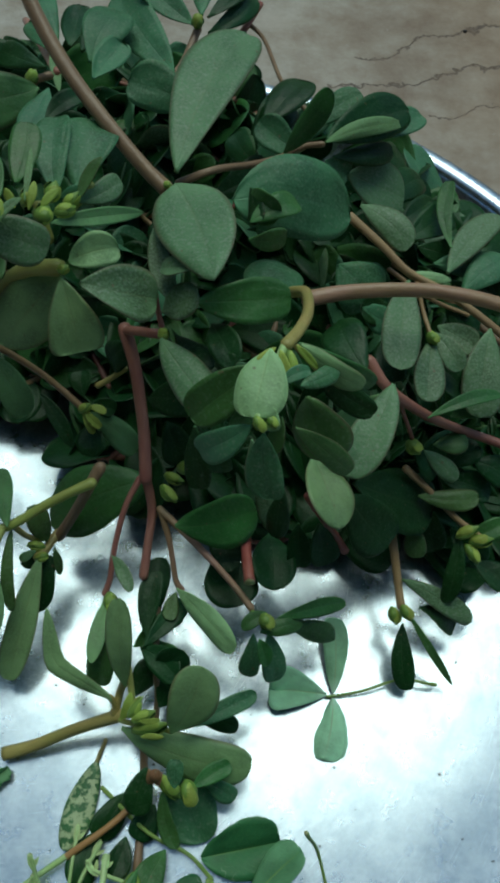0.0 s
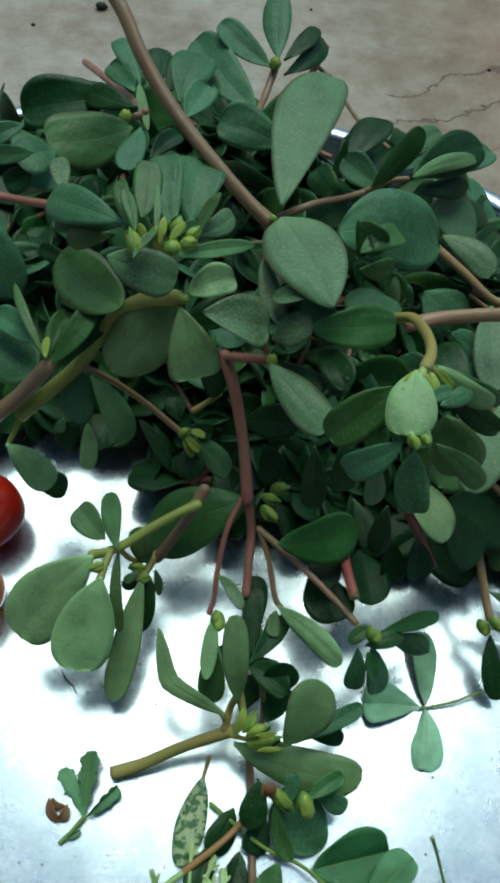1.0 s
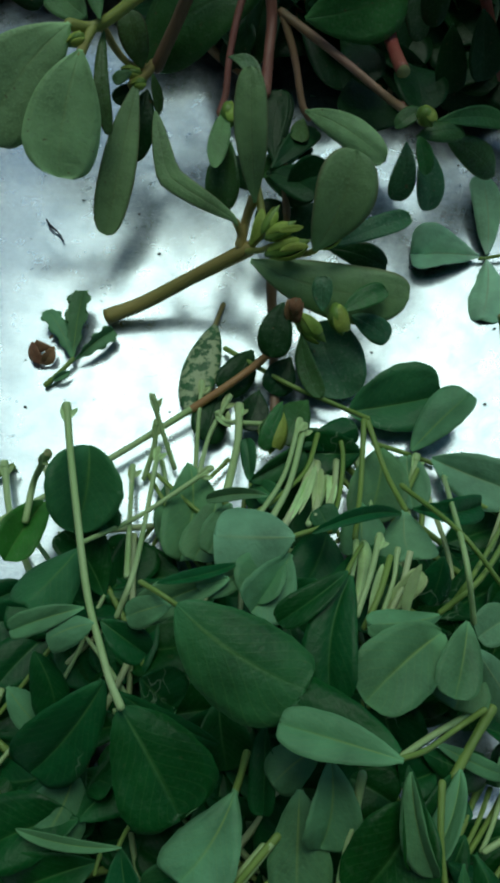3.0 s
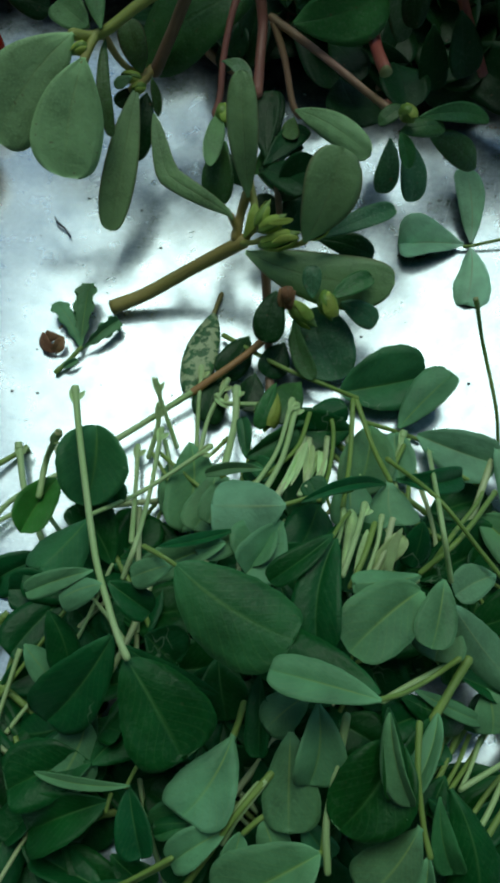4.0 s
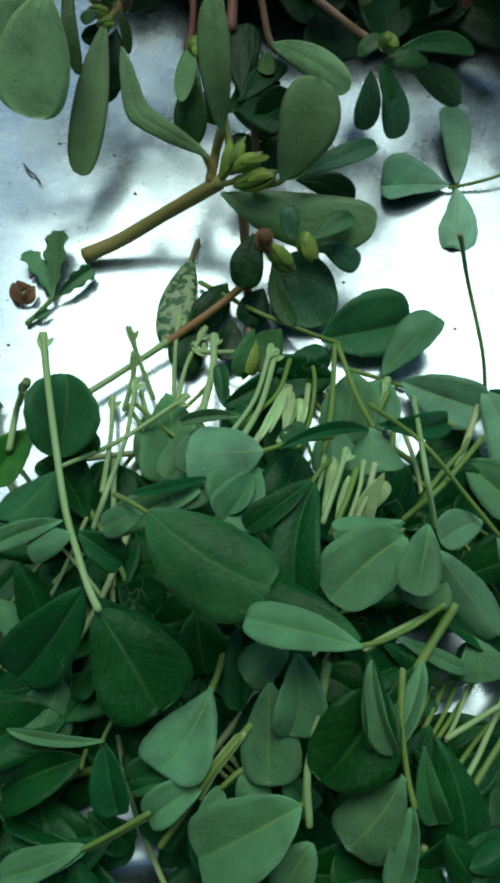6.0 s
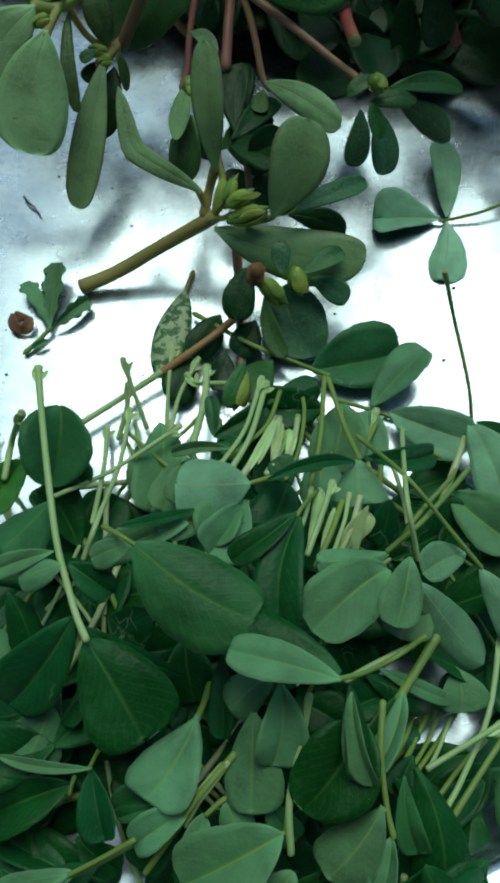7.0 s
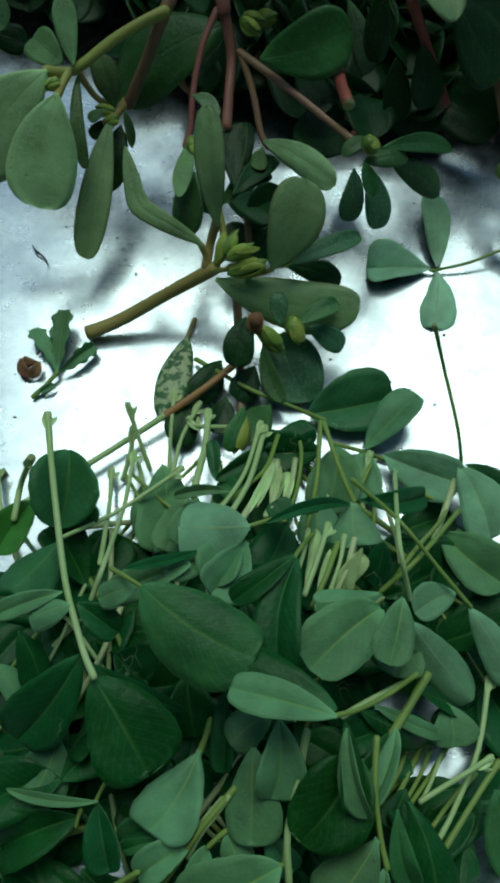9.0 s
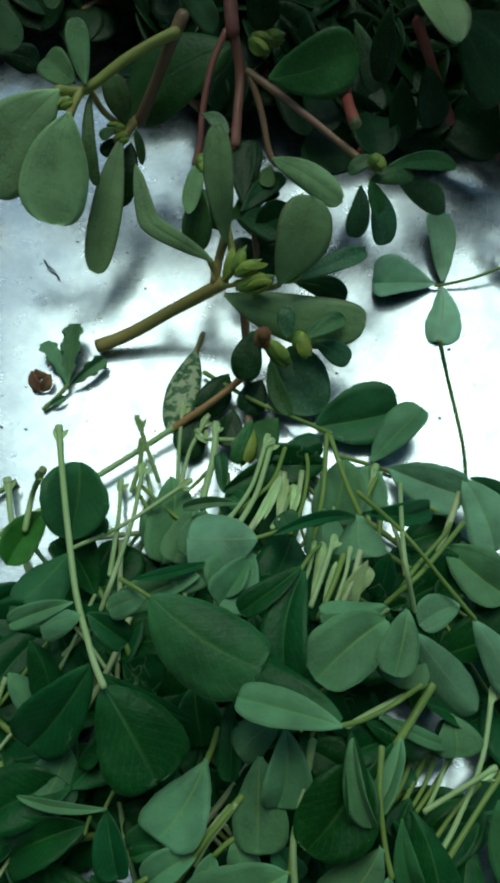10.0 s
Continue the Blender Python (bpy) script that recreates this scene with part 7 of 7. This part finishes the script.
def buried_purslane(rnd, x, y, z):
    turn = rnd.uniform(0, 6.283)
    length = rnd.uniform(38, 62)
    ends = [heap_height(x + q * length * math.cos(turn), y + q * length * math.sin(turn)) for q in (-0.6, 0.6)]
    if min(ends) < (7 if x < 30 else 1.5):
        return False
    s = sprig("purslane", (x, y, z), "purslane sprig buried in the heap", "purslane heap")
    d = Vector((math.cos(turn), math.sin(turn), rnd.uniform(-0.15, 0.2)))
    side = d.cross(Vector((0, 0, 1))).normalized()
    pts = []
    for k in range(4):
        p = Vector((x, y, z)) + d * (length * (k / 3 - 0.5)) + side * rnd.uniform(-4, 4)
        p.z = min(max(p.z, 2.0), max(4.0, heap_height(p.x, p.y)))
        pts.append(p)
    stalk(s, rnd.choice(("red", "brown", "tan", "red")), rnd.uniform(0.8, 1.5), *[tuple(p) for p in pts])
    for k in range(rnd.randint(7, 10)):
        f = rnd.uniform(0.05, 1.0) * 3
        i = min(2, int(f))
        p = pts[i].lerp(pts[i + 1], f - i)
        out = (side * rnd.choice((-1, 1)) * rnd.uniform(0.5, 1.2) + d * rnd.uniform(-0.2, 0.8) + Vector((0, 0, rnd.uniform(-0.3, 0.9)))).normalized()
        ln = rnd.uniform(17, 30)
        q = p + out * ln
        p.z, q.z = min(p.z, max(2.0, heap_height(p.x, p.y))), max(1.5, min(q.z, heap_height(q.x, q.y) + 5))
        if heap_height(q.x, q.y) < (4 if x < 30 else 1.5):
            continue
        up = Vector((rnd.uniform(-1.2, 1.2), rnd.uniform(-1.4, 0.8), 0.8))
        # towards the front every buried leaf is dark: the heap's shade as colour
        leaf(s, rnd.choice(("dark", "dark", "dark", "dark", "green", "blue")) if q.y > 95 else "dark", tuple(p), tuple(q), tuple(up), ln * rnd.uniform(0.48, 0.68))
    return True


rnd = random.Random(5)
placed = 0
while placed < 150:
    x, y = rnd.uniform(-125, 125), rnd.uniform(45, 245)
    top = heap_height(x, y)
    if top < 12:
        continue
    placed += buried_purslane(rnd, x, y, top * rnd.choice((0.5, 0.7, 0.85, 0.95)))
for _ in range(120):
    x, y = rnd.uniform(42, 118), rnd.uniform(36, 190)
    buried_purslane(rnd, x, y, max(3.0, heap_height(x, y)) * rnd.uniform(0.6, 1.0))


def buried_clover(rnd, x, y, z, stalks=True):
    s = sprig("clover", (x, y, z), "clover sprig buried in the heap", "clover heap")
    turn = rnd.uniform(0.6, 2.5) if rnd.random() < 0.7 else rnd.uniform(0, 6.283)
    d = Vector((math.cos(turn), math.sin(turn), rnd.uniform(-0.1, 0.15)))
    length = rnd.uniform(22, 40)
    a = Vector((x, y, z)) + d * length * 0.5
    b = Vector((x, y, z)) - d * length * 0.5
    a.z, b.z = max(1.0, min(a.z, 16.0)), max(1.5, b.z)
    a.y, b.y = min(a.y, -40.0), min(b.y, -44.0)
    m = a.lerp(b, 0.5) + Vector((rnd.uniform(-3, 3), 0, rnd.uniform(0, 3)))
    if stalks:
        stalk(s, rnd.choice(("lime", "sheath", "mstem")), rnd.uniform(0.5, 0.95), tuple(a), tuple(m), tuple(b), cut="0")
    made = stalks
    for k in range(3):
        way = math.atan2(-d.y, -d.x) + (k - 1) * rnd.uniform(0.9, 1.5)
        ln = rnd.uniform(11, 18)
        q = b + Vector((math.cos(way), math.sin(way), rnd.uniform(-0.5, 0.3))) * ln
        q.z = max(1.0, q.z)
        if q.y > -45 or b.y > -45 or (q - Vector((28, -106, q.z))).length < 12:
            continue
        up = Vector((rnd.uniform(-0.6, 0.6), rnd.uniform(-0.7, 0.5), 1.0))
        # only the darkest green, so the shade between buried leaflets is in their colour
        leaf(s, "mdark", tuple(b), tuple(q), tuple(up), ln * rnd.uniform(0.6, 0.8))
        made = True
    if not made:
        stalk(s, "mstem", 0.6, tuple(a), tuple(m), tuple(b), cut="0")


rnd = random.Random(23)
placed = 0
while placed < 85:
    x, y = rnd.uniform(-78, 48), rnd.uniform(-122, -46)
    if (x - 27) ** 2 + (y + 105) ** 2 < 19 ** 2 or (x > 30 and y > -70):
        continue
    z = min(10.0, (-42 - y) * 0.33) * rnd.uniform(0.15, 0.95)
    buried_clover(rnd, x, y, max(1.5, z))
    placed += 1


# sprigs pressed flat where the heap thins out
rnd = random.Random(31)
for k in range(26):
    buried_clover(rnd, rnd.uniform(-42, 22), rnd.uniform(-66, -47), rnd.uniform(1.5, 6.0), k % 4 == 0)

# dark sprigs added over the plate's near rim to keep its steel dark
rnd = random.Random(47)
for k in range(22):
    buried_clover(rnd, -58 + 5.6 * k, rnd.uniform(-128, -115) if abs(k - 15.5) > 3 else rnd.uniform(-132, -126), rnd.uniform(14, 24), False)
